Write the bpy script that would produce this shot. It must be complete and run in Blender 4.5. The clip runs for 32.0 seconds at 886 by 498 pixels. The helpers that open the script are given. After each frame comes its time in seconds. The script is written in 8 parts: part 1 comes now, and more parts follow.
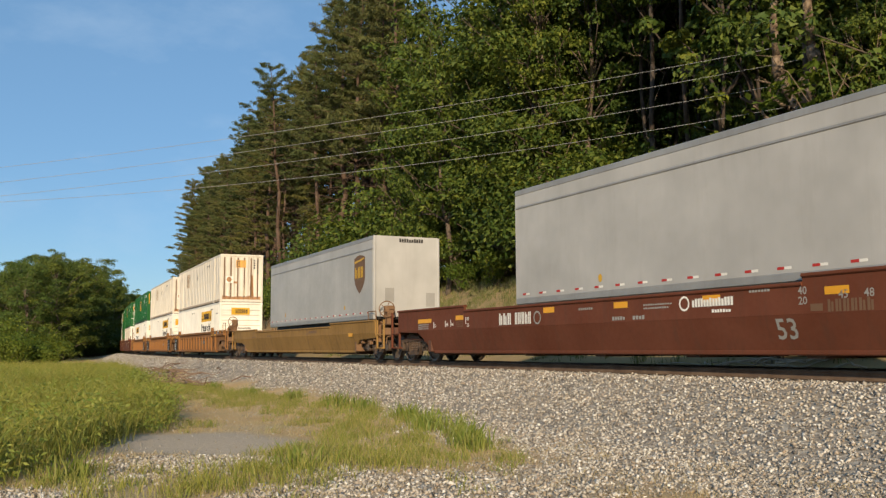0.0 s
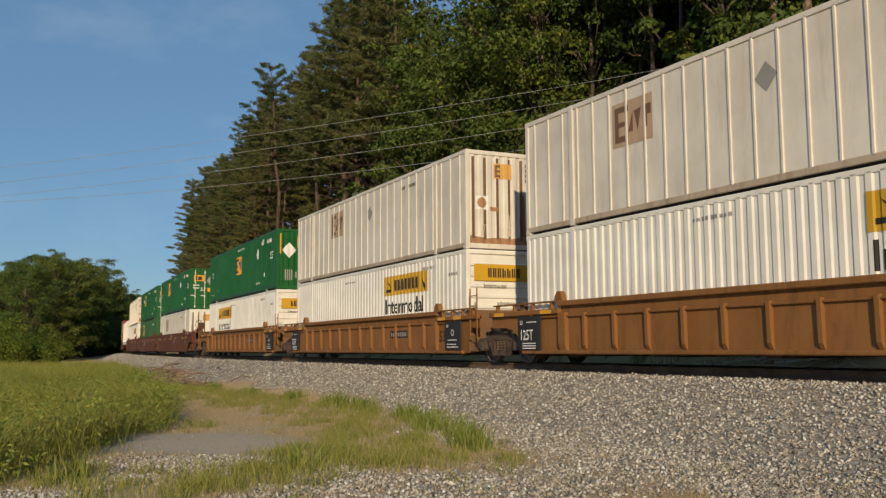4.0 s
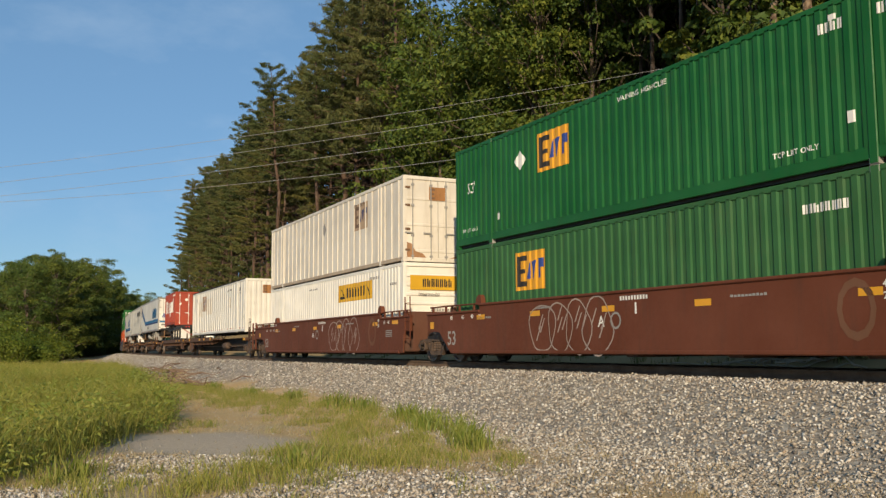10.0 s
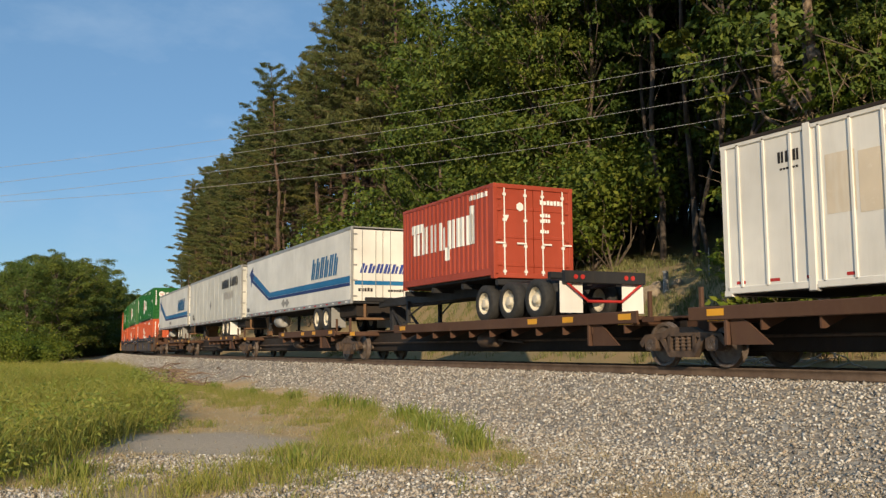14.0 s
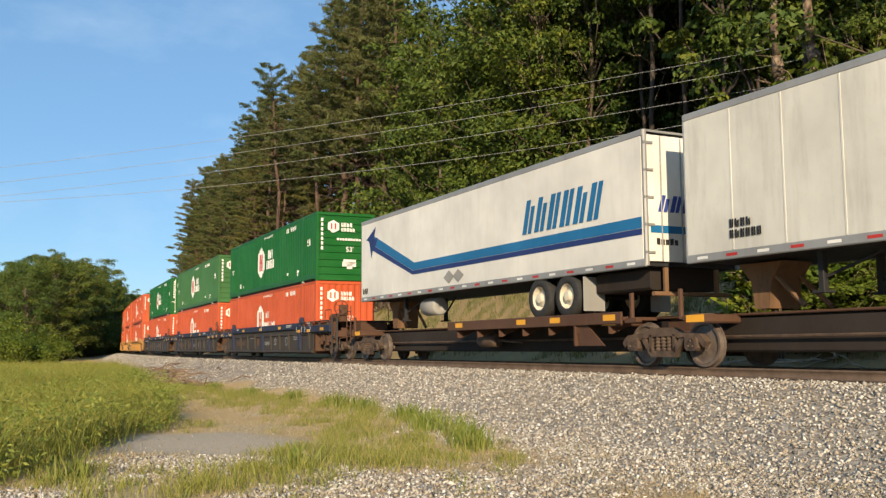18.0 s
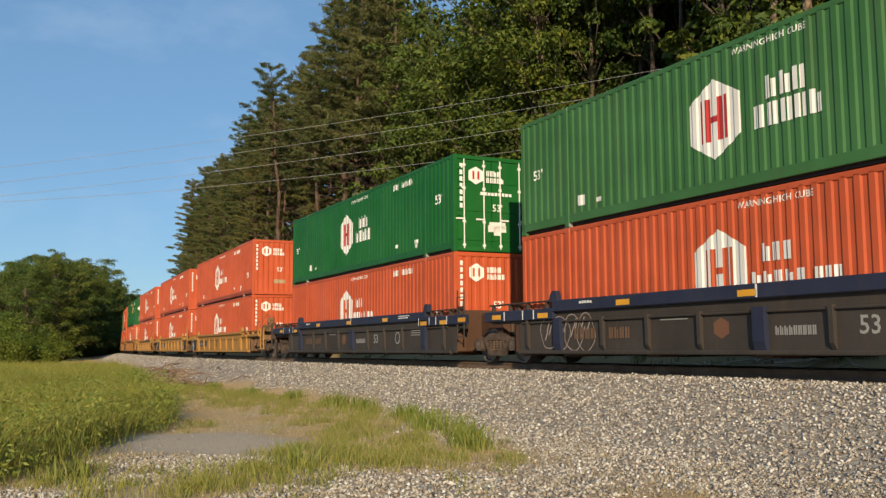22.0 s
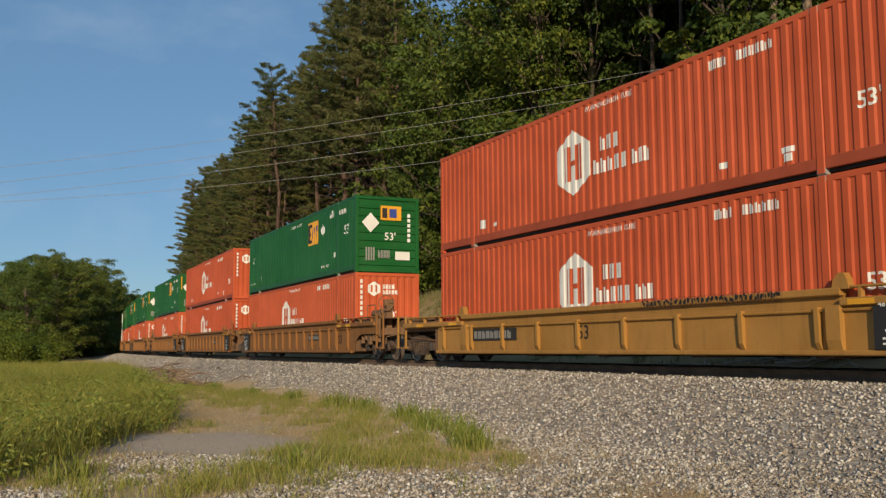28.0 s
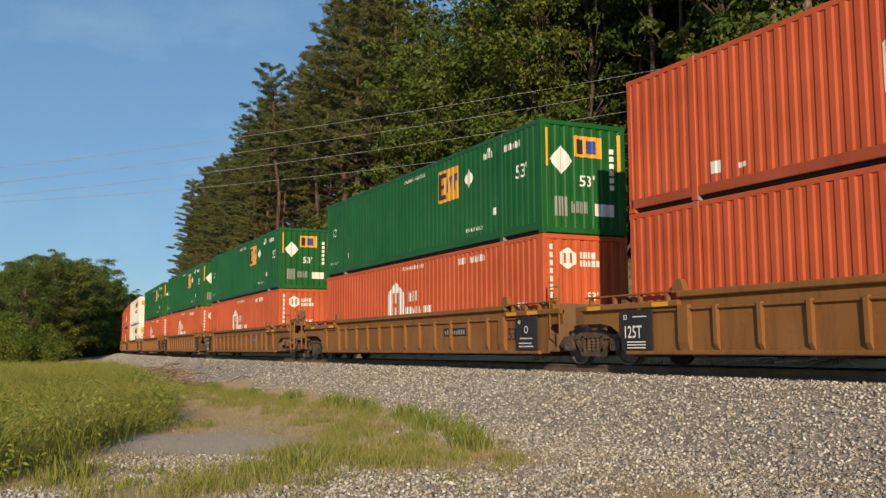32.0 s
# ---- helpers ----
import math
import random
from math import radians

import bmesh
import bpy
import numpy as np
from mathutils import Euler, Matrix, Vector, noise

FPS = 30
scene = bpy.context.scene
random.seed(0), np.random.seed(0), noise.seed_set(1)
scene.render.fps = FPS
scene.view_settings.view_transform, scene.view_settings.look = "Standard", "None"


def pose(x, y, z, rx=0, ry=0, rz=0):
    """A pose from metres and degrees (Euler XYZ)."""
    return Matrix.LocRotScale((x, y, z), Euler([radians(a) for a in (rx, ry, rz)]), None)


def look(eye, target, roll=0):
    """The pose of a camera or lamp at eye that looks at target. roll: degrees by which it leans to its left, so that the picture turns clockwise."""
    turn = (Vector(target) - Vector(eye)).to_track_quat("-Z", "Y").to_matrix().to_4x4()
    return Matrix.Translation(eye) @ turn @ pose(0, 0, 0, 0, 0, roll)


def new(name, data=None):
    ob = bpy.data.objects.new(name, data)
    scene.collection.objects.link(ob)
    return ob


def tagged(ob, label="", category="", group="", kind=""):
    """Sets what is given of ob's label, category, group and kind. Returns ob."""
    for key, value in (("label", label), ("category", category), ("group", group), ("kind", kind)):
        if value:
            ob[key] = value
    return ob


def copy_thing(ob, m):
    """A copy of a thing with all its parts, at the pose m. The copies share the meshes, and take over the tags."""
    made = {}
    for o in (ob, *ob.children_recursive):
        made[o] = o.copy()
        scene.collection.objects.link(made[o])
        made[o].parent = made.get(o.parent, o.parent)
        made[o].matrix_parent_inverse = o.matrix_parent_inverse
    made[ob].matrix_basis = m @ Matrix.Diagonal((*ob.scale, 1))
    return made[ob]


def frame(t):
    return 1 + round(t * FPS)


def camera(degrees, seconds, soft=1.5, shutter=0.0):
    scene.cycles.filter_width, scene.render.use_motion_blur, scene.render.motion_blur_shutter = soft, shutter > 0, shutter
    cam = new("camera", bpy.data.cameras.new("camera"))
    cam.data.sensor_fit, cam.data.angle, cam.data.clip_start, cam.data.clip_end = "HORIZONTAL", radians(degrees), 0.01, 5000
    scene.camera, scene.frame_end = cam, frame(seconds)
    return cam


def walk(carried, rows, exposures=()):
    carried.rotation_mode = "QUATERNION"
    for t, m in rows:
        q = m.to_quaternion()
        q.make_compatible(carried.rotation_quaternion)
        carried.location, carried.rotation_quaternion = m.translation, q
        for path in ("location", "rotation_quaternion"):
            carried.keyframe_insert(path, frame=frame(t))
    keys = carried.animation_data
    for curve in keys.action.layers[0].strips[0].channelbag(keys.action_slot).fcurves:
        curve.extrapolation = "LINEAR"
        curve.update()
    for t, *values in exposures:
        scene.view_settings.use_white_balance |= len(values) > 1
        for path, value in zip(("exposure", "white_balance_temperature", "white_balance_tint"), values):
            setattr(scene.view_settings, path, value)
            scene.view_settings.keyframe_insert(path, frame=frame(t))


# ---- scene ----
# World axes: x along the track where it passes the camera (the train runs to +x), y away from the camera, z up, rail tops at z = 0.
TRACK_Y, RADIUS, BEND = 13.82, 1106.0, 14.97
SPEED, GAIN = 13.052, 0.00555
EYE = (0.0, 0.0, 0.413)
AIM_YAW, AIM_PITCH = -1.07449, 0.10619
cam = camera(51.04, 32.0, soft=1.35)
aim = (math.sin(AIM_YAW) * math.cos(AIM_PITCH), math.cos(AIM_YAW) * math.cos(AIM_PITCH), EYE[2] + math.sin(AIM_PITCH))
stand = look(EYE, aim, -0.334)
# the camera opens and closes its iris as pale and dark loads pass
STOPS = ((0, 0.06), (1, -0.05), (2, -0.2), (3, -0.55), (3.6, -0.5), (5.4, -0.2), (6, -0.17), (7, -0.28), (8, -0.06), (9, -0.05), (10, -0.07), (11, -0.43), (12, -0.17), (13, -0.14), (14, -0.03), (15.5, 0.15), (17, 0.3), (18, 0.34), (19, 0.22), (20, 0.15), (21, 0.1), (22, 0.01), (23, -0.03), (24, -0.1), (25, -0.35), (26.5, -0.42), (28, -0.33), (29, -0.07), (30, -0.08), (31, -0.19), (32, -0.13))
walk(cam, [(0.0, stand), (32.0, stand)], exposures=[(t, stops, 6500, 10) for t, stops in STOPS])

# ---- light ----
SUN_DIR = Vector((3.3, -1.77, 1.15)).normalized()
world = bpy.data.worlds.new("sky")
scene.world = world
world.use_nodes = True
wt = world.node_tree
sky = wt.nodes.new("ShaderNodeTexSky")
sky.sky_type, sky.sun_disc = "NISHITA", False
sky.sun_elevation = math.asin(SUN_DIR.z)
sky.sun_rotation = math.atan2(SUN_DIR.x, SUN_DIR.y)
sky.air_density, sky.dust_density, sky.ozone_density, sky.altitude = 1.0, 0.1, 4.5, 300
bg = wt.nodes["Background"]
bg.inputs["Strength"].default_value = 0.104
# an even summer haze, and thin wisps of high cloud in it
wisp_tc, wisp_map, wisp = wt.nodes.new("ShaderNodeTexCoord"), wt.nodes.new("ShaderNodeMapping"), wt.nodes.new("ShaderNodeTexNoise")
wisp_map.inputs["Scale"].default_value, wisp_map.inputs["Rotation"].default_value = (2.6, 2.6, 6.0), (0.35, 0.2, 0.4)
wisp.inputs["Scale"].default_value, wisp.inputs["Detail"].default_value, wisp.inputs["Roughness"].default_value = 2.2, 7, 0.6
wisp_ramp, haze_mix, wisp_mix = wt.nodes.new("ShaderNodeValToRGB"), wt.nodes.new("ShaderNodeMix"), wt.nodes.new("ShaderNodeMix")
wisp_ramp.color_ramp.elements[0].position, wisp_ramp.color_ramp.elements[1].position = 0.5, 0.8
wisp_ramp.color_ramp.elements[1].color = (0.3, 0.3, 0.3, 1)
haze_mix.data_type = wisp_mix.data_type = "RGBA"
haze_mix.inputs[0].default_value = 0.42
haze_mix.inputs[7].default_value = (2.3, 4.4, 6.7, 1)
wisp_mix.inputs[7].default_value = (5.0, 6.4, 8.0, 1)
wt.links.new(wisp_tc.outputs["Generated"], wisp_map.inputs[0])
wt.links.new(wisp_map.outputs[0], wisp.inputs["Vector"])
wt.links.new(wisp.outputs[0], wisp_ramp.inputs[0])
wt.links.new(wisp_ramp.outputs[0], wisp_mix.inputs[0])
wt.links.new(sky.outputs[0], haze_mix.inputs[6])
wt.links.new(haze_mix.outputs[2], wisp_mix.inputs[6])
wt.links.new(wisp_mix.outputs[2], bg.inputs["Color"])
sun = new("sun", bpy.data.lights.new("sun", "SUN"))
sun.data.energy, sun.data.angle, sun.data.color = 5.0, radians(0.6), (1.0, 0.81, 0.555)
sun.matrix_world = look(SUN_DIR * 50, (0, 0, 0))


# ---- small tools ----
class Mesher:
    """Collects vertices and faces of one part."""

    def __init__(self):
        self.v, self.f = [], []

    def add(self, verts, faces):
        n = len(self.v)
        self.v += [tuple(p) for p in verts]
        self.f += [tuple(i + n for i in f) for f in faces]
        return self

    def box(self, x0, x1, y0, y1, z0, z1):
        v = [(x, y, z) for x in (x0, x1) for y in (y0, y1) for z in (z0, z1)]
        return self.add(v, [(0, 1, 3, 2), (4, 6, 7, 5), (0, 4, 5, 1), (2, 3, 7, 6), (0, 2, 6, 4), (1, 5, 7, 3)])

    def prism(self, outline, a, b, axis="y"):
        """An outline of pairs, pushed along an axis from a to b."""
        put = {"y": lambda p, d: (p[0], d, p[1]), "x": lambda p, d: (d, p[0], p[1]), "z": lambda p, d: (p[0], p[1], d)}[axis]
        n = len(outline)
        v = [put(p, a) for p in outline] + [put(p, b) for p in outline]
        f = [tuple(range(n)), tuple(range(2 * n - 1, n - 1, -1))]
        f += [(i, i + n, (i + 1) % n + n, (i + 1) % n) for i in range(n)]
        return self.add(v, f)

    def bar(self, x0, x1, y0, y1, z0, z1, c=0.02, axis="x"):
        """A box with chamfered long edges."""
        lo, hi = {"x": ((y0, z0), (y1, z1)), "y": ((x0, z0), (x1, z1)), "z": ((x0, y0), (x1, y1))}[axis]
        a, b = {"x": (x0, x1), "y": (y0, y1), "z": (z0, z1)}[axis]
        (p0, q0), (p1, q1) = lo, hi
        o = [(p0 + c, q0), (p1 - c, q0), (p1, q0 + c), (p1, q1 - c), (p1 - c, q1), (p0 + c, q1), (p0, q1 - c), (p0, q0 + c)]
        return self.prism(o, a, b, axis)

    def tube(self, p, q, r, n=8, r2=None):
        p, q = Vector(p), Vector(q)
        w = (q - p).normalized()
        u = w.orthogonal().normalized()
        t = w.cross(u)
        r2 = r if r2 is None else r2
        ang = [2 * math.pi * i / n for i in range(n)]
        v = [p + (u * math.cos(a) + t * math.sin(a)) * r for a in ang] + [q + (u * math.cos(a) + t * math.sin(a)) * r2 for a in ang]
        f = [(i, (i + 1) % n, (i + 1) % n + n, i + n) for i in range(n)] + [tuple(range(n - 1, -1, -1)), tuple(range(n, 2 * n))]
        return self.add(v, f)

    def turned(self, profile, centre, axis="y", n=24):
        """A closed profile of (along, radius) turned round an axis through centre."""
        m, c, v, f = len(profile), centre, [], []
        for i in range(n):
            a = 2 * math.pi * i / n
            for d, r in profile:
                s, t = r * math.cos(a), r * math.sin(a)
                v.append({"y": (c[0] + s, c[1] + d, c[2] + t), "x": (c[0] + d, c[1] + s, c[2] + t), "z": (c[0] + s, c[1] + t, c[2] + d)}[axis])
        for i in range(n):
            for j in range(m):
                a, b = i * m + j, i * m + (j + 1) % m
                c2, d2 = ((i + 1) % n) * m + (j + 1) % m, ((i + 1) % n) * m + j
                f.append((a, b, c2, d2))
        return self.add(v, f)

    def data(self, name, material, smooth=False):
        me = bpy.data.meshes.new(name)
        me.from_pydata(self.v, [], self.f)
        bm = bmesh.new()
        bm.from_mesh(me)
        bmesh.ops.recalc_face_normals(bm, faces=bm.faces)
        bm.to_mesh(me)
        bm.free()
        me.materials.append(material)
        if smooth:
            me.polygons.foreach_set("use_smooth", [True] * len(me.polygons))
            me.update()
        return me


def part(name, mesher, material, parent, label="", smooth=False):
    """One mesh object under a thing or under a part."""
    me = mesher if isinstance(mesher, bpy.types.Mesh) else mesher.data(name, material, smooth)
    ob = new(name, me)
    ob.parent = parent
    return tagged(ob, label)


def loose(name, mesher, material, label, category, group="", kind="", smooth=False):
    me = mesher if isinstance(mesher, bpy.types.Mesh) else mesher.data(name, material, smooth)
    return tagged(new(name, me), label, category, group, kind)


def raw(name, verts, faces, material, smooth=False):
    """A mesh from numpy rows of equal-sided faces."""
    verts, faces = np.asarray(verts, dtype=np.float32), np.asarray(faces, dtype=np.int32)
    me = bpy.data.meshes.new(name)
    k = faces.shape[1]
    me.vertices.add(len(verts))
    me.vertices.foreach_set("co", verts.ravel())
    me.loops.add(faces.size)
    me.loops.foreach_set("vertex_index", faces.ravel())
    me.polygons.add(len(faces))
    me.polygons.foreach_set("loop_start", np.arange(0, faces.size, k, dtype=np.int32))
    if smooth:
        me.polygons.foreach_set("use_smooth", np.ones(len(faces), dtype=bool))
    me.materials.append(material)
    me.update(calc_edges=True)
    me.validate()
    return me


def track_pose(s, lat=0.0, z=0.0):
    """The pose on the track's centre line at the distance s along it."""
    if s >= BEND:
        return pose(s, TRACK_Y + lat, z)
    th = (BEND - s) / RADIUS
    x, y = BEND - math.sin(th) * RADIUS, TRACK_Y + (1 - math.cos(th)) * RADIUS
    return pose(x + lat * math.sin(th), y + lat * math.cos(th), z, 0, 0, -math.degrees(th))


def along(x, y):
    """Distance along the track and distance from it (positive on the far side), for numpy arrays."""
    cx, cy = BEND, TRACK_Y + RADIUS
    r = np.hypot(x - cx, y - cy)
    th = np.arctan2(cx - x, cy - y)
    return np.where(x < BEND, BEND - RADIUS * th, x), np.where(x < BEND, RADIUS - r, y - TRACK_Y)


def smooth_noise(x, y, scale, seed=0.0):
    """Cheap rolling noise in about -1..1 for numpy arrays."""
    x, y = x / scale + seed * 7.3, y / scale - seed * 3.1
    return (np.sin(x * 1.7 + 2.1 * np.sin(y * 1.3 + seed)) + np.sin(y * 2.3 + 1.7 * np.sin(x * 1.1)) + np.sin((x + y) * 3.1 + seed * 2) * 0.5) / 2.5


# ---- materials ----
def nodes_of(name):
    m = bpy.data.materials.new(name)
    m.use_nodes = True
    t = m.node_tree
    return m, t, t.nodes["Principled BSDF"]


def noise_of(t, scale, detail=4.0, rough=0.6, stretch=(1, 1, 1), coord="Object"):
    tc, mp, nz = t.nodes.new("ShaderNodeTexCoord"), t.nodes.new("ShaderNodeMapping"), t.nodes.new("ShaderNodeTexNoise")
    mp.inputs["Scale"].default_value = stretch
    nz.inputs["Scale"].default_value, nz.inputs["Detail"].default_value, nz.inputs["Roughness"].default_value = scale, detail, rough
    t.links.new(tc.outputs[coord], mp.inputs[0])
    t.links.new(mp.outputs[0], nz.inputs["Vector"])
    return nz


def ramp_of(t, src, stops):
    r = t.nodes.new("ShaderNodeValToRGB")
    el = r.color_ramp.elements
    while len(el) < len(stops):
        el.new(0.5)
    for e, (p, c) in zip(el, stops):
        e.position, e.color = p, (*c, 1) if len(c) == 3 else c
    t.links.new(src, r.inputs[0])
    return r


def mix_of(t, fac, a, b, mode="MIX"):
    m = t.nodes.new("ShaderNodeMix")
    m.data_type, m.blend_type = "RGBA", mode
    for sock, val in ((m.inputs[0], fac), (m.inputs[6], a), (m.inputs[7], b)):
        if isinstance(val, (int, float)):
            sock.default_value = val
        elif isinstance(val, tuple):
            sock.default_value = (*val, 1)
        else:
            t.links.new(val, sock)
    return m.outputs[2]


def bump_of(t, bsdf, src, strength, distance):
    b = t.nodes.new("ShaderNodeBump")
    b.inputs["Strength"].default_value, b.inputs["Distance"].default_value = strength, distance
    t.links.new(src, b.inputs["Height"])
    t.links.new(b.outputs[0], bsdf.inputs["Normal"])


def paint(name, base, rough=0.5, grime=(0.10, 0.07, 0.045), amount=0.5, streak=0.35, metal=0.0, gloss=0.3):
    """Weathered paint: fading at large scale, grime in streaks that run down, fine speckle."""
    m, t, b = nodes_of(name)
    fade = noise_of(t, 0.6, 3)
    c1 = tuple(x * 0.86 for x in base)
    c2 = tuple(min(1, x * 1.1 + 0.01) for x in base)
    col = ramp_of(t, fade.outputs[0], [(0.3, c1), (0.7, c2)]).outputs[0]
    run = noise_of(t, 2.2, 6, 0.7, (1.6, 1.6, 0.22))
    k = ramp_of(t, run.outputs[0], [(0.5, (0, 0, 0)), (0.78, (streak,) * 3)]).outputs[0]
    col = mix_of(t, k, col, grime)
    spot = noise_of(t, 9, 8, 0.75)
    k = ramp_of(t, spot.outputs[0], [(0.56, (0, 0, 0)), (0.75, (amount * 0.6,) * 3)]).outputs[0]
    col = mix_of(t, k, col, tuple(g * 1.3 for g in grime))
    t.links.new(col, b.inputs["Base Color"])
    t.links.new(ramp_of(t, spot.outputs[0], [(0.3, (rough - 0.08,) * 3), (0.8, (min(1, rough + 0.2),) * 3)]).outputs[0], b.inputs["Roughness"])
    b.inputs["Metallic"].default_value = metal
    b.inputs["Specular IOR Level"].default_value = gloss
    bump_of(t, b, spot.outputs[0], 0.12, 0.006)
    return m


def speckled(name, stops, scale, rough=0.9, bump=0.3, dist=0.02, fine=40):
    m, t, b = nodes_of(name)
    n1, n2 = noise_of(t, scale, 5), noise_of(t, fine, 4, 0.7)
    col = ramp_of(t, n1.outputs[0], stops).outputs[0]
    col = mix_of(t, 0.35, col, ramp_of(t, n2.outputs[0], [(0.25, (0.35, 0.35, 0.35)), (0.75, (1, 1, 1))]).outputs[0], "MULTIPLY")
    t.links.new(col, b.inputs["Base Color"])
    b.inputs["Roughness"].default_value = rough
    bump_of(t, b, n2.outputs[0], bump, dist)
    return m


def varied(name, colours, rough=0.85, leaf=False, per="Random Per Island", grain=30):
    """Colour by piece; leaves let some light through."""
    m, t, b = nodes_of(name)
    g = t.nodes.new("ShaderNodeNewGeometry")
    n = len(colours)
    col = ramp_of(t, g.outputs[per], [(i / max(1, n - 1), c) for i, c in enumerate(colours)]).outputs[0]
    nz = noise_of(t, grain, 3)
    col = mix_of(t, 0.5, col, ramp_of(t, nz.outputs[0], [(0.3, (0.6, 0.6, 0.6)), (0.7, (1, 1, 1))]).outputs[0], "MULTIPLY")
    t.links.new(col, b.inputs["Base Color"])
    b.inputs["Roughness"].default_value = rough
    if leaf:
        out = t.nodes["Material Output"]
        tr = t.nodes.new("ShaderNodeBsdfTranslucent")
        ms = t.nodes.new("ShaderNodeMixShader")
        ms.inputs[0].default_value = 0.22
        t.links.new(col, tr.inputs[0])
        t.links.new(b.outputs[0], ms.inputs[1])
        t.links.new(tr.outputs[0], ms.inputs[2])
        t.links.new(ms.outputs[0], out.inputs[0])
    return m


M = {}
M["bright_green"] = paint("green_paint", (0.004, 0.108, 0.014), 0.5, streak=0.12, amount=0.2, gloss=0.25)
M["faded_green"] = paint("faded_green_paint", (0.04, 0.14, 0.038), 0.55, streak=0.3, amount=0.35)
M["leaf_green"] = paint("leaf_green_paint", (0.004, 0.1, 0.016), 0.48, streak=0.15, amount=0.25, gloss=0.3)
M["old_green"] = paint("old_green_paint", (0.03, 0.12, 0.034), 0.55, streak=0.3, amount=0.35)
M["orange"] = paint("orange_paint", (0.52, 0.09, 0.027), 0.55, grime=(0.18, 0.05, 0.025), streak=0.3, amount=0.3)
M["pale_orange"] = paint("sunned_orange_paint", (0.56, 0.105, 0.034), 0.6, grime=(0.2, 0.06, 0.03), streak=0.3, amount=0.3)
M["white"] = paint("cream_white_paint", (0.71, 0.655, 0.56), 0.45, grime=(0.3, 0.2, 0.11), streak=0.35, amount=0.3)
M["clean_white"] = paint("clean_white_paint", (0.84, 0.8, 0.71), 0.4, grime=(0.35, 0.27, 0.18), streak=0.2, amount=0.2)
M["bright_white"] = paint("bright_white_paint", (0.82, 0.79, 0.71), 0.42, grime=(0.35, 0.27, 0.17), streak=0.25, amount=0.25)
M["post_grey"] = paint("weathered_post", (0.46, 0.41, 0.34), 0.6, streak=0.3, amount=0.4)
M["grey_white"] = paint("silver_trailer_skin", (0.42, 0.41, 0.39), 0.45, grime=(0.2, 0.17, 0.13), streak=0.15, amount=0.15)
M["trailer_white"] = paint("white_trailer_skin", (0.74, 0.71, 0.64), 0.4, grime=(0.3, 0.25, 0.18), streak=0.15, amount=0.15)
M["dull_white"] = paint("dull_trailer_skin", (0.62, 0.6, 0.53), 0.5, grime=(0.25, 0.22, 0.17), streak=0.35, amount=0.3)
M["rust_red"] = paint("brick_red_paint", (0.36, 0.055, 0.025), 0.5, grime=(0.12, 0.04, 0.02), streak=0.25, amount=0.3)
M["tan_car"] = paint("weathered_ochre_paint", (0.25, 0.108, 0.028), 0.7, grime=(0.07, 0.035, 0.015), streak=0.7, amount=0.8)
M["yellow_car"] = paint("yellow_ochre_paint", (0.38, 0.19, 0.04), 0.6, grime=(0.1, 0.05, 0.02), streak=0.45, amount=0.5)
M["olive_car"] = paint("brown_ochre_paint", (0.28, 0.155, 0.04), 0.7, grime=(0.06, 0.035, 0.015), streak=0.6, amount=0.6)
M["maroon_car"] = paint("maroon_paint", (0.13, 0.035, 0.013), 0.7, grime=(0.06, 0.035, 0.022), streak=0.5, amount=0.5)
M["blue_car"] = paint("navy_blue_paint", (0.016, 0.021, 0.048), 0.6, grime=(0.05, 0.04, 0.03), streak=0.4, amount=0.4)
M["dark_car"] = paint("sooty_panel_paint", (0.044, 0.036, 0.03), 0.7, grime=(0.09, 0.06, 0.035), streak=0.6, amount=0.6)
M["spine_car"] = paint("rusted_brown_steel", (0.085, 0.04, 0.022), 0.75, grime=(0.12, 0.07, 0.035), streak=0.5, amount=0.7)
M["end_rust"] = paint("rusty_end_platform", (0.2, 0.11, 0.055), 0.8, grime=(0.05, 0.03, 0.02), streak=0.8, amount=0.9)
M["maroon_end"] = paint("grimy_maroon_end", (0.12, 0.05, 0.03), 0.8, grime=(0.05, 0.035, 0.025), streak=0.8, amount=0.9)
# near black for the shade beneath decks; also the grimy roof edge
M["shade_grime"] = paint("greasy_black_steel", (0.024, 0.017, 0.013), 0.8, grime=(0.06, 0.035, 0.02), streak=0.3, amount=0.5)
M["truck_steel"] = speckled("greasy_cast_steel", [(0.3, (0.045, 0.03, 0.022)), (0.7, (0.15, 0.095, 0.06))], 4, 0.75)
M["tread"] = speckled("worn_wheel_steel", [(0.3, (0.10, 0.07, 0.055)), (0.7, (0.2, 0.16, 0.13))], 5, 0.45)
M["black"] = paint("black_enamel", (0.02, 0.02, 0.022), 0.6, grime=(0.08, 0.06, 0.04), streak=0.3, amount=0.4)
M["rubber"] = speckled("tyre_rubber", [(0.3, (0.018, 0.018, 0.018)), (0.7, (0.04, 0.037, 0.033))], 8, 0.8)
M["mark_white"] = paint("white_marking", (0.78, 0.76, 0.7), 0.5, grime=(0.4, 0.36, 0.3), streak=0.1, amount=0.15)
M["mark_yellow"] = paint("amber_marking", (0.72, 0.34, 0.02), 0.4, grime=(0.2, 0.1, 0.03), streak=0.1, amount=0.2)
M["mark_gold"] = paint("yellow_marking", (0.6, 0.34, 0.02), 0.45, grime=(0.3, 0.18, 0.05), streak=0.1, amount=0.2)
M["mark_black"] = paint("black_marking", (0.025, 0.022, 0.02), 0.6, streak=0.05, amount=0.1)
M["mark_blue"] = paint("blue_marking", (0.03, 0.06, 0.26), 0.5, streak=0.05, amount=0.1)
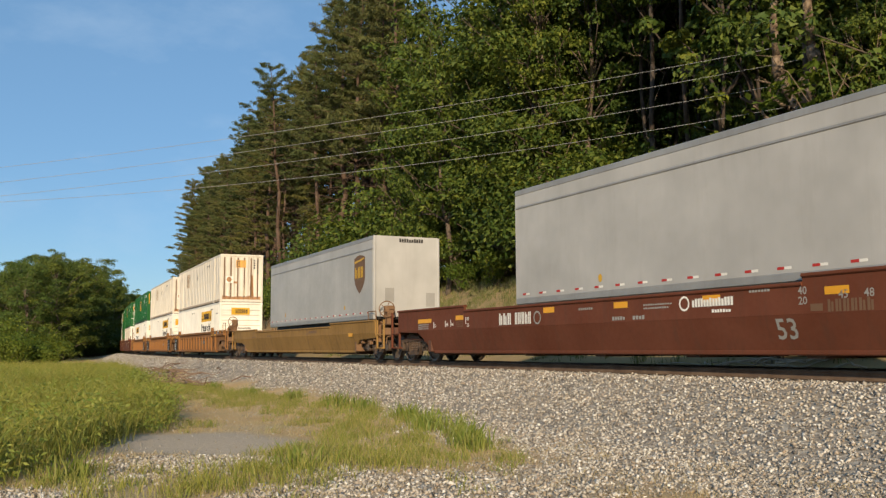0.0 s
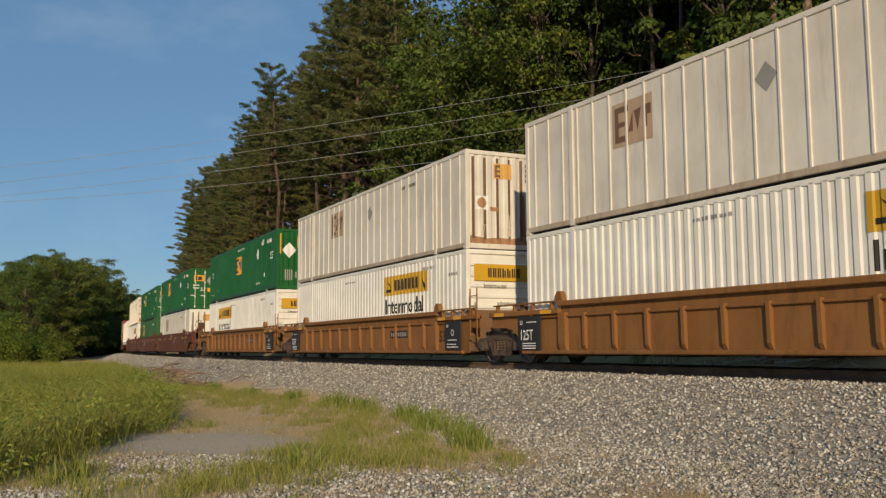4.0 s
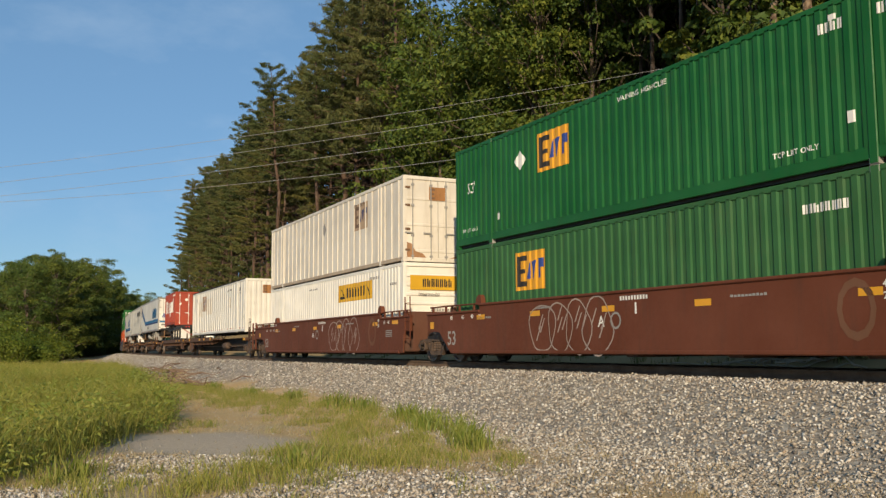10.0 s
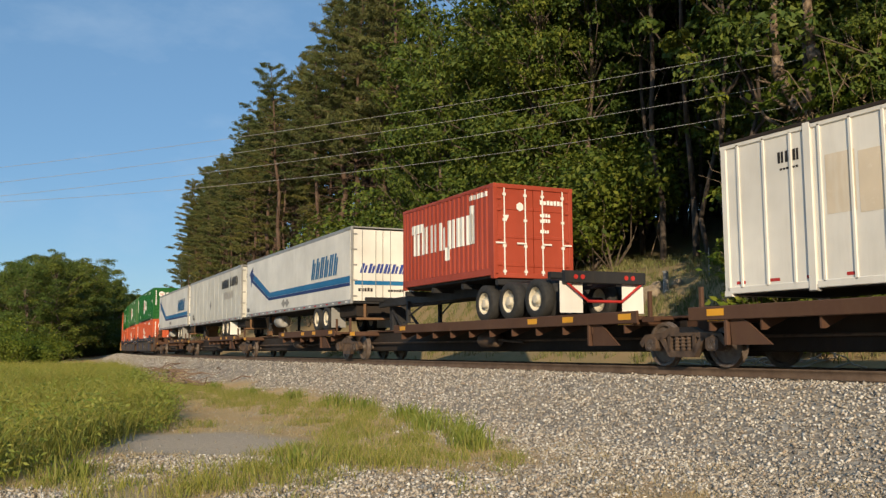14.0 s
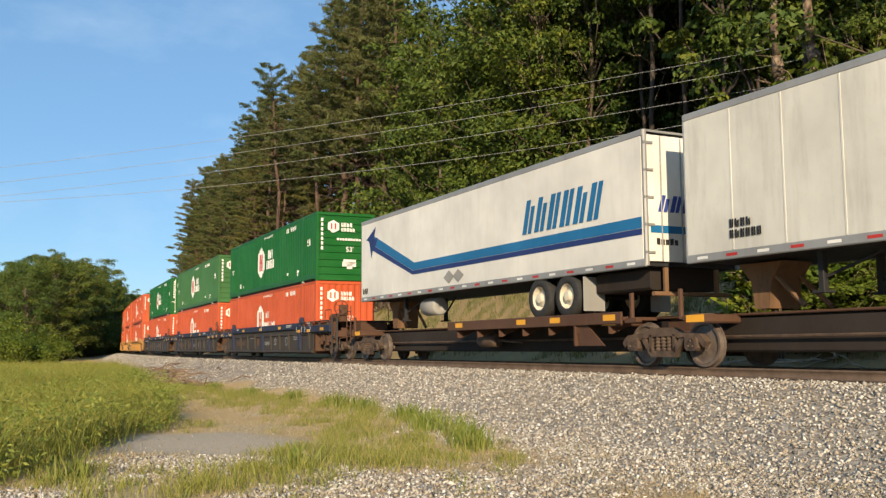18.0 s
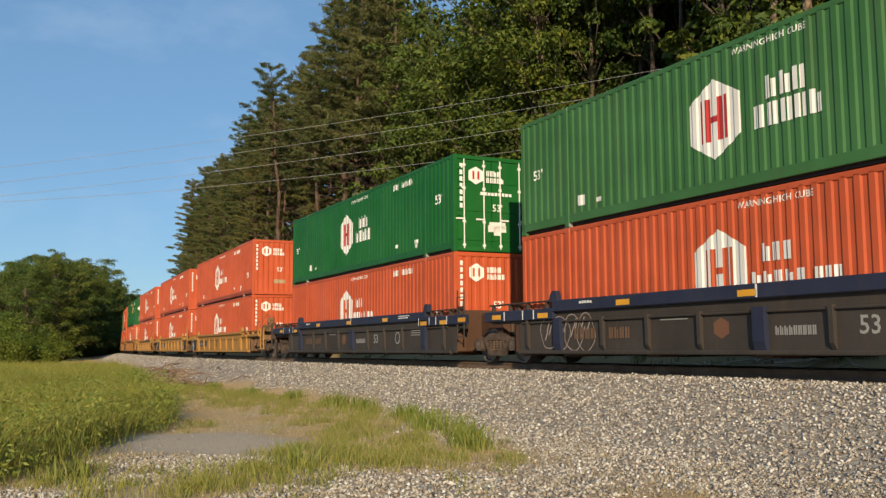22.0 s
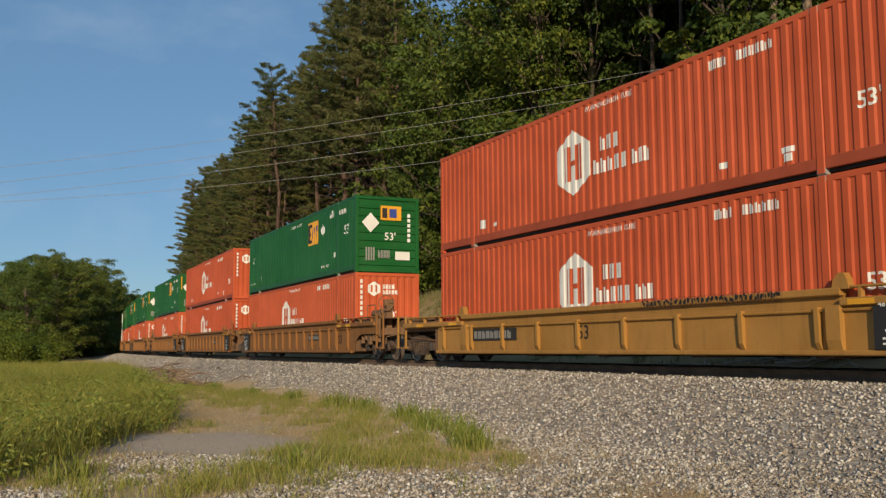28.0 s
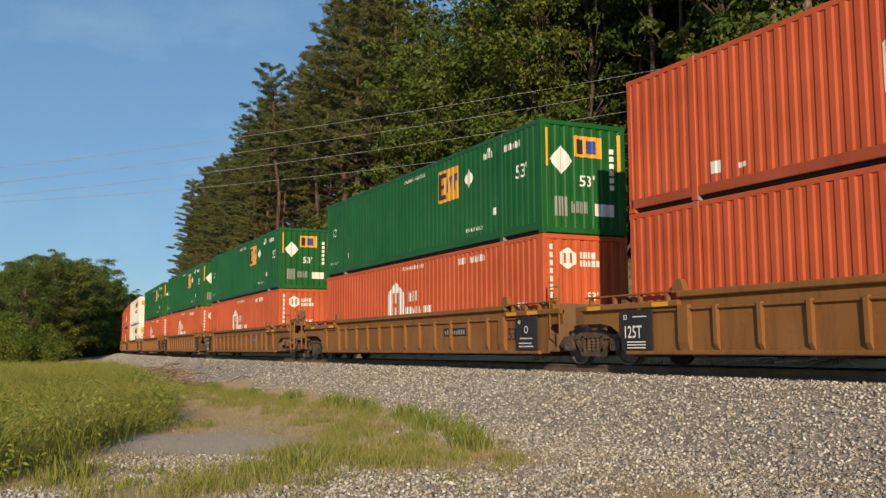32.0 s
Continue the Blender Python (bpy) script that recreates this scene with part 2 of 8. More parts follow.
M["worn_blue"] = paint("worn_blue_marking", (0.055, 0.065, 0.15), 0.6, grime=(0.2, 0.14, 0.08), streak=0.5, amount=0.5)
M["mark_teal"] = paint("sky_blue_marking", (0.01, 0.14, 0.32), 0.5, streak=0.05, amount=0.1)
M["mark_navy"] = paint("navy_marking", (0.012, 0.03, 0.14), 0.5, streak=0.05, amount=0.1)
M["mark_red"] = paint("red_marking", (0.45, 0.03, 0.025), 0.5, streak=0.05, amount=0.1)
M["mark_grey"] = paint("grey_patch", (0.30, 0.29, 0.27), 0.6, streak=0.1, amount=0.2)
M["mark_tan"] = paint("tan_patch", (0.42, 0.3, 0.17), 0.6, streak=0.1, amount=0.2)
M["mark_brown"] = paint("brown_patch", (0.16, 0.09, 0.05), 0.6, streak=0.1, amount=0.2)
M["graffiti"] = paint("pale_spray_paint", (0.36, 0.29, 0.25), 0.7, streak=0.2, amount=0.5)
M["cream_rim"] = paint("cream_rim_paint", (0.62, 0.56, 0.44), 0.5, streak=0.1, amount=0.3)
M["alloy"] = paint("dull_aluminium", (0.36, 0.35, 0.33), 0.45, metal=0.4, streak=0.2, amount=0.2)
M["faded_mark"] = paint("faded_brown_marking", (0.155, 0.07, 0.036), 0.7, streak=0.2, amount=0.5)
M["mark_rust"] = paint("rusty_orange_patch", (0.32, 0.15, 0.05), 0.7, grime=(0.09, 0.04, 0.02), streak=0.5, amount=0.5)
M["faded_patch"] = paint("faded_tan_patch", (0.44, 0.31, 0.2), 0.7, grime=(0.6, 0.5, 0.38), streak=0.5, amount=0.5)
M["faint_grey"] = paint("faint_old_lettering", (0.52, 0.49, 0.44), 0.6, streak=0.2, amount=0.3)
M["rust_wash"] = paint("washed_rust", (0.4, 0.22, 0.11), 0.75, grime=(0.16, 0.07, 0.035), streak=0.6, amount=0.6)
M["amber_mark"] = paint("faded_amber_patch", (0.62, 0.33, 0.07), 0.6, grime=(0.66, 0.5, 0.3), streak=0.5, amount=0.4)
M["stain_mark"] = paint("tan_stain", (0.66, 0.56, 0.42), 0.6, grime=(0.74, 0.7, 0.62), streak=0.75, amount=0.5)
M["white_rail"] = paint("rust_streaked_rail", (0.47, 0.38, 0.28), 0.65, grime=(0.2, 0.1, 0.05), streak=0.7, amount=0.8)
M["red_rail"] = paint("dull_red_rail", (0.36, 0.068, 0.026), 0.65, grime=(0.14, 0.05, 0.03), streak=0.35, amount=0.5)


# ---- ground ----
def ground_height(x, y):
    """Height of the ground for numpy arrays: the ballast bank, the flat in front of it and the wooded slope behind."""
    s, lat = along(x, y)
    flat = -1.15 + 0.10 * smooth_noise(x, y, 7.0, 1.0) + 0.03 * smooth_noise(x, y, 1.3, 2.0)
    bank = np.interp(lat, [-5.6, -4.6, -2.3, -1.9, 1.9, 2.3, 3.4, 6.6, 8.2, 11.0, 13, 16, 30, 70, 160], [-1.15, -1.02, -0.27, -0.2, -0.2, -0.26, -0.5, -0.3, 0.4, 3.0, 4.1, 4.8, 9.0, 19, 24])
    near = np.clip((lat + 6.0) / 1.2, 0, 1)
    rough = np.clip(lat - 3.2, 0, 1) * (0.06 * smooth_noise(x, y, 3.0, 3.0) + 0.5 * smooth_noise(x, y, 17.0, 4.0) * np.clip((lat - 6) / 8, 0, 1))
    z = flat * (1 - near) + bank * near + rough
    far = np.clip((np.hypot(x, y) - 400) / 400, 0, 1)
    return z * (1 - far) - 1.0 * far


def gravel_share(x, y):
    """1 on the ballast and the gravel below it, 0 on soil."""
    s, lat = along(x, y)
    edge = -4.9 - 3.3 * np.clip((s + 22) / 16, 0, 1) + 0.7 * smooth_noise(x, y, 3.5, 5.0) + 0.35 * smooth_noise(x, y, 1.1, 6.0)
    g = np.clip((lat - edge) / 0.9, 0, 1) * np.clip((3.9 - lat) / 0.8, 0, 1)
    lane = 0
    for cx, cy, rx, ry in ((-12.9, 3.0, 1.3, 1.1), (-11.3, -0.2, 1.2, 1.4), (-9.4, 4.6, 0.8, 1.6), (-9.2, 1.2, 0.6, 1.5), (-9.0, 6.4, 1.2, 1.0), (-10.4, 4.3, 0.7, 0.5), (-8.4, 5.3, 1.6, 0.8), (-8.2, 4.2, 1.2, 1.0)):
        lane = np.maximum(lane, np.clip(1.4 - np.hypot((x - cx) / rx, (y - cy) / ry) + 0.3 * smooth_noise(x, y, 0.8, 6.5), 0, 0.85))
    return np.maximum(g, lane)


def weeds_here(x, y):
    """How thickly tall weeds stand, 0 to 1."""
    edge = smooth_noise(x, y, 3.0, 8.0) * 0.6
    a = np.clip((-12.3 - 2.0 * (y - 0.8) - x + edge) / 1.2, 0, 1)
    b = np.clip((4.7 - 0.15 * (x + 21) - y + edge) / 0.8, 0, 1)
    return a * b


def dirt_here(x, y, bare=1.0):
    """The worn patch of bare earth, with the tan path behind it unless bare is 0."""
    a = 1.25 - np.hypot((x + 16.0) / 2.4, (y - 3.9) / 1.75)
    b = 1.2 - np.hypot((x + 21.8) / 3.0, (y - 5.9) / 0.9)
    return np.clip((np.maximum(a, b * bare) + 0.2 * smooth_noise(x, y, 1.2, 9.0)) * 2.0, 0, 1)


def graded(lo, fine_lo, fine_hi, hi, step, grow=1.16):
    mid = list(np.arange(fine_lo, fine_hi + 1e-6, step))
    left, right, d = [], [], step
    x = fine_lo
    while x > lo:
        d *= grow
        x -= d
        left.append(max(x, lo))
    x, d = fine_hi, step
    while x < hi:
        d *= grow
        x += d
        right.append(min(x, hi))
    return np.array(left[::-1] + mid + right)


gx, gy = graded(-3000, -46, 0, 3000, 0.2), graded(-3000, -3, 24, 3000, 0.2)
GX, GY = np.meshgrid(gx, gy, indexing="ij")
GZ = ground_height(GX, GY)
nx, ny = GX.shape
idx = np.arange(nx * ny).reshape(nx, ny)
quads = np.stack([idx[:-1, :-1], idx[1:, :-1], idx[1:, 1:], idx[:-1, 1:]], -1).reshape(-1, 4)

gm, gt, gb = nodes_of("ground_soil")
soil_n, soil_f = noise_of(gt, 0.5, 6), noise_of(gt, 14, 6, 0.75)
soil = ramp_of(gt, soil_n.outputs[0], [(0.3, (0.52, 0.33, 0.13)), (0.55, (0.62, 0.42, 0.19)), (0.75, (0.5, 0.37, 0.14))]).outputs[0]
soil = mix_of(gt, 0.4, soil, ramp_of(gt, soil_f.outputs[0], [(0.3, (0.45, 0.45, 0.45)), (0.7, (1, 1, 1))]).outputs[0], "MULTIPLY")
vor = gt.nodes.new("ShaderNodeTexVoronoi")
vor.inputs["Scale"].default_value = 16
vtc = gt.nodes.new("ShaderNodeTexCoord")
gt.links.new(vtc.outputs["Object"], vor.inputs["Vector"])
# stone colour darkened to paint in the shaded gaps between loose stones
stone = ramp_of(gt, vor.outputs["Color"], [(0.0, (0.12, 0.1, 0.08)), (0.5, (0.27, 0.235, 0.19)), (1.0, (0.48, 0.44, 0.37))]).outputs[0]
dry_bank = ramp_of(gt, soil_n.outputs[0], [(0.3, (0.38, 0.26, 0.125)), (0.55, (0.32, 0.235, 0.115)), (0.75, (0.22, 0.19, 0.08))]).outputs[0]
wood_floor = ramp_of(gt, soil_n.outputs[0], [(0.3, (0.10, 0.075, 0.035)), (0.6, (0.13, 0.11, 0.04)), (0.75, (0.08, 0.1, 0.03))]).outputs[0]
earth = ramp_of(gt, soil_f.outputs[0], [(0.3, (0.4, 0.32, 0.23)), (0.7, (0.54, 0.44, 0.32))]).outputs[0]


def attribute(name):
    n = gt.nodes.new("ShaderNodeAttribute")
    n.attribute_name = name
    return n.outputs["Fac"]


col = mix_of(gt, attribute("gravel"), soil, stone)
col = mix_of(gt, attribute("earth"), col, earth)
col = mix_of(gt, attribute("slope"), col, dry_bank)
col = mix_of(gt, attribute("leaf_litter"), col, wood_floor)
gt.links.new(col, gb.inputs["Base Color"])
gb.inputs["Roughness"].default_value = 0.95
bump_of(gt, gb, soil_f.outputs[0], 0.5, 0.03)
ground_me = raw("ground", np.stack([GX, GY, GZ], -1).reshape(-1, 3), quads, gm, True)
_, GL = along(GX, GY)
for key, val in (("gravel", gravel_share(GX, GY)), ("earth", dirt_here(GX, GY, 0.0)), ("slope", np.clip((GL - 3.4) / 0.8, 0, 1)), ("leaf_litter", np.clip((GL - 12) / 4, 0, 1))):
    ground_me.attributes.new(key, "FLOAT", "POINT").data.foreach_set("value", val.ravel().astype(np.float32))
loose("ground", ground_me, gm, "tan soil and gravel with a ballast bank and a wooded slope", "ground", kind="structure")

# ---- rails and sleepers ----
M["rail_side"] = speckled("rusty_rail_side", [(0.3, (0.10, 0.062, 0.04)), (0.7, (0.20, 0.135, 0.09))], 3, 0.8)
M["tie"] = speckled("creosoted_timber", [(0.3, (0.05, 0.04, 0.03)), (0.7, (0.13, 0.10, 0.075))], 3, 0.85)
rail_cut = [(-0.07, -0.172), (0.07, -0.172), (0.07, -0.155), (0.012, -0.135), (0.012, -0.05), (0.036, -0.035), (0.036, -0.008), (0.026, 0.0), (-0.026, 0.0), (-0.036, -0.008), (-0.036, -0.035), (-0.012, -0.05), (-0.012, -0.135), (-0.07, -0.155)]
for side in (-1, 1):
    sv = np.concatenate([np.arange(-420, BEND, 4.0), np.arange(BEND, 460, 20.0)])
    verts, faces, k = [], [], len(rail_cut)
    for s in sv:
        m = track_pose(s)
        verts += [tuple(m @ Vector((0, side * 0.7535 + u, w))) for u, w in rail_cut]
    for i in range(len(sv) - 1):
        faces += [(i * k + j, i * k + (j + 1) % k, (i + 1) * k + (j + 1) % k, (i + 1) * k + j) for j in range(k)]
    loose("rail", raw("rail", verts, faces, M["rail_side"]), None, "brown rusty steel rail on timber sleepers", "rail", "rails of the track", "structure")
tie_mesh = Mesher().bar(-0.115, 0.115, -1.3, 1.3, -0.35, -0.176, 0.012, "y").data("sleeper", M["tie"])
ties = new("track_bed")
tagged(ties, "row of dark timber sleepers in ballast", "sleepers", kind="structure")
for i in range(200):
    t_ob = part("sleeper", tie_mesh, None, ties)
    t_ob.matrix_basis = track_pose(-92 + i * 0.53, random.uniform(-0.03, 0.03)) @ pose(0, 0, 0, 0, 0, random.uniform(-0.8, 0.8))


# ---- train: shared shapes ----
HALF_W = 1.295
PITCH = 0.28


def wave(x, depth=0.026, pitch=PITCH):
    """Inset of a corrugated wall at x: crest 0, trough depth."""
    u = (x / pitch) % 1.0
    return depth * float(np.interp(u, [0, 0.4, 0.54, 0.86, 1.0], [0, 0, 1, 1, 0]))


def wave_breaks(a, b, pitch=PITCH):
    out, i = [a], math.floor(a / pitch) - 1
    while i * pitch < b:
        out += [(i + f) * pitch for f in (0, 0.4, 0.54, 0.86) if a + 1e-6 < (i + f) * pitch < b - 1e-6]
        i += 1
    return out + [b]


def sheet(a, b, z0, z1, thick=0.03, place=None, depth=0.026):
    """A corrugated wall from a to b with its outer crests in the plane 0; place(u, inset, z) puts it into the thing."""
    m = Mesher()
    xs = wave_breaks(a, b)
    n = len(xs)
    for off in (0, thick):
        m.v += [place(x, wave(x, depth) + off, z) for x in xs for z in (z0, z1)]
    for i in range(n - 1):
        p, q = 2 * i, 2 * n + 2 * i
        m.f += [(p, p + 1, p + 3, p + 2), (q, q + 2, q + 3, q + 1), (p, p + 2, q + 2, q), (p + 1, q + 1, q + 3, p + 3)]
    m.f += [(0, 2 * n, 2 * n + 1, 1), (2 * n - 2, 2 * n - 1, 4 * n - 1, 4 * n - 2)]
    return m


def clip_strip(poly, lo, hi):
    """The piece of a convex outline between two upright lines."""
    for sign, lim in ((1, lo), (-1, -hi)):
        out = []
        for i, p in enumerate(poly):
            q = poly[(i + 1) % len(poly)]
            a, b = sign * p[0] - lim, sign * q[0] - lim
            if a >= 0:
                out.append(p)
            if a * b < 0:
                k = a / (a - b)
                out.append((p[0] + (q[0] - p[0]) * k, p[1] + (q[1] - p[1]) * k))
        poly = out
        if len(poly) < 3:
            return []
    return poly


def decal(name, outlines, material, parent, place, shape=None, label=""):
    """Flat painted shapes that follow the wall beneath; outlines are convex, in the wall's own axes."""
    m = Mesher()
    lift = {"emblem_mark": 0.013, "wordmark": 0.013, "shield_mark": 0.013, "emblem": 0.008, "placard": 0.008, "number_mark": 0.008, "name_panel": 0.008}.get(name, 0.004)
    for o in outlines:
        lo, hi = min(p[0] for p in o), max(p[0] for p in o)
        cuts = wave_breaks(lo, hi) if shape else [lo, hi]
        for a, b in zip(cuts, cuts[1:]):
            piece = clip_strip(o, a, b) if shape else o
            if len(piece) > 2:
                m.add([place(u, (shape(min(max(u, a + 1e-5), b - 1e-5)) if shape else 0) - lift, w) for u, w in piece], [tuple(range(len(piece)))])
    if not m.f:
        return None
    me = bpy.data.meshes.new(name)
    me.from_pydata(m.v, [], m.f)
    bm = bmesh.new()
    bm.from_mesh(me)
    bmesh.ops.remove_doubles(bm, verts=bm.verts, dist=0.0008)
    bm.to_mesh(me)
    bm.free()
    me.materials.append(material)
    return part(name, me, None, parent, label)


def rect(x, z, w, h, slant=0.0):
    return [(x, z), (x + w, z), (x + w + slant, z + h), (x + slant, z + h)]


LETTERS = {}


def words(text, x, z, size, squeeze=1.0):
    """Triangles of a line of writing, its lower left corner at x, z."""
    if text not in LETTERS:
        cu = bpy.data.curves.new("writing", "FONT")
        cu.body, cu.resolution_u, cu.offset = text, 2, 0.012
        ob = bpy.data.objects.new("writing", cu)
        scene.collection.objects.link(ob)
        bpy.context.view_layer.update()
        me = ob.evaluated_get(bpy.context.evaluated_depsgraph_get()).to_mesh()
        me.calc_loop_triangles()
        LETTERS[text] = [[(me.vertices[i].co.x, me.vertices[i].co.y) for i in t.vertices] for t in me.loop_triangles]
        bpy.data.objects.remove(ob)
        bpy.data.curves.remove(cu)
    return [[(x + u * size * squeeze, z + w * size) for u, w in t] for t in LETTERS[text]]


def blocks(x, z, w, h, n, rng, slant=0.0, gap=0.22):
    """A mark too fine or not meant to be read: a row of plain bars."""
    step = w / n
    if h > 0.15 and n < 11:
        # two strokes to a sign, of unlike height
        out = []
        for i in range(n):
            u, k = x + i * step, rng.choice((0.8, 1.0, 1.0))
            out += [rect(u, z, step * 0.36, h, slant * h), rect(u + step * 0.46, z, step * 0.3, h * k, slant * h * k)]
        return out
    return [rect(x + i * step, z, step * (1 - gap), h * rng.choice((1, 1, 0.82, 0.9)), slant * h) for i in range(n)]


def hexagon(x, z, w, h):
    return [(x, z - h / 2), (x + w / 2, z - h / 4), (x + w / 2, z + h / 4), (x, z + h / 2), (x - w / 2, z + h / 4), (x - w / 2, z - h / 4)]


def wall_side(x, inset, z):
    return (x, -HALF_W + inset, z)


def wall_back(x, inset, z):
    return (-x, HALF_W - inset, z)


# ---- containers ----
SHELLS = {}


def shell_meshes(length, height, skin, ribbed, ends, paint_key):
    """The meshes of one kind of container, shared by all of that kind."""
    key = (length, height, ribbed, paint_key)
    if key in SHELLS:
        return SHELLS[key]
    h, hl = height, length / 2
    big = length > 13
    d = {}
    if ribbed:
        d["side_panel"] = sheet(-hl + 0.12, hl - 0.12, 0.28, h - 0.08, place=wall_side).data("side_panel", skin)
        d["back_panel"] = sheet(-hl + 0.12, hl - 0.12, 0.28, h - 0.08, place=wall_back).data("side_panel", skin)
    else:
        d["side_panel"] = Mesher().box(-hl + 0.12, hl - 0.12, -HALF_W + 0.03, -HALF_W + 0.06, 0.15, h - 0.08).data("side_panel", skin)
        d["back_panel"] = Mesher().box(-hl + 0.12, hl - 0.12, HALF_W - 0.06, HALF_W - 0.03, 0.15, h - 0.08).data("side_panel", skin)
        d["wall_post"] = Mesher().bar(-0.03, 0.03, -HALF_W, -HALF_W + 0.032, 0.15, h - 0.08, 0.008, "z").data("wall_post", M["post_grey"] if paint_key == "bright_white" else skin)
    d["roof"] = Mesher().bar(-hl + 0.02, hl - 0.02, -HALF_W + 0.03, HALF_W - 0.03, h - 0.06, h, 0.012).data("roof", skin)
    d["underframe"] = Mesher().box(-hl + 0.1, hl - 0.1, -HALF_W + 0.1, HALF_W - 0.1, 0.03, 0.14).data("underframe", M["black"])
    d["corner_post"] = Mesher().bar(-0.07, 0.07, -0.07, 0.07, 0.1, h - 0.06, 0.015, "z").data("corner_post", skin)
    d["top_rail"] = Mesher().bar(-hl + 0.08, hl - 0.08, -0.03, 0.03, h - 0.12, h - 0.005, 0.012).data("top_rail", skin)
    d["bottom_rail"] = Mesher().bar(-hl + 0.08, hl - 0.08, -0.03, 0.03, 0.09 if ribbed else 0.05, 0.3 if ribbed else 0.18, 0.012).data("bottom_rail", M["white_rail"] if paint_key == "white" else M["red_rail"] if paint_key in ("orange", "pale_orange") else skin)
    d["lift_post"] = Mesher().bar(-0.085, 0.085, -0.03, 0.02, 0.02, h - 0.01, 0.015, "z").data("lift_post", skin)
    d["casting"] = Mesher().bar(-0.089, 0.089, -0.06, 0.06, -0.06, 0.06, 0.015).data("corner_casting", skin)
    d["pale_casting"] = Mesher().bar(-0.089, 0.089, -0.06, 0.06, -0.06, 0.06, 0.015).data("corner_casting", M["mark_grey"])
    d["end_header"] = Mesher().bar(-0.06, 0.06, -HALF_W + 0.07, HALF_W - 0.07, h - 0.13, h - 0.02, 0.015, "y").data("end_header", skin)
    d["end_sill"] = Mesher().bar(-0.06, 0.06, -HALF_W + 0.07, HALF_W - 0.07, 0.02, 0.16, 0.015, "y").data("end_sill", skin)
    d["ribs_upright"] = sheet(-HALF_W + 0.07, HALF_W - 0.07, 0.14, h - 0.1, place=lambda u, i, z: (-i - 0.02, u, z), depth=0.032).data("end_wall", skin)
    cut = [(-0.06, 0.14)]
    for i in range(8):
        z = 0.32 + i * (h - 0.6) / 7.5
        cut += [(-0.06, z - 0.06), (-0.015, z - 0.03), (-0.015, z + 0.03), (-0.06, z + 0.06)]
    cut += [(-0.06, h - 0.1)]
    flat = Mesher()
    for y in (-HALF_W + 0.07, HALF_W - 0.07):
        flat.v += [(x, y, z) for x, z in cut]
    flat.f = [(i, i + 1, i + 1 + len(cut), i + len(cut)) for i in range(len(cut) - 1)]
    flat.v += [(-0.09, -HALF_W + 0.07, 0.14), (-0.09, HALF_W - 0.07, 0.14), (-0.09, HALF_W - 0.07, h - 0.1), (-0.09, -HALF_W + 0.07, h - 0.1)]
    k = 2 * len(cut)
    flat.f += [(k, k + 1, k + 2, k + 3), (0, len(cut), k + 1, k), (len(cut) - 1, k + 3, k + 2, 2 * len(cut) - 1)]
    d["ribs_level"] = flat.data("end_wall", skin)
    leaf_h = h - 0.25
    cut = [(-0.08, 0.14), (-0.04, 0.14)]
    for z in (0.35, 0.35 + leaf_h * 0.33, 0.35 + leaf_h * 0.66):
        cut += [(-0.04, z - 0.02), (-0.022, z), (-0.022, z + 0.06), (-0.04, z + 0.08)]
    door = Mesher().prism(cut + [(-0.04, 0.14 + leaf_h), (-0.08, 0.14 + leaf_h)], 0.012, HALF_W - 0.08)
    d["door"] = door.data("door", skin)
    rod = Mesher().tube((0, 0, 0.1), (0, 0, h - 0.12), 0.02)
    for z in (0.2, 0.9, h - 1.0, h - 0.3):
        rod.box(-0.02, 0.015, -0.05, 0.05, z - 0.035, z + 0.035)
    rod.bar(0.0, 0.03, -0.02, 0.28, 0.95, 1.0, 0.008, "y")
    d["rod"] = rod.data("lock_rod", M["mark_white"] if paint_key in ("bright_green", "leaf_green", "old_green", "rust_red", "faded_green") else M["mark_grey"])
    d["hinge"] = Mesher().bar(-0.02, 0.02, -0.09, 0.09, -0.04, 0.04, 0.01, "y").data("hinge", M["mark_brown"] if paint_key == "white" else skin)
    SHELLS[key] = d
    return d


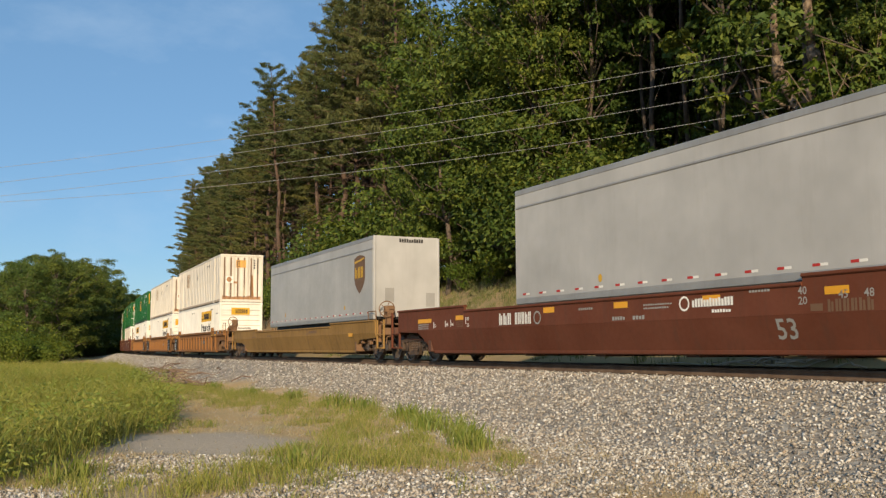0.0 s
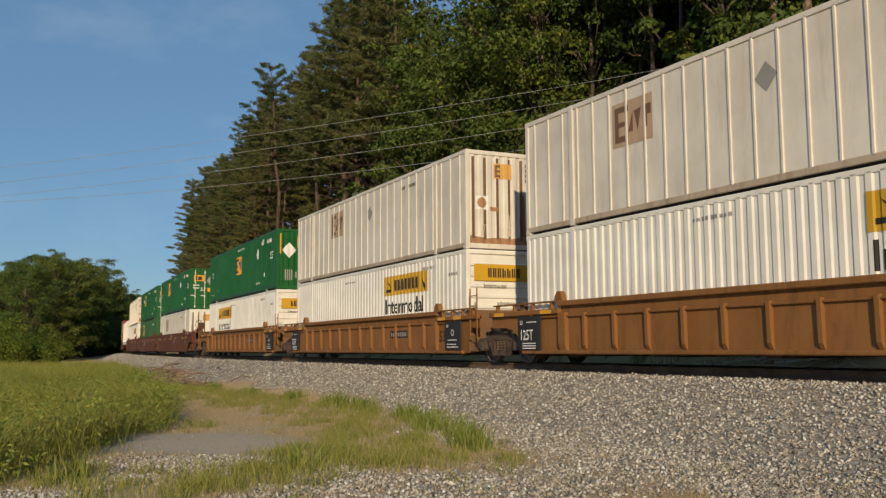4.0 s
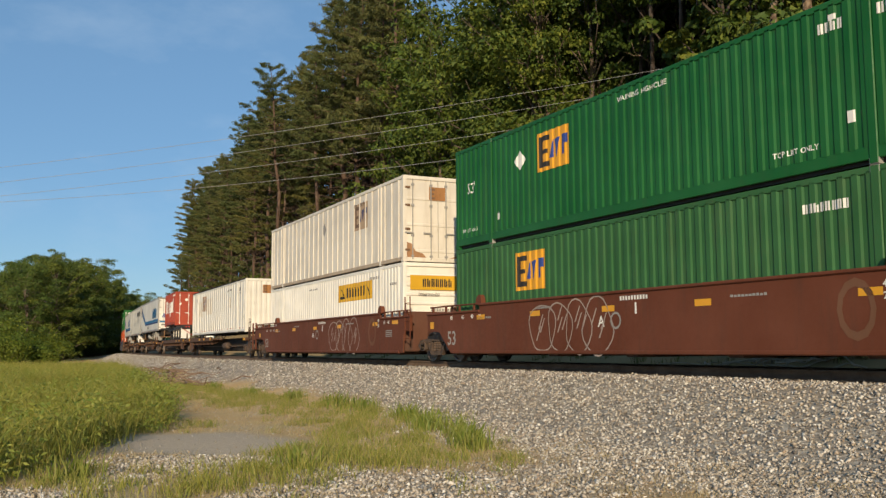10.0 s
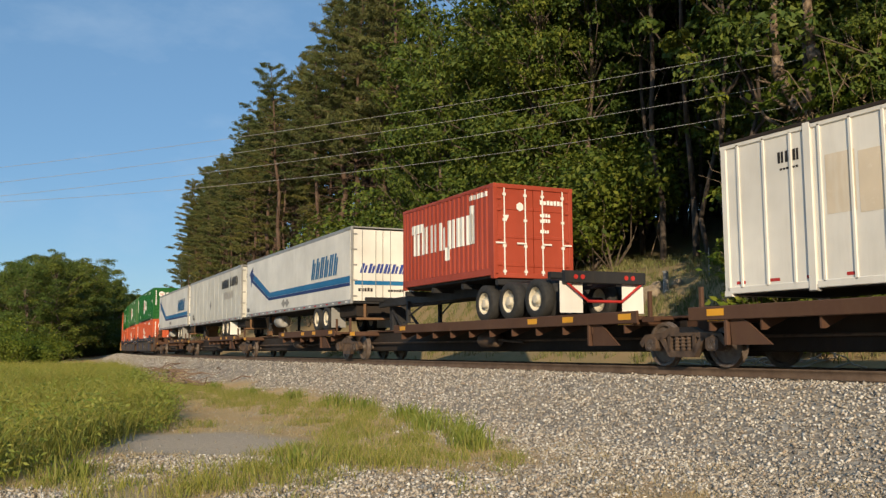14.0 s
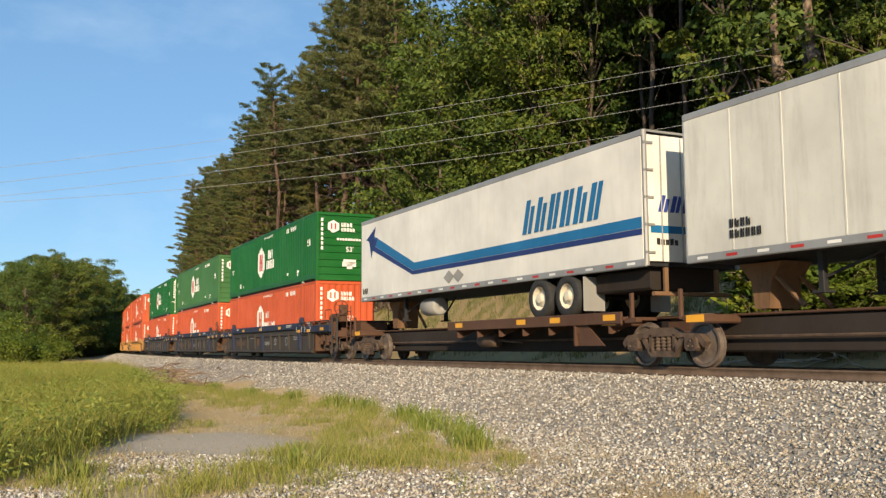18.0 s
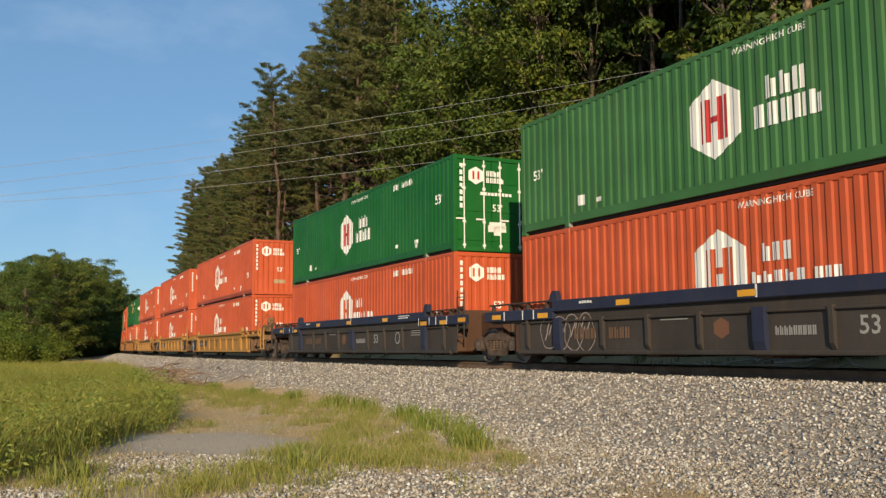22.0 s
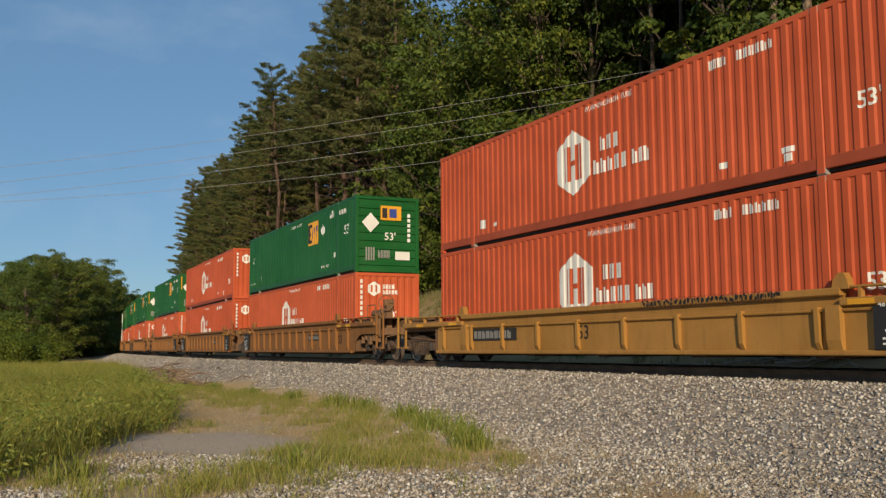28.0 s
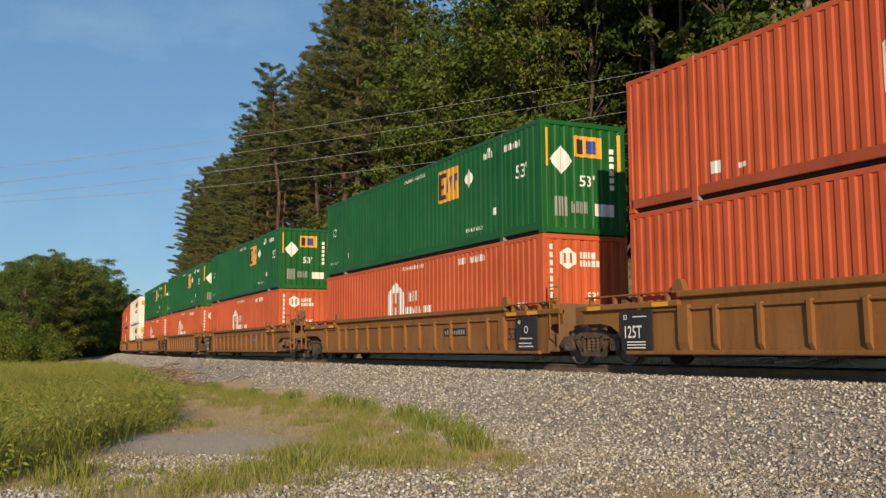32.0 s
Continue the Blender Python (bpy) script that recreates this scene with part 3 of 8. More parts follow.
def container(name, paint_key, label, length=16.154, height=2.9, ribbed=True, end="upright", group="containers on the train", post_gap=0.0):
    """An intermodal container, its origin in the middle of its floor."""
    skin = M[paint_key]
    d = shell_meshes(length, height, skin, ribbed, end, paint_key)
    hl = length / 2
    ob = tagged(new(name), label, "shipping container", group)

    def put(mesh, at, who=None, **kw):
        o = part(who or mesh.name.split(".")[0], mesh, None, ob, **kw)
        o.matrix_basis = at
        return o

    put(d["side_panel"], pose(0, 0, 0))
    put(d["back_panel"], pose(0, 0, 0))
    put(d["roof"], pose(0, 0, 0))
    put(d["underframe"], pose(0, 0, 0))
    for sy in (-1, 1):
        put(d["top_rail"], pose(0, sy * (HALF_W - 0.03), 0))
        put(d["bottom_rail"], pose(0, sy * (HALF_W - 0.03), 0))
        for sx in (-1, 1):
            put(d["corner_post"], pose(sx * (hl - 0.07), sy * (HALF_W - 0.07), 0))
            for z in (0.06, height - 0.06):
                put(d["casting"], pose(sx * (hl - 0.085), sy * (HALF_W - 0.058), z))
                if length > 13:
                    put(d["pale_casting"], pose(sx * 6.05, sy * (HALF_W - 0.054), z))
            if length > 13:
                put(d["lift_post"], pose(sx * 6.05, sy * (HALF_W - 0.015), 0, 0, 0, 0 if sy < 0 else 180))
    if not ribbed:
        n = 26 if length > 13 else 10
        for i in range(n):
            x = -hl + 0.12 + (i + 0.5) * (length - 0.24) / n
            put(d["wall_post"], pose(x, 0, 0))
    for sx, kind in ((1, end), (-1, "upright" if end == "doors" else "doors")):
        turn = 0 if sx > 0 else 180
        put(d["end_header"], pose(sx * (hl - 0.06), 0, 0))
        put(d["end_sill"], pose(sx * (hl - 0.06), 0, 0))
        if kind == "doors":
            for sy in (0, 1):
                leaf = put(d["door"], pose(sx * hl, 0, 0, 0, 0, turn) @ (pose(0, 0, 0) if sy else Matrix.Diagonal((1, -1, 1, 1))))
                for y in (0.28, 0.95):
                    r = part("lock_rod", d["rod"], None, leaf)
                    r.matrix_basis = pose(0.0, y, 0)
                for z in (0.4, 1.1, 1.9, height - 0.4):
                    g = part("hinge", d["hinge"], None, leaf)
                    g.matrix_basis = pose(-0.015, HALF_W - 0.16, z)
        else:
            put(d["ribs_" + kind], pose(sx * hl, 0, 0, 0, 0, turn))
    return ob


def side_mark(ob, name, outlines, key, ribbed=True, z=0.0):
    shape = wave if ribbed else (lambda x: 0.03)
    return decal(name, outlines, M[key], ob, wall_side, shape)


def end_mark(ob, name, outlines, key, hl, end="upright"):
    """A mark on the wall at the +x end; outlines in metres from its near edge and up from the floor."""
    shape = (lambda u: wave(u, 0.032)) if end == "upright" else None
    base = 0.02 if end == "upright" else 0.015 if end == "doors" else 0.01
    shifted = [[(u - HALF_W, w) for u, w in o] for o in outlines]
    return decal(name, shifted, M[key], ob, lambda u, i, z: (hl - i - base, u, z), shape)


def hexagon_marks(ob, rng, green, end, inc, hl=8.077):
    x, z = -1.1, 1.5
    side_mark(ob, "emblem", [hexagon(x, z, 1.36, 1.58)], "mark_white")
    bars = [rect(x - 0.36, z - 0.42, 0.07, 0.84), rect(x + 0.29, z - 0.42, 0.07, 0.84), rect(x - 0.22, z - 0.42, 0.12, 0.84), rect(x + 0.1, z - 0.42, 0.12, 0.84), rect(x - 0.1, z - 0.06, 0.2, 0.12)]
    side_mark(ob, "emblem_mark", bars, "mark_red" if green else "orange")
    u = x + (0.82 if inc else 1.0)
    k = 0.78 if inc else 1.0
    rows = blocks(u + 0.3 * k, z + 0.08, 0.95 * k, 0.42 * k, 3, rng) + blocks(u, z - 0.42, 1.6 * k, 0.42 * k, 5, rng)
    if inc:
        rows += blocks(u + 1.4, z - 0.42, 0.58, 0.32, 3, rng)
    side_mark(ob, "wordmark", rows, "mark_white")
    side_mark(ob, "notice", words("WARNING HIGH CUBE", -0.6, 2.6, 0.17), "mark_white")
    side_mark(ob, "number_mark", blocks(3.5, 2.47, 0.5, 0.19, 4, rng, 0, 0.4) + blocks(4.25, 2.47, 0.9, 0.19, 6, rng, 0, 0.4), "mark_white")
    side_mark(ob, "size_mark", words("53'", 6.8, 1.55 if green else 0.95, 0.4), "mark_white")
    if green:
        side_mark(ob, "size_mark", words("53'", -7.5, 1.35, 0.34), "mark_white")
    side_mark(ob, "notice_mark", [rect(5.2, 0.52, 0.3, 0.1), rect(5.25, 0.36, 0.2, 0.14), rect(3.7, 0.5, 0.22, 0.12), rect(-5.6, 0.45, 0.25, 0.24), rect(-4.9, 0.45, 0.2, 0.1)], "mark_white")
    end_mark(ob, "emblem", [hexagon(0.75, 2.3, 0.5, 0.55)], "mark_white", hl, end)
    end_mark(ob, "emblem_mark", [rect(0.63, 2.18, 0.07, 0.25), rect(0.8, 2.18, 0.07, 0.25)], "mark_red" if green else "orange", hl, end)
    end_mark(ob, "wordmark", blocks(1.1, 2.3, 0.5, 0.17, 4, rng) + blocks(1.1, 2.1, 0.62, 0.16, 5, rng), "mark_white", hl, end)
    end_mark(ob, "number_mark", [rect(0.2, 1.3 + 0.2 * i, 0.1, 0.14) for i in range(7)], "mark_white", hl, end)
    end_mark(ob, "size_mark", words("53'", 1.3, 1.25, 0.3), "mark_white", hl, end)
    end_mark(ob, "notice_panel", [rect(1.15, 0.62, 0.62, 0.2)], "mark_tan" if not green else "mark_white", hl, end)
    if green:
        end_mark(ob, "notice_mark", blocks(0.9, 1.72, 1.1, 0.1, 9, rng) + [rect(1.2, 0.72, 0.55, 0.2), rect(1.35, 0.52, 0.25, 0.2)], "mark_white", hl, end)


def square_marks(ob, rng, end, logo_x, diamond_x, ribbed=True, pale=False, hl=8.077, lift=True, plain=False, stripes=True, patch="faded_patch"):
    z, h = (1.27 if logo_x == 0.0 else 1.53), 0.98
    side_mark(ob, "emblem", [rect(logo_x - 0.68, z, 1.36, h)], patch if pale else "mark_yellow", ribbed)
    dark = "mark_brown" if pale else "mark_black"
    side_mark(ob, "emblem_mark", [rect(logo_x - 0.58, z + 0.1 * h, 0.13, 0.8 * h), rect(logo_x - 0.45, z + 0.1 * h, 0.3, 0.13), rect(logo_x - 0.45, z + 0.44 * h, 0.22, 0.11), rect(logo_x - 0.45, z + 0.77 * h, 0.34, 0.13)], dark, ribbed)
    side_mark(ob, "emblem_mark", [[(logo_x - 0.12, z + 0.28 * h), (logo_x + 0.04, z + 0.28 * h), (logo_x + 0.04, z + 0.75 * h)], [(logo_x + 0.08, z + 0.72 * h), (logo_x + 0.2, z + 0.25 * h), (logo_x + 0.32, z + 0.75 * h)], rect(logo_x + 0.4, z + 0.28 * h, 0.12, 0.5 * h), rect(logo_x + 0.52, z + 0.55 * h, 0.12, 0.23 * h)], ("mark_brown" if stripes else "worn_blue") if pale else "mark_blue", ribbed)
    if diamond_x is not None and not plain:
        side_mark(ob, "placard", [[(diamond_x, 1.72), (diamond_x + 0.27, 2.0), (diamond_x, 2.28), (diamond_x - 0.27, 2.0)]], "mark_grey" if pale else "mark_white", ribbed)
    if plain:
        side_mark(ob, "number_mark", blocks(4.6, 2.3, 0.95, 0.16, 8, rng, 0, 0.4), "mark_white", ribbed)
        end_mark(ob, "emblem", [rect(1.25, 1.45, 0.6, 0.42)], "mark_yellow", hl, end)
        end_mark(ob, "emblem_mark", [rect(1.3, 1.52, 0.15, 0.28), rect(1.5, 1.52, 0.25, 0.26)], "mark_black", hl, end)
        end_mark(ob, "number_mark", [rect(2.1, 1.2 + 0.19 * i, 0.1, 0.12) for i in range(6)], "mark_grey", hl, end)
        return
    if pale:
        side_mark(ob, "number_mark", blocks(3.3, 2.4, 0.4, 0.13, 4, rng, 0, 0.4) + blocks(3.9, 2.4, 0.65, 0.13, 6, rng, 0, 0.4), "mark_black", ribbed)
        for i in range(6 if stripes else 0):
            end_mark(ob, "panel_gap", [rect(0.2 + 0.405 * i, 0.3, 0.085, 2.4)], "mark_brown", hl, end)
        if stripes:
            end_mark(ob, "rust_stain", [[(0.15, 0.17), (2.45, 0.17), (2.45, 0.36), (2.1, 0.34), (1.9, 0.42), (1.5, 0.33), (1.1, 0.36), (0.7, 0.32), (0.15, 0.4)]], "rust_wash", hl, end)
            end_mark(ob, "rust_stain", [[(1.84, 0.42), (2.04, 0.38), (2.0, 0.9), (1.98, 1.5), (1.93, 1.75), (1.88, 1.4), (1.8, 0.9)]], "mark_rust", hl, end)
            end_mark(ob, "rust_stain", [[(0.5, 0.4), (0.68, 0.4), (0.66, 0.75), (0.52, 0.7)], [(1.36, 0.4), (1.52, 0.4), (1.5, 1.05), (1.42, 1.1)]], "stain_mark", hl, end)
            end_mark(ob, "placard", [rect(0.33, 1.16, 0.42, 0.4)], "mark_white", hl, end)
            end_mark(ob, "placard_mark", [[(0.54 + 0.16 * math.cos(k * 0.785), 1.36 + 0.16 * math.sin(k * 0.785)) for k in range(8)]], "rust_wash", hl + 0.012, end)
            end_mark(ob, "notice_mark", [rect(0.8, 1.13, 0.26, 0.12)], "rust_wash", hl, end)
        if end == "doors":
            end_mark(ob, "rust_stain", [[(0.14, 0.16), (0.85, 0.16), (0.7, 0.3), (0.45, 0.36), (0.3, 0.62), (0.14, 0.66)], [(1.7, 0.16), (2.45, 0.16), (2.45, 0.3), (2.0, 0.26)]], "rust_wash", hl, end)
        end_mark(ob, "emblem", [rect(0.95, 2.1, 0.6, 0.45)], "amber_mark" if stripes else "mark_rust", hl, end)
        end_mark(ob, "emblem_mark", [rect(0.98, 2.14, 0.06, 0.36), rect(1.04, 2.14, 0.12, 0.07), rect(1.04, 2.29, 0.1, 0.06), rect(1.04, 2.43, 0.12, 0.07)], "mark_brown", hl, end)
        for u, n in ((2.02, 4), (2.22, 6)):
            end_mark(ob, "number_mark", [rect(u, 2.5 - 0.15 * i, 0.09, 0.1) for i in range(n)], "mark_black", hl, end)
        return
    side_mark(ob, "notice", words("WARNING HIGH CUBE", -0.4, 2.55, 0.16), "mark_white", ribbed)
    side_mark(ob, "number_mark", blocks(5.1, 2.37, 0.5, 0.18, 4, rng, 0, 0.4) + blocks(6.25, 2.37, 0.85, 0.18, 6, rng, 0, 0.4), "mark_white", ribbed)
    side_mark(ob, "size_mark", words("53'", 6.8, 1.55, 0.5), "mark_white", ribbed)
    side_mark(ob, "size_mark", words("53'", -7.4, 1.55, 0.42), "mark_white", ribbed)
    if lift:
        side_mark(ob, "notice", words("TOP LIFT ONLY", 4.0, 0.45, 0.14), "mark_white", ribbed)
        side_mark(ob, "notice", words("TOP LIFT ONLY", -7.7, 0.45, 0.13), "mark_white", ribbed)
    side_mark(ob, "notice_mark", [rect(5.6, 0.75, 0.14, 0.2), rect(5.3, 2.55, 0.16, 0.1), rect(-5.7, 0.6, 0.15, 0.18)], "mark_white", ribbed)
    if end == "doors":
        end_mark(ob, "emblem", [rect(0.25, 2.0, 0.72, 0.42)], "mark_yellow", hl, end)
        end_mark(ob, "emblem_mark", [rect(0.31, 2.06, 0.18, 0.28), rect(0.55, 2.06, 0.26, 0.26)], "mark_black", hl, end)
        end_mark(ob, "size_mark", words("53'", 0.72, 1.3, 0.34), "mark_white", hl, end)
        end_mark(ob, "notice_mark", blocks(0.2, 1.66, 0.45, 0.09, 5, rng) + blocks(0.2, 1.46, 0.45, 0.09, 5, rng) + blocks(1.65, 2.3, 0.55, 0.17, 4, rng) + blocks(1.65, 2.05, 0.7, 0.17, 6, rng) + blocks(1.65, 1.5, 0.5, 0.08, 7, rng) + blocks(1.65, 1.3, 0.5, 0.08, 7, rng), "mark_white", hl, end)
        end_mark(ob, "placard", [[(1.4, 1.7), (1.66, 2.05), (1.4, 2.4), (1.14, 2.05)]], "mark_grey", hl, end)
        end_mark(ob, "notice_panel", [rect(1.7, 0.62, 0.6, 0.25)], "mark_white", hl, end)
        end_mark(ob, "notice_panel", [rect(1.2, 1.25, 0.42, 0.28)], "mark_yellow", hl, end)
    else:
        if end == "upright":
            for u in (0.09, 2.36):
                end_mark(ob, "reflector", [rect(u, 1.7, 0.12, 0.98)], "mark_yellow", hl, end)
        end_mark(ob, "placard", [[(0.6, 1.5), (0.95, 1.88), (0.6, 2.26), (0.25, 1.88)]], "mark_white", hl, end)
        end_mark(ob, "emblem", [rect(1.0, 2.0, 0.85, 0.55)], "mark_yellow", hl, end)
        end_mark(ob, "emblem_mark", [rect(1.07, 2.08, 0.2, 0.38)], "mark_black", hl, end)
        end_mark(ob, "emblem_mark", [rect(1.36, 2.1, 0.3, 0.34)], "mark_blue", hl, end)
        end_mark(ob, "size_mark", words("53'", 1.15, 1.25, 0.4), "mark_white", hl, end)
        end_mark(ob, "notice_mark", [rect(0.4 + 0.1 * i, 0.45, 0.06, 0.5) for i in range(4)] + blocks(0.9, 0.55, 0.5, 0.3, 4, rng), "mark_grey", hl, end)
        end_mark(ob, "notice_panel", [rect(1.6, 0.5, 0.6, 0.32)], "mark_white", hl, end)
        end_mark(ob, "number_mark", [rect(2.1, 1.2 + 0.19 * i, 0.12, 0.13) for i in range(6)], "mark_white", hl, end)


def name_panel_marks(ob, rng, end, panel_x, with_word, wide, hl=8.077):
    side_mark(ob, "name_panel", [rect(panel_x - 1.75, 1.85, 3.5, 0.65)], "mark_gold")
    side_mark(ob, "wordmark", blocks(panel_x - 0.85, 1.99, 2.0, 0.36, 7, rng, 0, 0.45) + [rect(panel_x - 1.6, 1.96, 0.5, 0.1), [(panel_x - 1.5, 2.38), (panel_x - 1.1, 2.12), (panel_x - 1.2, 2.07)], [(panel_x + 1.3, 2.35), (panel_x + 1.6, 2.0), (panel_x + 1.5, 1.9)]], "mark_black")
    if with_word:
        side_mark(ob, "service_name", words("Intermodal", panel_x - 1.7, 1.24, 0.7, 1.02), "mark_black")
    side_mark(ob, "number_mark", blocks(5.0, 2.5, 1.2, 0.1, 9, rng, 0, 0.4) + blocks(-2.0, 2.5, 1.1, 0.08, 9, rng, 0, 0.4) + blocks(6.9, 2.2, 0.6, 0.09, 6, rng, 0, 0.4), "mark_grey")
    end_mark(ob, "name_panel", [rect(0.25, 2.0, 1.9, 0.48) if wide else rect(0.7, 2.15, 1.1, 0.42)], "mark_gold", hl, end)
    end_mark(ob, "wordmark", blocks(0.7, 2.1, 1.1, 0.27, 7, rng, 0, 0.4) if wide else blocks(0.95, 2.23, 0.75, 0.25, 6, rng, 0, 0.4), "mark_black", hl, end)
    if wide:
        end_mark(ob, "service_name", words("Intermodal", 0.55, 1.8, 0.17, 1.02), "mark_black", hl, end)
    end_mark(ob, "notice_mark", blocks(1.0, 1.3, 0.9, 0.1, 9, rng) + blocks(1.1, 0.75, 0.5, 0.12, 5, rng), "mark_grey", hl, end)


# ---- railway cars ----
def wheel_profile(r=0.457):
    return [(-0.07, r - 0.06), (-0.07, r + 0.025), (-0.04, r + 0.025), (-0.03, r), (0.065, r - 0.006), (0.065, r - 0.06), (0.02, r - 0.09), (0.03, 0.14), (0.05, 0.13), (0.05, 0.02), (-0.05, 0.02), (-0.05, 0.14), (-0.02, 0.16), (-0.03, r - 0.09)]


def wheelset_mesh():
    m = Mesher()
    for side in (-1, 1):
        m.turned([(d * side, r) for d, r in wheel_profile()], (0, side * 0.7535, 0), "y", 28)
        m.tube((0, side * 0.76, 0), (0, side * 1.12, 0), 0.08, 10)
        m.turned([(side * 0.0, 0.02), (side * 0.0, 0.12), (side * 0.05, 0.12), (side * 0.05, 0.02)], (0, side * 1.12, 0), "y", 10)
        for k in range(3):
            a = k * 2.094
            m.tube((0.07 * math.cos(a), side * 1.17, 0.07 * math.sin(a)), (0.07 * math.cos(a), side * 1.19, 0.07 * math.sin(a)), 0.018, 6)
    m.tube((0, -0.76, 0), (0, 0.76, 0), 0.085, 12)
    return m.data("wheelset", M["tread"])


def side_frame_mesh():
    m = Mesher()
    top = [(-1.28, 0.50), (-1.1, 0.66), (-0.55, 0.70), (-0.32, 0.80), (0.32, 0.80), (0.55, 0.70), (1.1, 0.66), (1.28, 0.50), (1.2, 0.40), (1.06, 0.52), (0.6, 0.56), (0.36, 0.62), (-0.36, 0.62), (-0.6, 0.56), (-1.06, 0.52), (-1.2, 0.40)]
    for i in range(7):
        q = [top[i], top[i + 1], top[14 - i], top[15 - i]]
        m.prism(q, -0.07, 0.07)
    low = [(-0.68, 0.60), (-0.36, 0.20), (0.36, 0.20), (0.68, 0.60), (0.54, 0.60), (0.3, 0.33), (-0.3, 0.33), (-0.54, 0.60)]
    for i in range(3):
        m.prism([low[i], low[i + 1], low[6 - i], low[7 - i]], -0.07, 0.07)
    for x in (-0.17, 0, 0.17):
        m.turned([(-0.17 + 0.035 * k, 0.075 if k % 2 else 0.055) for k in range(10)] + [(0.17, 0.02), (-0.17, 0.02)], (x, 0, 0.49), "z", 10)
    for x in (-0.36, 0.36):
        m.box(x - 0.04, x + 0.04, -0.07, 0.07, 0.3, 0.66)
    for x in (-0.89, 0.89):
        m.bar(x - 0.17, x + 0.17, -0.11, 0.09, 0.33, 0.6, 0.05, "y")
    return m.data("side_frame", M["truck_steel"])


WHEELSET, SIDE_FRAME = wheelset_mesh(), side_frame_mesh()
BOLSTER = Mesher().bar(-0.2, 0.2, -1.0, 1.0, 0.45, 0.72, 0.05, "y").bar(-0.14, 0.14, -0.3, 0.3, 0.7, 0.86, 0.04, "y").tube((-0.62, -0.9, 0.4), (-0.62, 0.9, 0.4), 0.05).tube((0.62, -0.9, 0.4), (0.62, 0.9, 0.4), 0.05).data("bogie", M["truck_steel"])
WHEELS = {-0.89: [], 0.89: []}


def bogie(car, x):
    b = part("bogie", BOLSTER, None, car, "greasy brown cast-steel bogie")
    b.matrix_basis = pose(x, 0, 0)
    for sy in (-1, 1):
        f = part("side_frame", SIDE_FRAME, None, b)
        f.matrix_basis = pose(0, sy * 1.06, 0)
    for dx in (-0.89, 0.89):
        w = part("wheelset", WHEELSET, None, b)
        w.matrix_basis = pose(dx, 0, 0.457)
        WHEELS[dx].append(w)
    return b


SHARED = {}


def shared(key, make):
    """One mesh for all alike parts."""
    if key not in SHARED:
        SHARED[key] = make()
    return SHARED[key]


def ladder_mesh(key):
    m = Mesher().tube((-0.2, 0, 0.35), (-0.2, 0, 1.75), 0.02, 6).tube((0.2, 0, 0.35), (0.2, 0, 1.75), 0.02, 6)
    for i in range(5):
        z = 0.42 + 0.28 * i
        m.tube((-0.2, 0, z), (0.2, 0, z), 0.014, 6)
    return m.data("ladder", M[key])


def brake_wheel_mesh(key):
    m = Mesher()
    for i in range(16):
        a, b = i * math.pi / 8, (i + 1) * math.pi / 8
        m.tube((0.27 * math.cos(a), 0, 0.27 * math.sin(a)), (0.27 * math.cos(b), 0, 0.27 * math.sin(b)), 0.018, 6)
    for i in range(5):
        a = i * 1.257
        m.tube((0, 0.03, 0), (0.27 * math.cos(a), 0, 0.27 * math.sin(a)), 0.013, 6)
    m.bar(-0.06, 0.06, 0.02, 0.22, -0.1, 0.1, 0.02, "y")
    return m.data("brake_wheel", M[key])


def car_text(car, name, outlines, key, y):
    return decal(name, outlines, M[key], car, lambda u, i, z: (u, y + i, z))


def hexagon_ring(x, z, r):
    return [[(x + f * r * math.cos(k * 1.047 + d), z + f * r * math.sin(k * 1.047 + d)) for f, d in ((1, 0), (1, 1.047), (0.7, 1.047), (0.7, 0))] for k in range(6)]


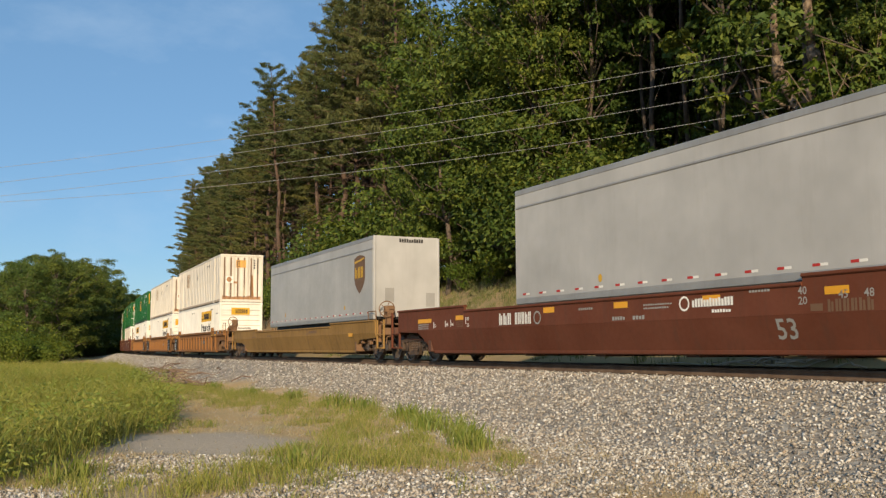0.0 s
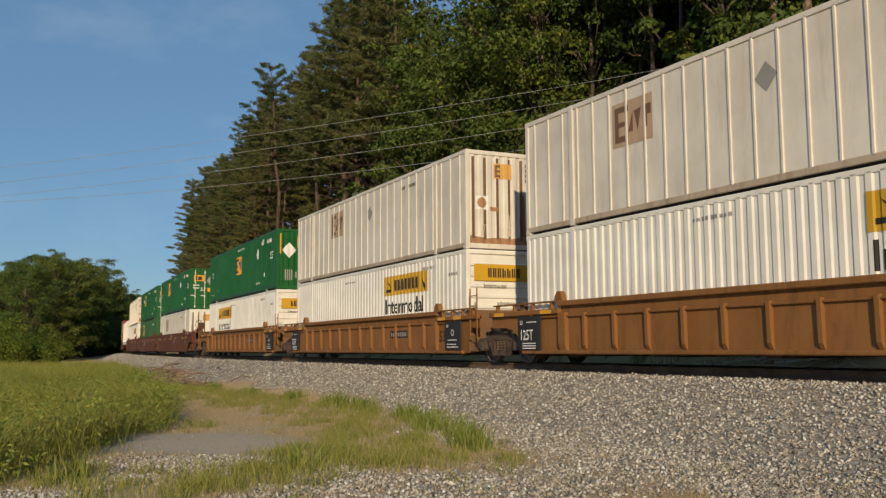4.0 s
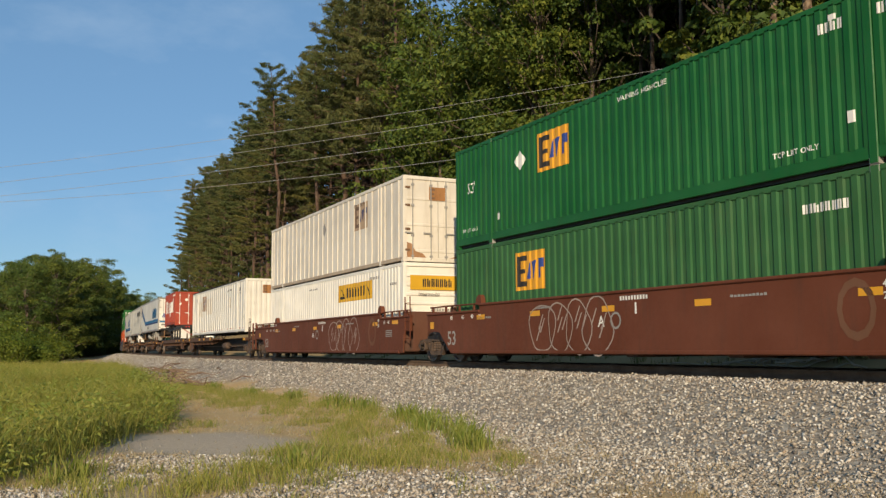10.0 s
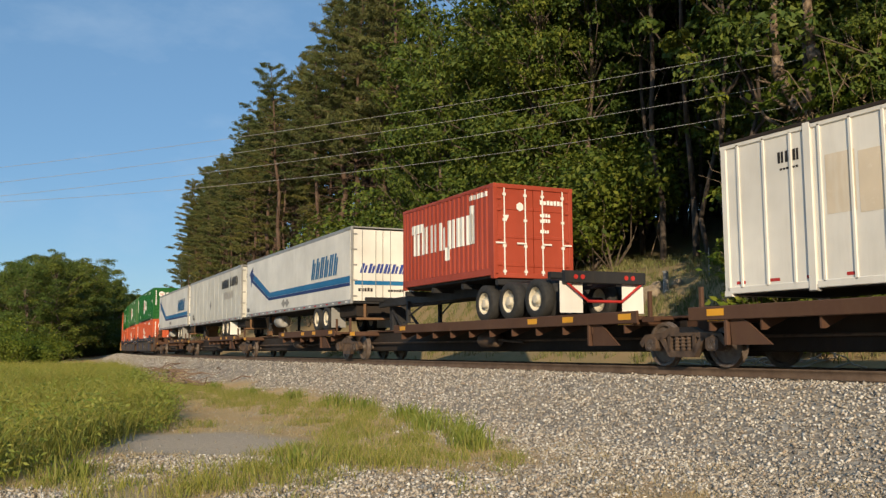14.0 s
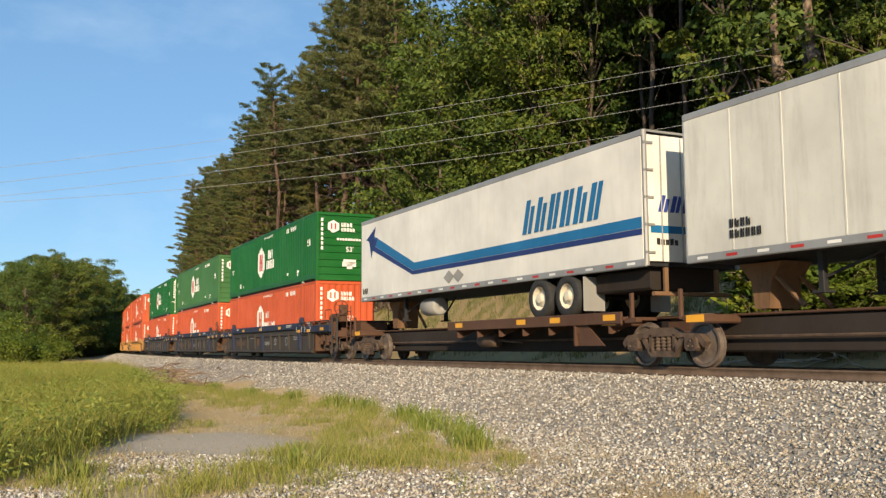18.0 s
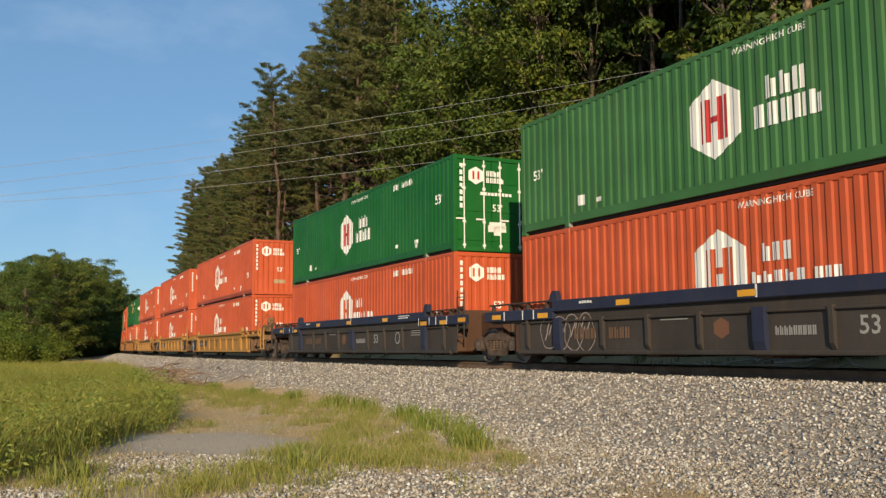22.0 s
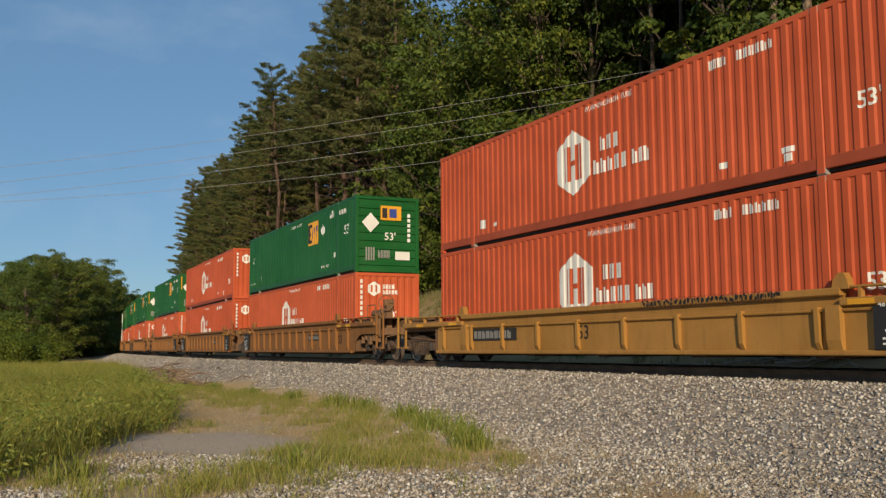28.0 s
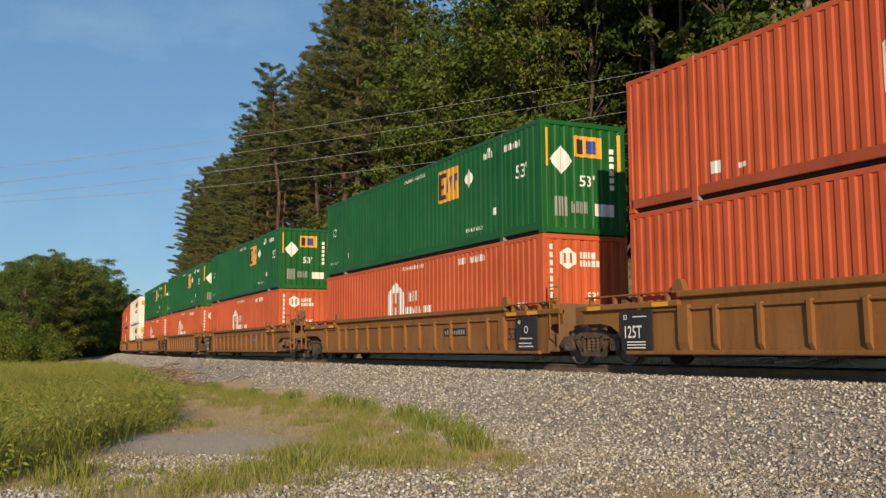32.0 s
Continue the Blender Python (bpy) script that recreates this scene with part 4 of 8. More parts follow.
def end_gear(car, style, key, grimy, sx, x0, x1, top):
    """Steps, hand rails, brackets, rods and hoses at the coupled end of a well car."""
    turn = pose(0, 0, 0) if sx > 0 else pose(0, 0, 0, 0, 0, 180)
    xe = x1 - 0.4

    def put(name, tag, make, m=None, skin=grimy, label=""):
        o = part(name, shared((style, "gear", name, tag, x0), lambda: make().data(name, M[skin])), None, car, label)
        o.matrix_basis = turn if m is None else m
        return o

    # slab added to shade the wheels and close the view beneath the platform
    put("platform_frame", 0, lambda: Mesher().bar(x0 + 0.1, xe - 0.1, -1.22, 1.22, 0.93, 1.06, 0.03, "y"))
    for sy in (-1, 1):
        step = Mesher
        put("end_step", sy, lambda: step().bar(xe - 0.62, xe - 0.54, sy * 1.38 - 0.03, sy * 1.38 + 0.03, 0.42, top + 0.1, 0.008, "z").bar(xe - 0.02, xe + 0.06, sy * 1.38 - 0.03, sy * 1.38 + 0.03, 0.42, top + 0.1, 0.008, "z").bar(xe - 0.6, xe + 0.04, sy * 1.38 - 0.09, sy * 1.38 + 0.05, 0.4, 0.44, 0.008).bar(xe - 0.6, xe + 0.04, sy * 1.38 - 0.02, sy * 1.38 + 0.02, 0.86, 0.9, 0.008), skin=key)
        if sx > 0:
            put("grab_rail", sy, lambda: step().tube((xe - 1.5, sy * 1.36, top - 0.1), (xe - 1.5, sy * 1.36, top + 0.42), 0.018, 6).tube((xe - 0.75, sy * 1.36, top - 0.1), (xe - 0.75, sy * 1.36, top + 0.42), 0.018, 6).tube((xe - 1.5, sy * 1.36, top + 0.42), (xe - 0.75, sy * 1.36, top + 0.42), 0.018, 6))
        for k, (dx, low) in enumerate(((0.55, 0.62), (0.95, 0.74), (1.3, 0.58), (1.75, 0.7), (2.1, 0.66)) if sx > 0 else ()):
            put("bracket", (sy, k), lambda: step().bar(x0 + dx - 0.05, x0 + dx + 0.05, sy * (1.24 + 0.04 * (k % 2)) - 0.05, sy * (1.24 + 0.04 * (k % 2)) + 0.05, low, top - 0.06, 0.012, "z").bar(x0 + dx - 0.1, x0 + dx + 0.1, sy * 1.26 - 0.06, sy * 1.26 + 0.06, low - 0.03, low + 0.09, 0.015, "z"))
        put("side_beam", sy, lambda: step().bar(x0 + 0.25, xe - 0.6, min(sy * 1.3, sy * 1.38), max(sy * 1.3, sy * 1.38), top - 0.3, top - 0.12, 0.02))
        put("brake_rod", sy, lambda: step().tube((x0 + 0.3, sy * 1.18, 0.62), (xe - 0.4, sy * 1.12, 0.74), 0.025, 6).tube((x0 + 0.6, sy * 0.7, 0.86), (xe - 0.2, sy * 0.85, 0.8), 0.03, 6))
    put("valve_box", 0, lambda: Mesher().bar(x0 + 1.05, x0 + 1.45, -1.3, -1.02, 0.66, 0.94, 0.04, "z").tube((x0 + 1.25, -1.15, 0.94), (x0 + 1.25, -1.15, top - 0.05), 0.03, 6))
    hose = Mesher
    put("air_hose", 0, lambda: hose().tube((xe + 0.05, -0.4, 0.9), (xe + 0.2, -0.42, 0.62), 0.028, 6).tube((xe + 0.2, -0.42, 0.62), (xe + 0.45, -0.36, 0.42), 0.028, 6).tube((xe + 0.45, -0.36, 0.42), (xe + 0.7, -0.25, 0.46), 0.028, 6), skin="rubber")
    put("cut_lever", 0, lambda: Mesher().tube((xe + 0.12, -1.3, 0.8), (xe + 0.12, -0.2, 1.0), 0.016, 6).tube((xe + 0.12, -1.3, 0.8), (xe + 0.12, -1.32, 0.55), 0.016, 6))


def well_car(style, left, right, hl, rng, label, group, leading=False):
    """One unit of a well car, its origin on the rails under its middle. left, right: 'joint' or 'end'."""
    car = tagged(new("well_car"), label, "well car", group)
    key = {"tan": "tan_car", "yellow": "yellow_car", "maroon": "maroon_car", "blue": "dark_car", "olive": "olive_car", "long": "maroon_car"}[style]
    chord = "blue_car" if style == "blue" else key
    top = {"tan": 1.50, "yellow": 1.34, "maroon": 1.62, "blue": 1.52, "olive": 1.28, "long": 1.48}[style]
    sunk = style in ("tan", "yellow", "blue")
    a = hl + 0.12
    step, drop = {"long": (6.0, -0.14), "olive": (5.8, -0.12)}.get(style, (6.45, 0.17))
    # how far the upper band of the side runs out over the bogies, and the cut beneath it
    reach = {(-1, "end"): a + 2.2, (-1, "joint"): a + 1.5, (1, "end"): a + 2.2, (1, "joint"): a + 0.85}
    reach_l, reach_r = reach[(-1, left)], reach[(1, right)]

    def cut(kind_left, out):
        if not kind_left:
            return [(a + 0.2, 0.27), (a + 0.24, 0.85), (a + 0.4, 0.95), (out, 0.95)]
        if style == "tan":
            return [(a - 0.02, 0.27), (a + 0.08, 0.5), (a + 0.25, 0.72), (a + 0.5, 0.86), (a + 0.85, 0.92), (out, 0.92)]
        if style in ("yellow", "blue"):
            return [(a - 0.1, 0.27), (a - 0.1, 1.02), (out - 0.3, 1.02), (out, 1.12)]
        return [(a - 0.02, 0.27), (a + 0.72, 0.88), (out, 0.92)] if style != "olive" else [(a - 0.4, 0.27), (a + 0.5, 0.72), (out, 0.78)]

    low = [(-x, z) for x, z in cut(True, reach_l)][::-1] + cut(right == "end", reach_r)
    wall_top = top - (0.05 if sunk else 0.0)
    outline = low + [(reach_r, wall_top - drop), (step, wall_top - drop), (step, wall_top), (-step, wall_top), (-step, wall_top - drop), (-reach_l, wall_top - drop)]
    deep = 0.27 if style == "blue" else 0.13 if sunk else 0.07
    for sy in (-1, 1):
        lie = lambda u, v: (min(sy * u, sy * v), max(sy * u, sy * v))
        w0, w1 = (1.36, 1.39) if sunk else (1.40, 1.45)
        if style in ("long", "olive"):
            # the side folds: an upright band above, a panel leaning inwards below
            fold = 0.94
            top_half = [(-reach_l, fold), (reach_r, fold)] + [q for q in outline if q[1] > fold]
            low_half = [q for q in low if q[1] < fold] + [(reach_r, fold), (-reach_l, fold)]
            part("side_wall", shared((style, "wall", sy, hl, left, right), lambda: Mesher().prism(top_half, sy * w0, sy * w1).data("side_wall", M[key])), None, car)

            def leaning():
                m = Mesher().prism(low_half, sy * w0, sy * (w1 - 0.004))
                m.v = [(x, v - sy * 0.3 * max(0.0, fold - z), z) for x, v, z in m.v]
                return m.data("lower_panel", M[key])
            part("lower_panel", shared((style, "low_wall", sy, hl, left, right), leaning), None, car)
        else:
            part("side_wall", shared((style, "wall", sy, hl, left, right), lambda: Mesher().prism(outline, sy * w0, sy * w1).data("side_wall", M[key])), None, car)
        c0, c1 = lie(1.33, 1.5) if sunk else lie(1.36, 1.49)
        part("top_chord", shared((style, "chord", sy), lambda: Mesher().bar(-step, step, c0, c1, top - deep, top, 0.02).data("top_chord", M[chord])), None, car)
        if drop:
            part("top_chord", shared((style, "chord_l", sy, left), lambda: Mesher().bar(-reach_l, -step, c0, c1, top - deep - drop, top - drop, 0.02).data("top_chord", M[chord])), None, car)
            part("top_chord", shared((style, "chord_r", sy, right), lambda: Mesher().bar(step, reach_r, c0, c1, top - deep - drop, top - drop, 0.02).data("top_chord", M[chord])), None, car)
            for sx, out in ((-1, reach_l), (1, reach_r)) if drop > 0 else ():
                rail = part("walk_rail", shared((style, "rail", sy, sx, out), lambda: Mesher().bar(min(sx * step, sx * (out - 0.2)), max(sx * step, sx * (out - 0.2)), c0 + 0.03, c1 - 0.03, top - 0.02, top + 0.02, 0.01).data("walk_rail", M[key])), None, car)
                for k in range(4):
                    x = sx * (step + 0.35 + k * (out - step - 0.7) / 3)
                    part("rail_post", shared((style, "rail_post", sy), lambda: Mesher().box(-0.03, 0.03, c0 + 0.04, c1 - 0.04, top - drop - 0.01, top - 0.015).data("rail_post", M[key])), None, car).matrix_basis = pose(x, 0, 0)
        part("bottom_chord", shared((style, "sill", sy, hl), lambda: Mesher().bar(-a + 0.12, a - 0.12, *(lie(1.34, 1.48) if style not in ("long", "olive") else lie(1.14, 1.29)), 0.25, 0.34, 0.02).data("bottom_chord", M[key])), None, car)
        if sunk:
            n = {"tan": 15, "yellow": 10, "blue": 11}[style]
            z0, z1 = 0.34, top - deep - drop
            post = shared((style, "post", sy), lambda: Mesher().prism([(1.385 * sy, z0), (sy * 1.40, z0), (sy * 1.47, z0 + 0.12), (sy * 1.485, z1), (sy * 1.385, z1)], -0.045, 0.045, "x").data("side_post", M[key]))
            wide = shared((style, "wide", sy), lambda: Mesher().prism([(1.385 * sy, 0.27), (sy * 1.44, 0.27), (sy * 1.5, 0.5), (sy * 1.505, z1 + 0.02), (sy * 1.385, z1 + 0.02)], -0.14, 0.14, "x").data("side_post", M[chord]))
            for i in range(n):
                x = -a + 0.55 + i * (2 * a - 1.1) / (n - 1)
                if min(abs(x - 6.3), abs(x + 6.3), abs(x) if style == "blue" else 9) > 0.3:
                    part("side_post", post, None, car).matrix_basis = pose(x, 0, 0)
            for x in (-6.3, 6.3) + ((0.0,) if style == "blue" else ()):
                part("side_post", wide, None, car).matrix_basis = pose(x, 0, 0)
            part("side_pipe", shared((style, "pipe", sy), lambda: Mesher().tube((-a + 0.3, sy * 1.43, z1 - 0.06), (a - 0.3, sy * 1.43, z1 - 0.06), 0.025, 6).data("side_pipe", M[key])), None, car)
        # guides that centre the load
        for x in (-step, step) if drop > 0 else ():
            g = part("guide", shared((style, "guide"), lambda: Mesher().prism([(-0.17, -0.03), (0.17, -0.03), (0.14, 0.13), (0.08, 0.23), (-0.03, 0.23), (-0.13, 0.12)], -0.07, 0.07).data("guide", M[chord])), None, car)
            g.matrix_basis = pose(x, sy * 1.41, top)
    # floor of the well: cross bearers
    wide_at = 1.2 if style in ("long", "olive") else 1.36
    bearer = shared(("bearer", wide_at), lambda: Mesher().bar(-0.2, 0.2, -wide_at, wide_at, 0.2, 0.33, 0.03, "y").data("floor_bearer", M["spine_car"]))
    for x in (-hl + 0.3, -6.0, -3.0, 0, 3.0, 6.0, hl - 0.3):
        o = part("floor_bearer", bearer, None, car)
        o.matrix_basis = pose(x, 0, 0)
    # end platforms
    for sx, kind in ((-1, left), (1, right)):
        reach = 3.35 if kind == "end" else 1.55
        x0, x1 = hl + 0.15, hl + reach
        turn = pose(0, 0, 0) if sx > 0 else pose(0, 0, 0, 0, 0, 180)
        grimy = {"tan": "end_rust", "yellow": "end_rust", "olive": "end_rust", "blue": "spine_car"}.get(style, "maroon_end")
        pieces = [("draft_sill", lambda: Mesher().bar(x0 - 0.1, x1, -0.55, 0.55, 0.72, top - 0.1, 0.05)),
                  ("bulkhead", lambda: Mesher().bar(x0 - 0.05, x0 + 0.12, -1.36, 1.36, 0.3, top - 0.02, 0.03, "y"))]
        if kind == "end":
            pieces += [("end_sill", lambda: Mesher().bar(x1 - 0.5, x1 - 0.3, -1.35, 1.35, 0.85, 1.1, 0.03, "y")), ("end_platform", lambda: Mesher().bar(x0 + 0.3, x1 - 0.55, -1.2, 1.2, top - 0.07, top - 0.02, 0.02, "y"))]
        for i, (who, make) in enumerate(pieces):
            o = part(who, shared((style, who, i, kind, hl), lambda: make().data(who, M[grimy])), None, car)
            o.matrix_basis = turn
        if kind == "end":
            end_gear(car, style, key, grimy, sx, x0, x1, top)
        elif sx > 0:
            for sy in (-1, 1):
                l = part("ladder", shared((style, "ladder"), lambda: ladder_mesh(key)), None, car)
                l.matrix_basis = pose(a + 0.6, sy * 1.46, 0.3)
        if kind == "end":
            c = part("coupler", shared("coupler", lambda: Mesher().bar(0, 0.62, -0.09, 0.09, 0.75, 0.93, 0.03).bar(0.5, 0.75, -0.16, 0.16, 0.68, 1.0, 0.06, "z").tube((0.1, 0.35, 0.9), (0.75, 0.3, 0.45), 0.03, 6).data("coupler", M["truck_steel"])), None, car)
            c.matrix_basis = pose(sx * (x1 - 0.15), 0, 0, 0, 0, 0 if sx > 0 else 180)
            bogie(car, sx * (hl + 1.85))
            if sx > 0:
                w = part("brake_wheel", shared((style, "brake"), lambda: brake_wheel_mesh(grimy)), None, car)
                w.matrix_basis = pose(x0 + 2.05, -0.95, top + 0.5, 0, 0, 62)
                part("brake_stand", shared((style, "brake_stand"), lambda: Mesher().bar(-0.13, 0.13, -0.12, 0.1, -0.55, 0.5, 0.03, "z").bar(-0.2, 0.2, -0.14, 0.14, 0.2, 0.62, 0.04, "z").tube((0.05, -0.16, -1.1), (0.0, -0.14, 0.3), 0.022, 6).data("brake_stand", M[grimy])), None, car).matrix_basis = pose(x0 + 1.85, -0.78, top)
                part("air_tank", Mesher().turned([(-0.45, 0.02), (-0.42, 0.14), (-0.36, 0.17), (0.36, 0.17), (0.42, 0.14), (0.45, 0.02)], (sx * (x0 + 0.85), -0.75, top + 0.14), "x", 14), M[grimy], car)
        else:
            o = part("joint", shared((style, "joint"), lambda: Mesher().tube((0, 0, 0.75), (0, 0, 1.15), 0.3, 14).bar(-0.45, 0.0, -0.35, 0.35, 0.8, 1.1, 0.04).data("joint", M["truck_steel"])), None, car)
            o.matrix_basis = pose(sx * (hl + 1.66), 0, 0, 0, 0, 0 if sx > 0 else 180)
            if sx < 0:
                bogie(car, sx * (hl + 1.68))
    # lettering and reflectors on the near side
    y = -1.45 - (0.0 if not sunk else -0.055)
    yc = -1.5 if sunk else -1.45
    if style in ("maroon", "long", "olive"):
        ring = lambda x, z, r: [[(x + f * r * math.cos(k * 0.524 + d), z + f * r * math.sin(k * 0.524 + d)) for f, d in ((1, 0), (1, 0.524), (0.74, 0.524), (0.74, 0))] for k in range(12)]
        if style == "long":
            o = 4.7   # the lettering runs from the car's middle to its front
            for x in (-6.63, -3.84, -1.1, 1.75, 4.4):
                car_text(car, "reflector", [rect(x + o, 1.24, 0.48, 0.13)], "mark_yellow", y)
            car_text(car, "warning_plate", [rect(-9.06, 1.17, 0.95, 0.12)], "mark_yellow", y)
            car_text(car, "warning_plate", [rect(-6.53, 1.2, 0.47, 0.13)], "mark_yellow", y)
            for q in (1.1, 1.04, 0.98):
                car_text(car, "stencil", blocks(-9.03, q, 0.72, 0.035, 11, rng), "mark_grey", y)
                car_text(car, "stencil", blocks(-6.5, q + 0.03, 0.42, 0.03, 8, rng), "mark_brown", y)
            for word, x, q in (("53", -7.92, 1.02), ("48", -7.14, 1.04), ("45", -6.8, 1.04), ("40", -5.87, 1.17), ("20", -5.87, 1.0)):
                car_text(car, "load_mark", words(word, x, q, 0.14), "mark_white", y)
            for x, q in ((-7.98, 1.0), (-7.2, 1.02), (-6.86, 1.02), (-5.94, 1.08)):
                car_text(car, "load_mark", [rect(x, q, 0.035, 0.19)], "mark_white", y)
            car_text(car, "number_mark", blocks(-4.05, 1.0, 0.65, 0.3, 3, rng) + blocks(-3.25, 1.0, 0.8, 0.3, 5, rng), "mark_white", y)
            car_text(car, "emblem", ring(-2.2, 1.14, 0.17), "mark_grey", y)
            car_text(car, "emblem", ring(3.1, 1.24, 0.15), "mark_white", y)
            car_text(car, "wordmark", blocks(3.32, 1.16, 1.1, 0.16, 14, rng) + blocks(3.85, 1.04, 0.5, 0.06, 7, rng), "mark_white", y + 0.006)
            decal("size_mark", words("53", 5.32, 0.53, 0.5), M["mark_grey"], car, lambda u, i, z: (u, -1.449 + 0.3 * (0.94 - z) + i, z))
            car_text(car, "load_mark", words("40", 5.9, 1.27, 0.19) + words("20", 5.9, 1.1, 0.19), "mark_grey", y)
            car_text(car, "load_mark", words("45", 6.72, 1.17, 0.19), "mark_grey", y)
            car_text(car, "load_mark", words("48", 7.2, 1.17, 0.19), "mark_grey", y)
            car_text(car, "stencil", blocks(-0.45, 1.25, 0.55, 0.05, 7, rng) + blocks(0.8, 0.98, 0.45, 0.08, 5, rng) + blocks(1.5, 0.98, 0.4, 0.08, 4, rng) + blocks(1.85, 1.25, 0.9, 0.035, 12, rng) + blocks(1.85, 1.18, 0.8, 0.035, 11, rng) + blocks(4.8, 1.36, 0.5, 0.05, 7, rng), "mark_grey", y)
            car_text(car, "stencil", [rect(6.15, 0.98, 0.25, 0.12)], "mark_brown", y)
            car_text(car, "old_stencil", blocks(6.5, 0.96, 0.9, 0.2, 6, rng), "mark_brown", y)
        else:
            for x in (-6.6, -3.86, -0.9, 2.05, 5.75) if style == "maroon" else (7.9,):
                car_text(car, "reflector", [rect(x, top - 0.44, 0.45, 0.13)], "mark_yellow", y)
            if style == "maroon":
                car_text(car, "size_mark", words("53", -8.38, 0.5, 0.56), "mark_grey", y)
                for word, x, z in (("48", 7.1, 1.22), ("45", 6.75, 1.22), ("40", 6.2, 1.3), ("20", 6.2, 1.12), ("48", -8.2, 1.22), ("45", -7.5, 1.22), ("40", -6.95, 1.22), ("20", -6.5, 1.22)):
                    car_text(car, "load_mark", words(word, x, z, 0.16), "mark_white", y)
                car_text(car, "stencil", words("B" if leading else "A", 1.7 if leading else -1.05, 0.86, 0.34), "mark_white", y)
                if leading:
                    car_text(car, "old_wordmark", blocks(2.6, 0.84, 1.9, 0.3, 4, rng, 0, 0.45), "faded_mark", y)
                car_text(car, "number_mark", blocks(-0.25, 1.4, 0.95, 0.09, 10, rng, 0, 0.35), "mark_white", y)
                car_text(car, "stencil", [rect(0.24, 1.1, 0.06, 0.24)], "mark_white", y)
                car_text(car, "old_emblem", [[(5.7 + f * 0.37 * math.cos(k * 0.5236 + e), 0.98 + f * 0.5 * math.sin(k * 0.5236 + e)) for f, e in ((1, 0), (1, 0.5236), (0.72, 0.5236), (0.72, 0))] for k in range(12)], "faded_mark", y)
                car_text(car, "stencil", [rect(6.95, 0.98 - 0.06 * k, 0.55, 0.03) for k in range(4)], "mark_grey", y)
                car_text(car, "reflector", [rect(-9.5, 0.98, 0.24, 0.2)], "mark_yellow", y)
                car_text(car, "reflector", [rect(7.5, 1.2, 0.5, 0.12)], "mark_yellow", y)
            car_text(car, "stencil", blocks(-6.6, 1.2 if style == "maroon" else 0.98, 0.8, 0.05, 8, rng) + blocks(3.0, 1.3 if style == "maroon" else 1.04, 1.1 if style == "olive" else 0.9, 0.05 if style == "maroon" else 0.12, 14 if style == "olive" else 10, rng) + blocks(-3.6, 1.35 if style == "maroon" else 1.0, 0.7, 0.05, 9, rng), "mark_grey" if style == "maroon" else "mark_brown", y)
            car_text(car, "stencil", ring(1.15 if leading else -0.42, 0.98, 0.19) if style == "maroon" else ring(2.78, 1.1, 0.12), "mark_grey" if style == "maroon" else "mark_brown", y)
    elif style == "blue":
        for x, z in ((-7.1, 1.12), (-4.0, 1.3), (-0.46, 1.3), (3.05, 1.3), (6.13, 1.1), (7.5, 1.1), (9.3 if right == "end" else 8.7, 1.14), (-9.3, 1.14)):
            car_text(car, "reflector", [rect(x, z, 0.46, 0.12)], "mark_yellow", yc)
        for x in (-8.7, -7.8, -7.3, 5.98, 6.75, 7.22, 7.95):
            car_text(car, "load_mark", [rect(x, 1.1, 0.05, 0.23)], "mark_white", yc)
        car_text(car, "load_mark", [rect(-0.03, 1.27, 0.05, 0.24)], "mark_white", yc)
        car_text(car, "stencil", blocks(4.4, 1.42, 0.9, 0.035, 14, rng) + blocks(4.4, 1.36, 0.8, 0.035, 12, rng) + blocks(-5.35, 1.4, 0.5, 0.06, 5, rng), "mark_white", yc)
        car_text(car, "size_mark", words("53", 2.0, 0.6, 0.42), "mark_grey", y)
        car_text(car, "number_mark", blocks(-5.7, 0.6, 0.85, 0.24, 4, rng, 0, 0.3) + blocks(-4.4, 0.6, 0.75, 0.24, 4, rng, 0, 0.3), "mark_brown", y)
        car_text(car, "wordmark", blocks(0.3, 0.6, 0.9, 0.16, 9, rng), "mark_grey", y + 0.006)
        turn = [[(4.1 + f * 0.2 * math.cos(k * 0.524 + d), 0.75 + f * 0.2 * math.sin(k * 0.524 + d)) for f, d in ((1, 0), (1, 0.524), (0.8, 0.524), (0.8, 0))] for k in range(12)]
        car_text(car, "stencil", turn, "mark_grey", y)
        car_text(car, "stencil", [rect(-2.7, 1.0 - 0.06 * k, 0.8, 0.025) for k in range(2)] + [rect(5.2, 0.95 - 0.07 * k, 0.7, 0.025) for k in range(3)], "mark_grey", y)
        car_text(car, "old_emblem", [hexagon(-1.0, 0.75, 0.4, 0.4)], "faded_mark", y)
    else:
        plate = shared((style, "plate"), lambda: Mesher().bar(-0.5, 0.5, -0.035, 0.0, 0.34, top - deep - drop - 0.02, 0.01, "x").data("data_panel", M["black"]))
        spots = (-7.72, 7.55)
        ends = [x for x, kind in zip(spots, (left, right)) if kind == "joint"]
        for x in ends:
            o = part("data_panel", plate, None, car, "black panel with white stencils")
            o.matrix_basis = pose(x, -1.455, 0)
        if left == "joint":
            car_text(car, "capacity_mark", words("125T" if style == "tan" else "125-T", spots[0] - 0.42, 0.6, 0.36, 0.8), "mark_white", -1.492)
            car_text(car, "stencil", words("53", spots[0] - 0.42, 0.98, 0.14) + blocks(spots[0] - 0.1, 1.02, 0.45, 0.03, 8, rng) + [rect(spots[0] - 0.3, 0.5 - 0.06 * k, 0.6, 0.025) for k in range(3)], "mark_white", -1.492)
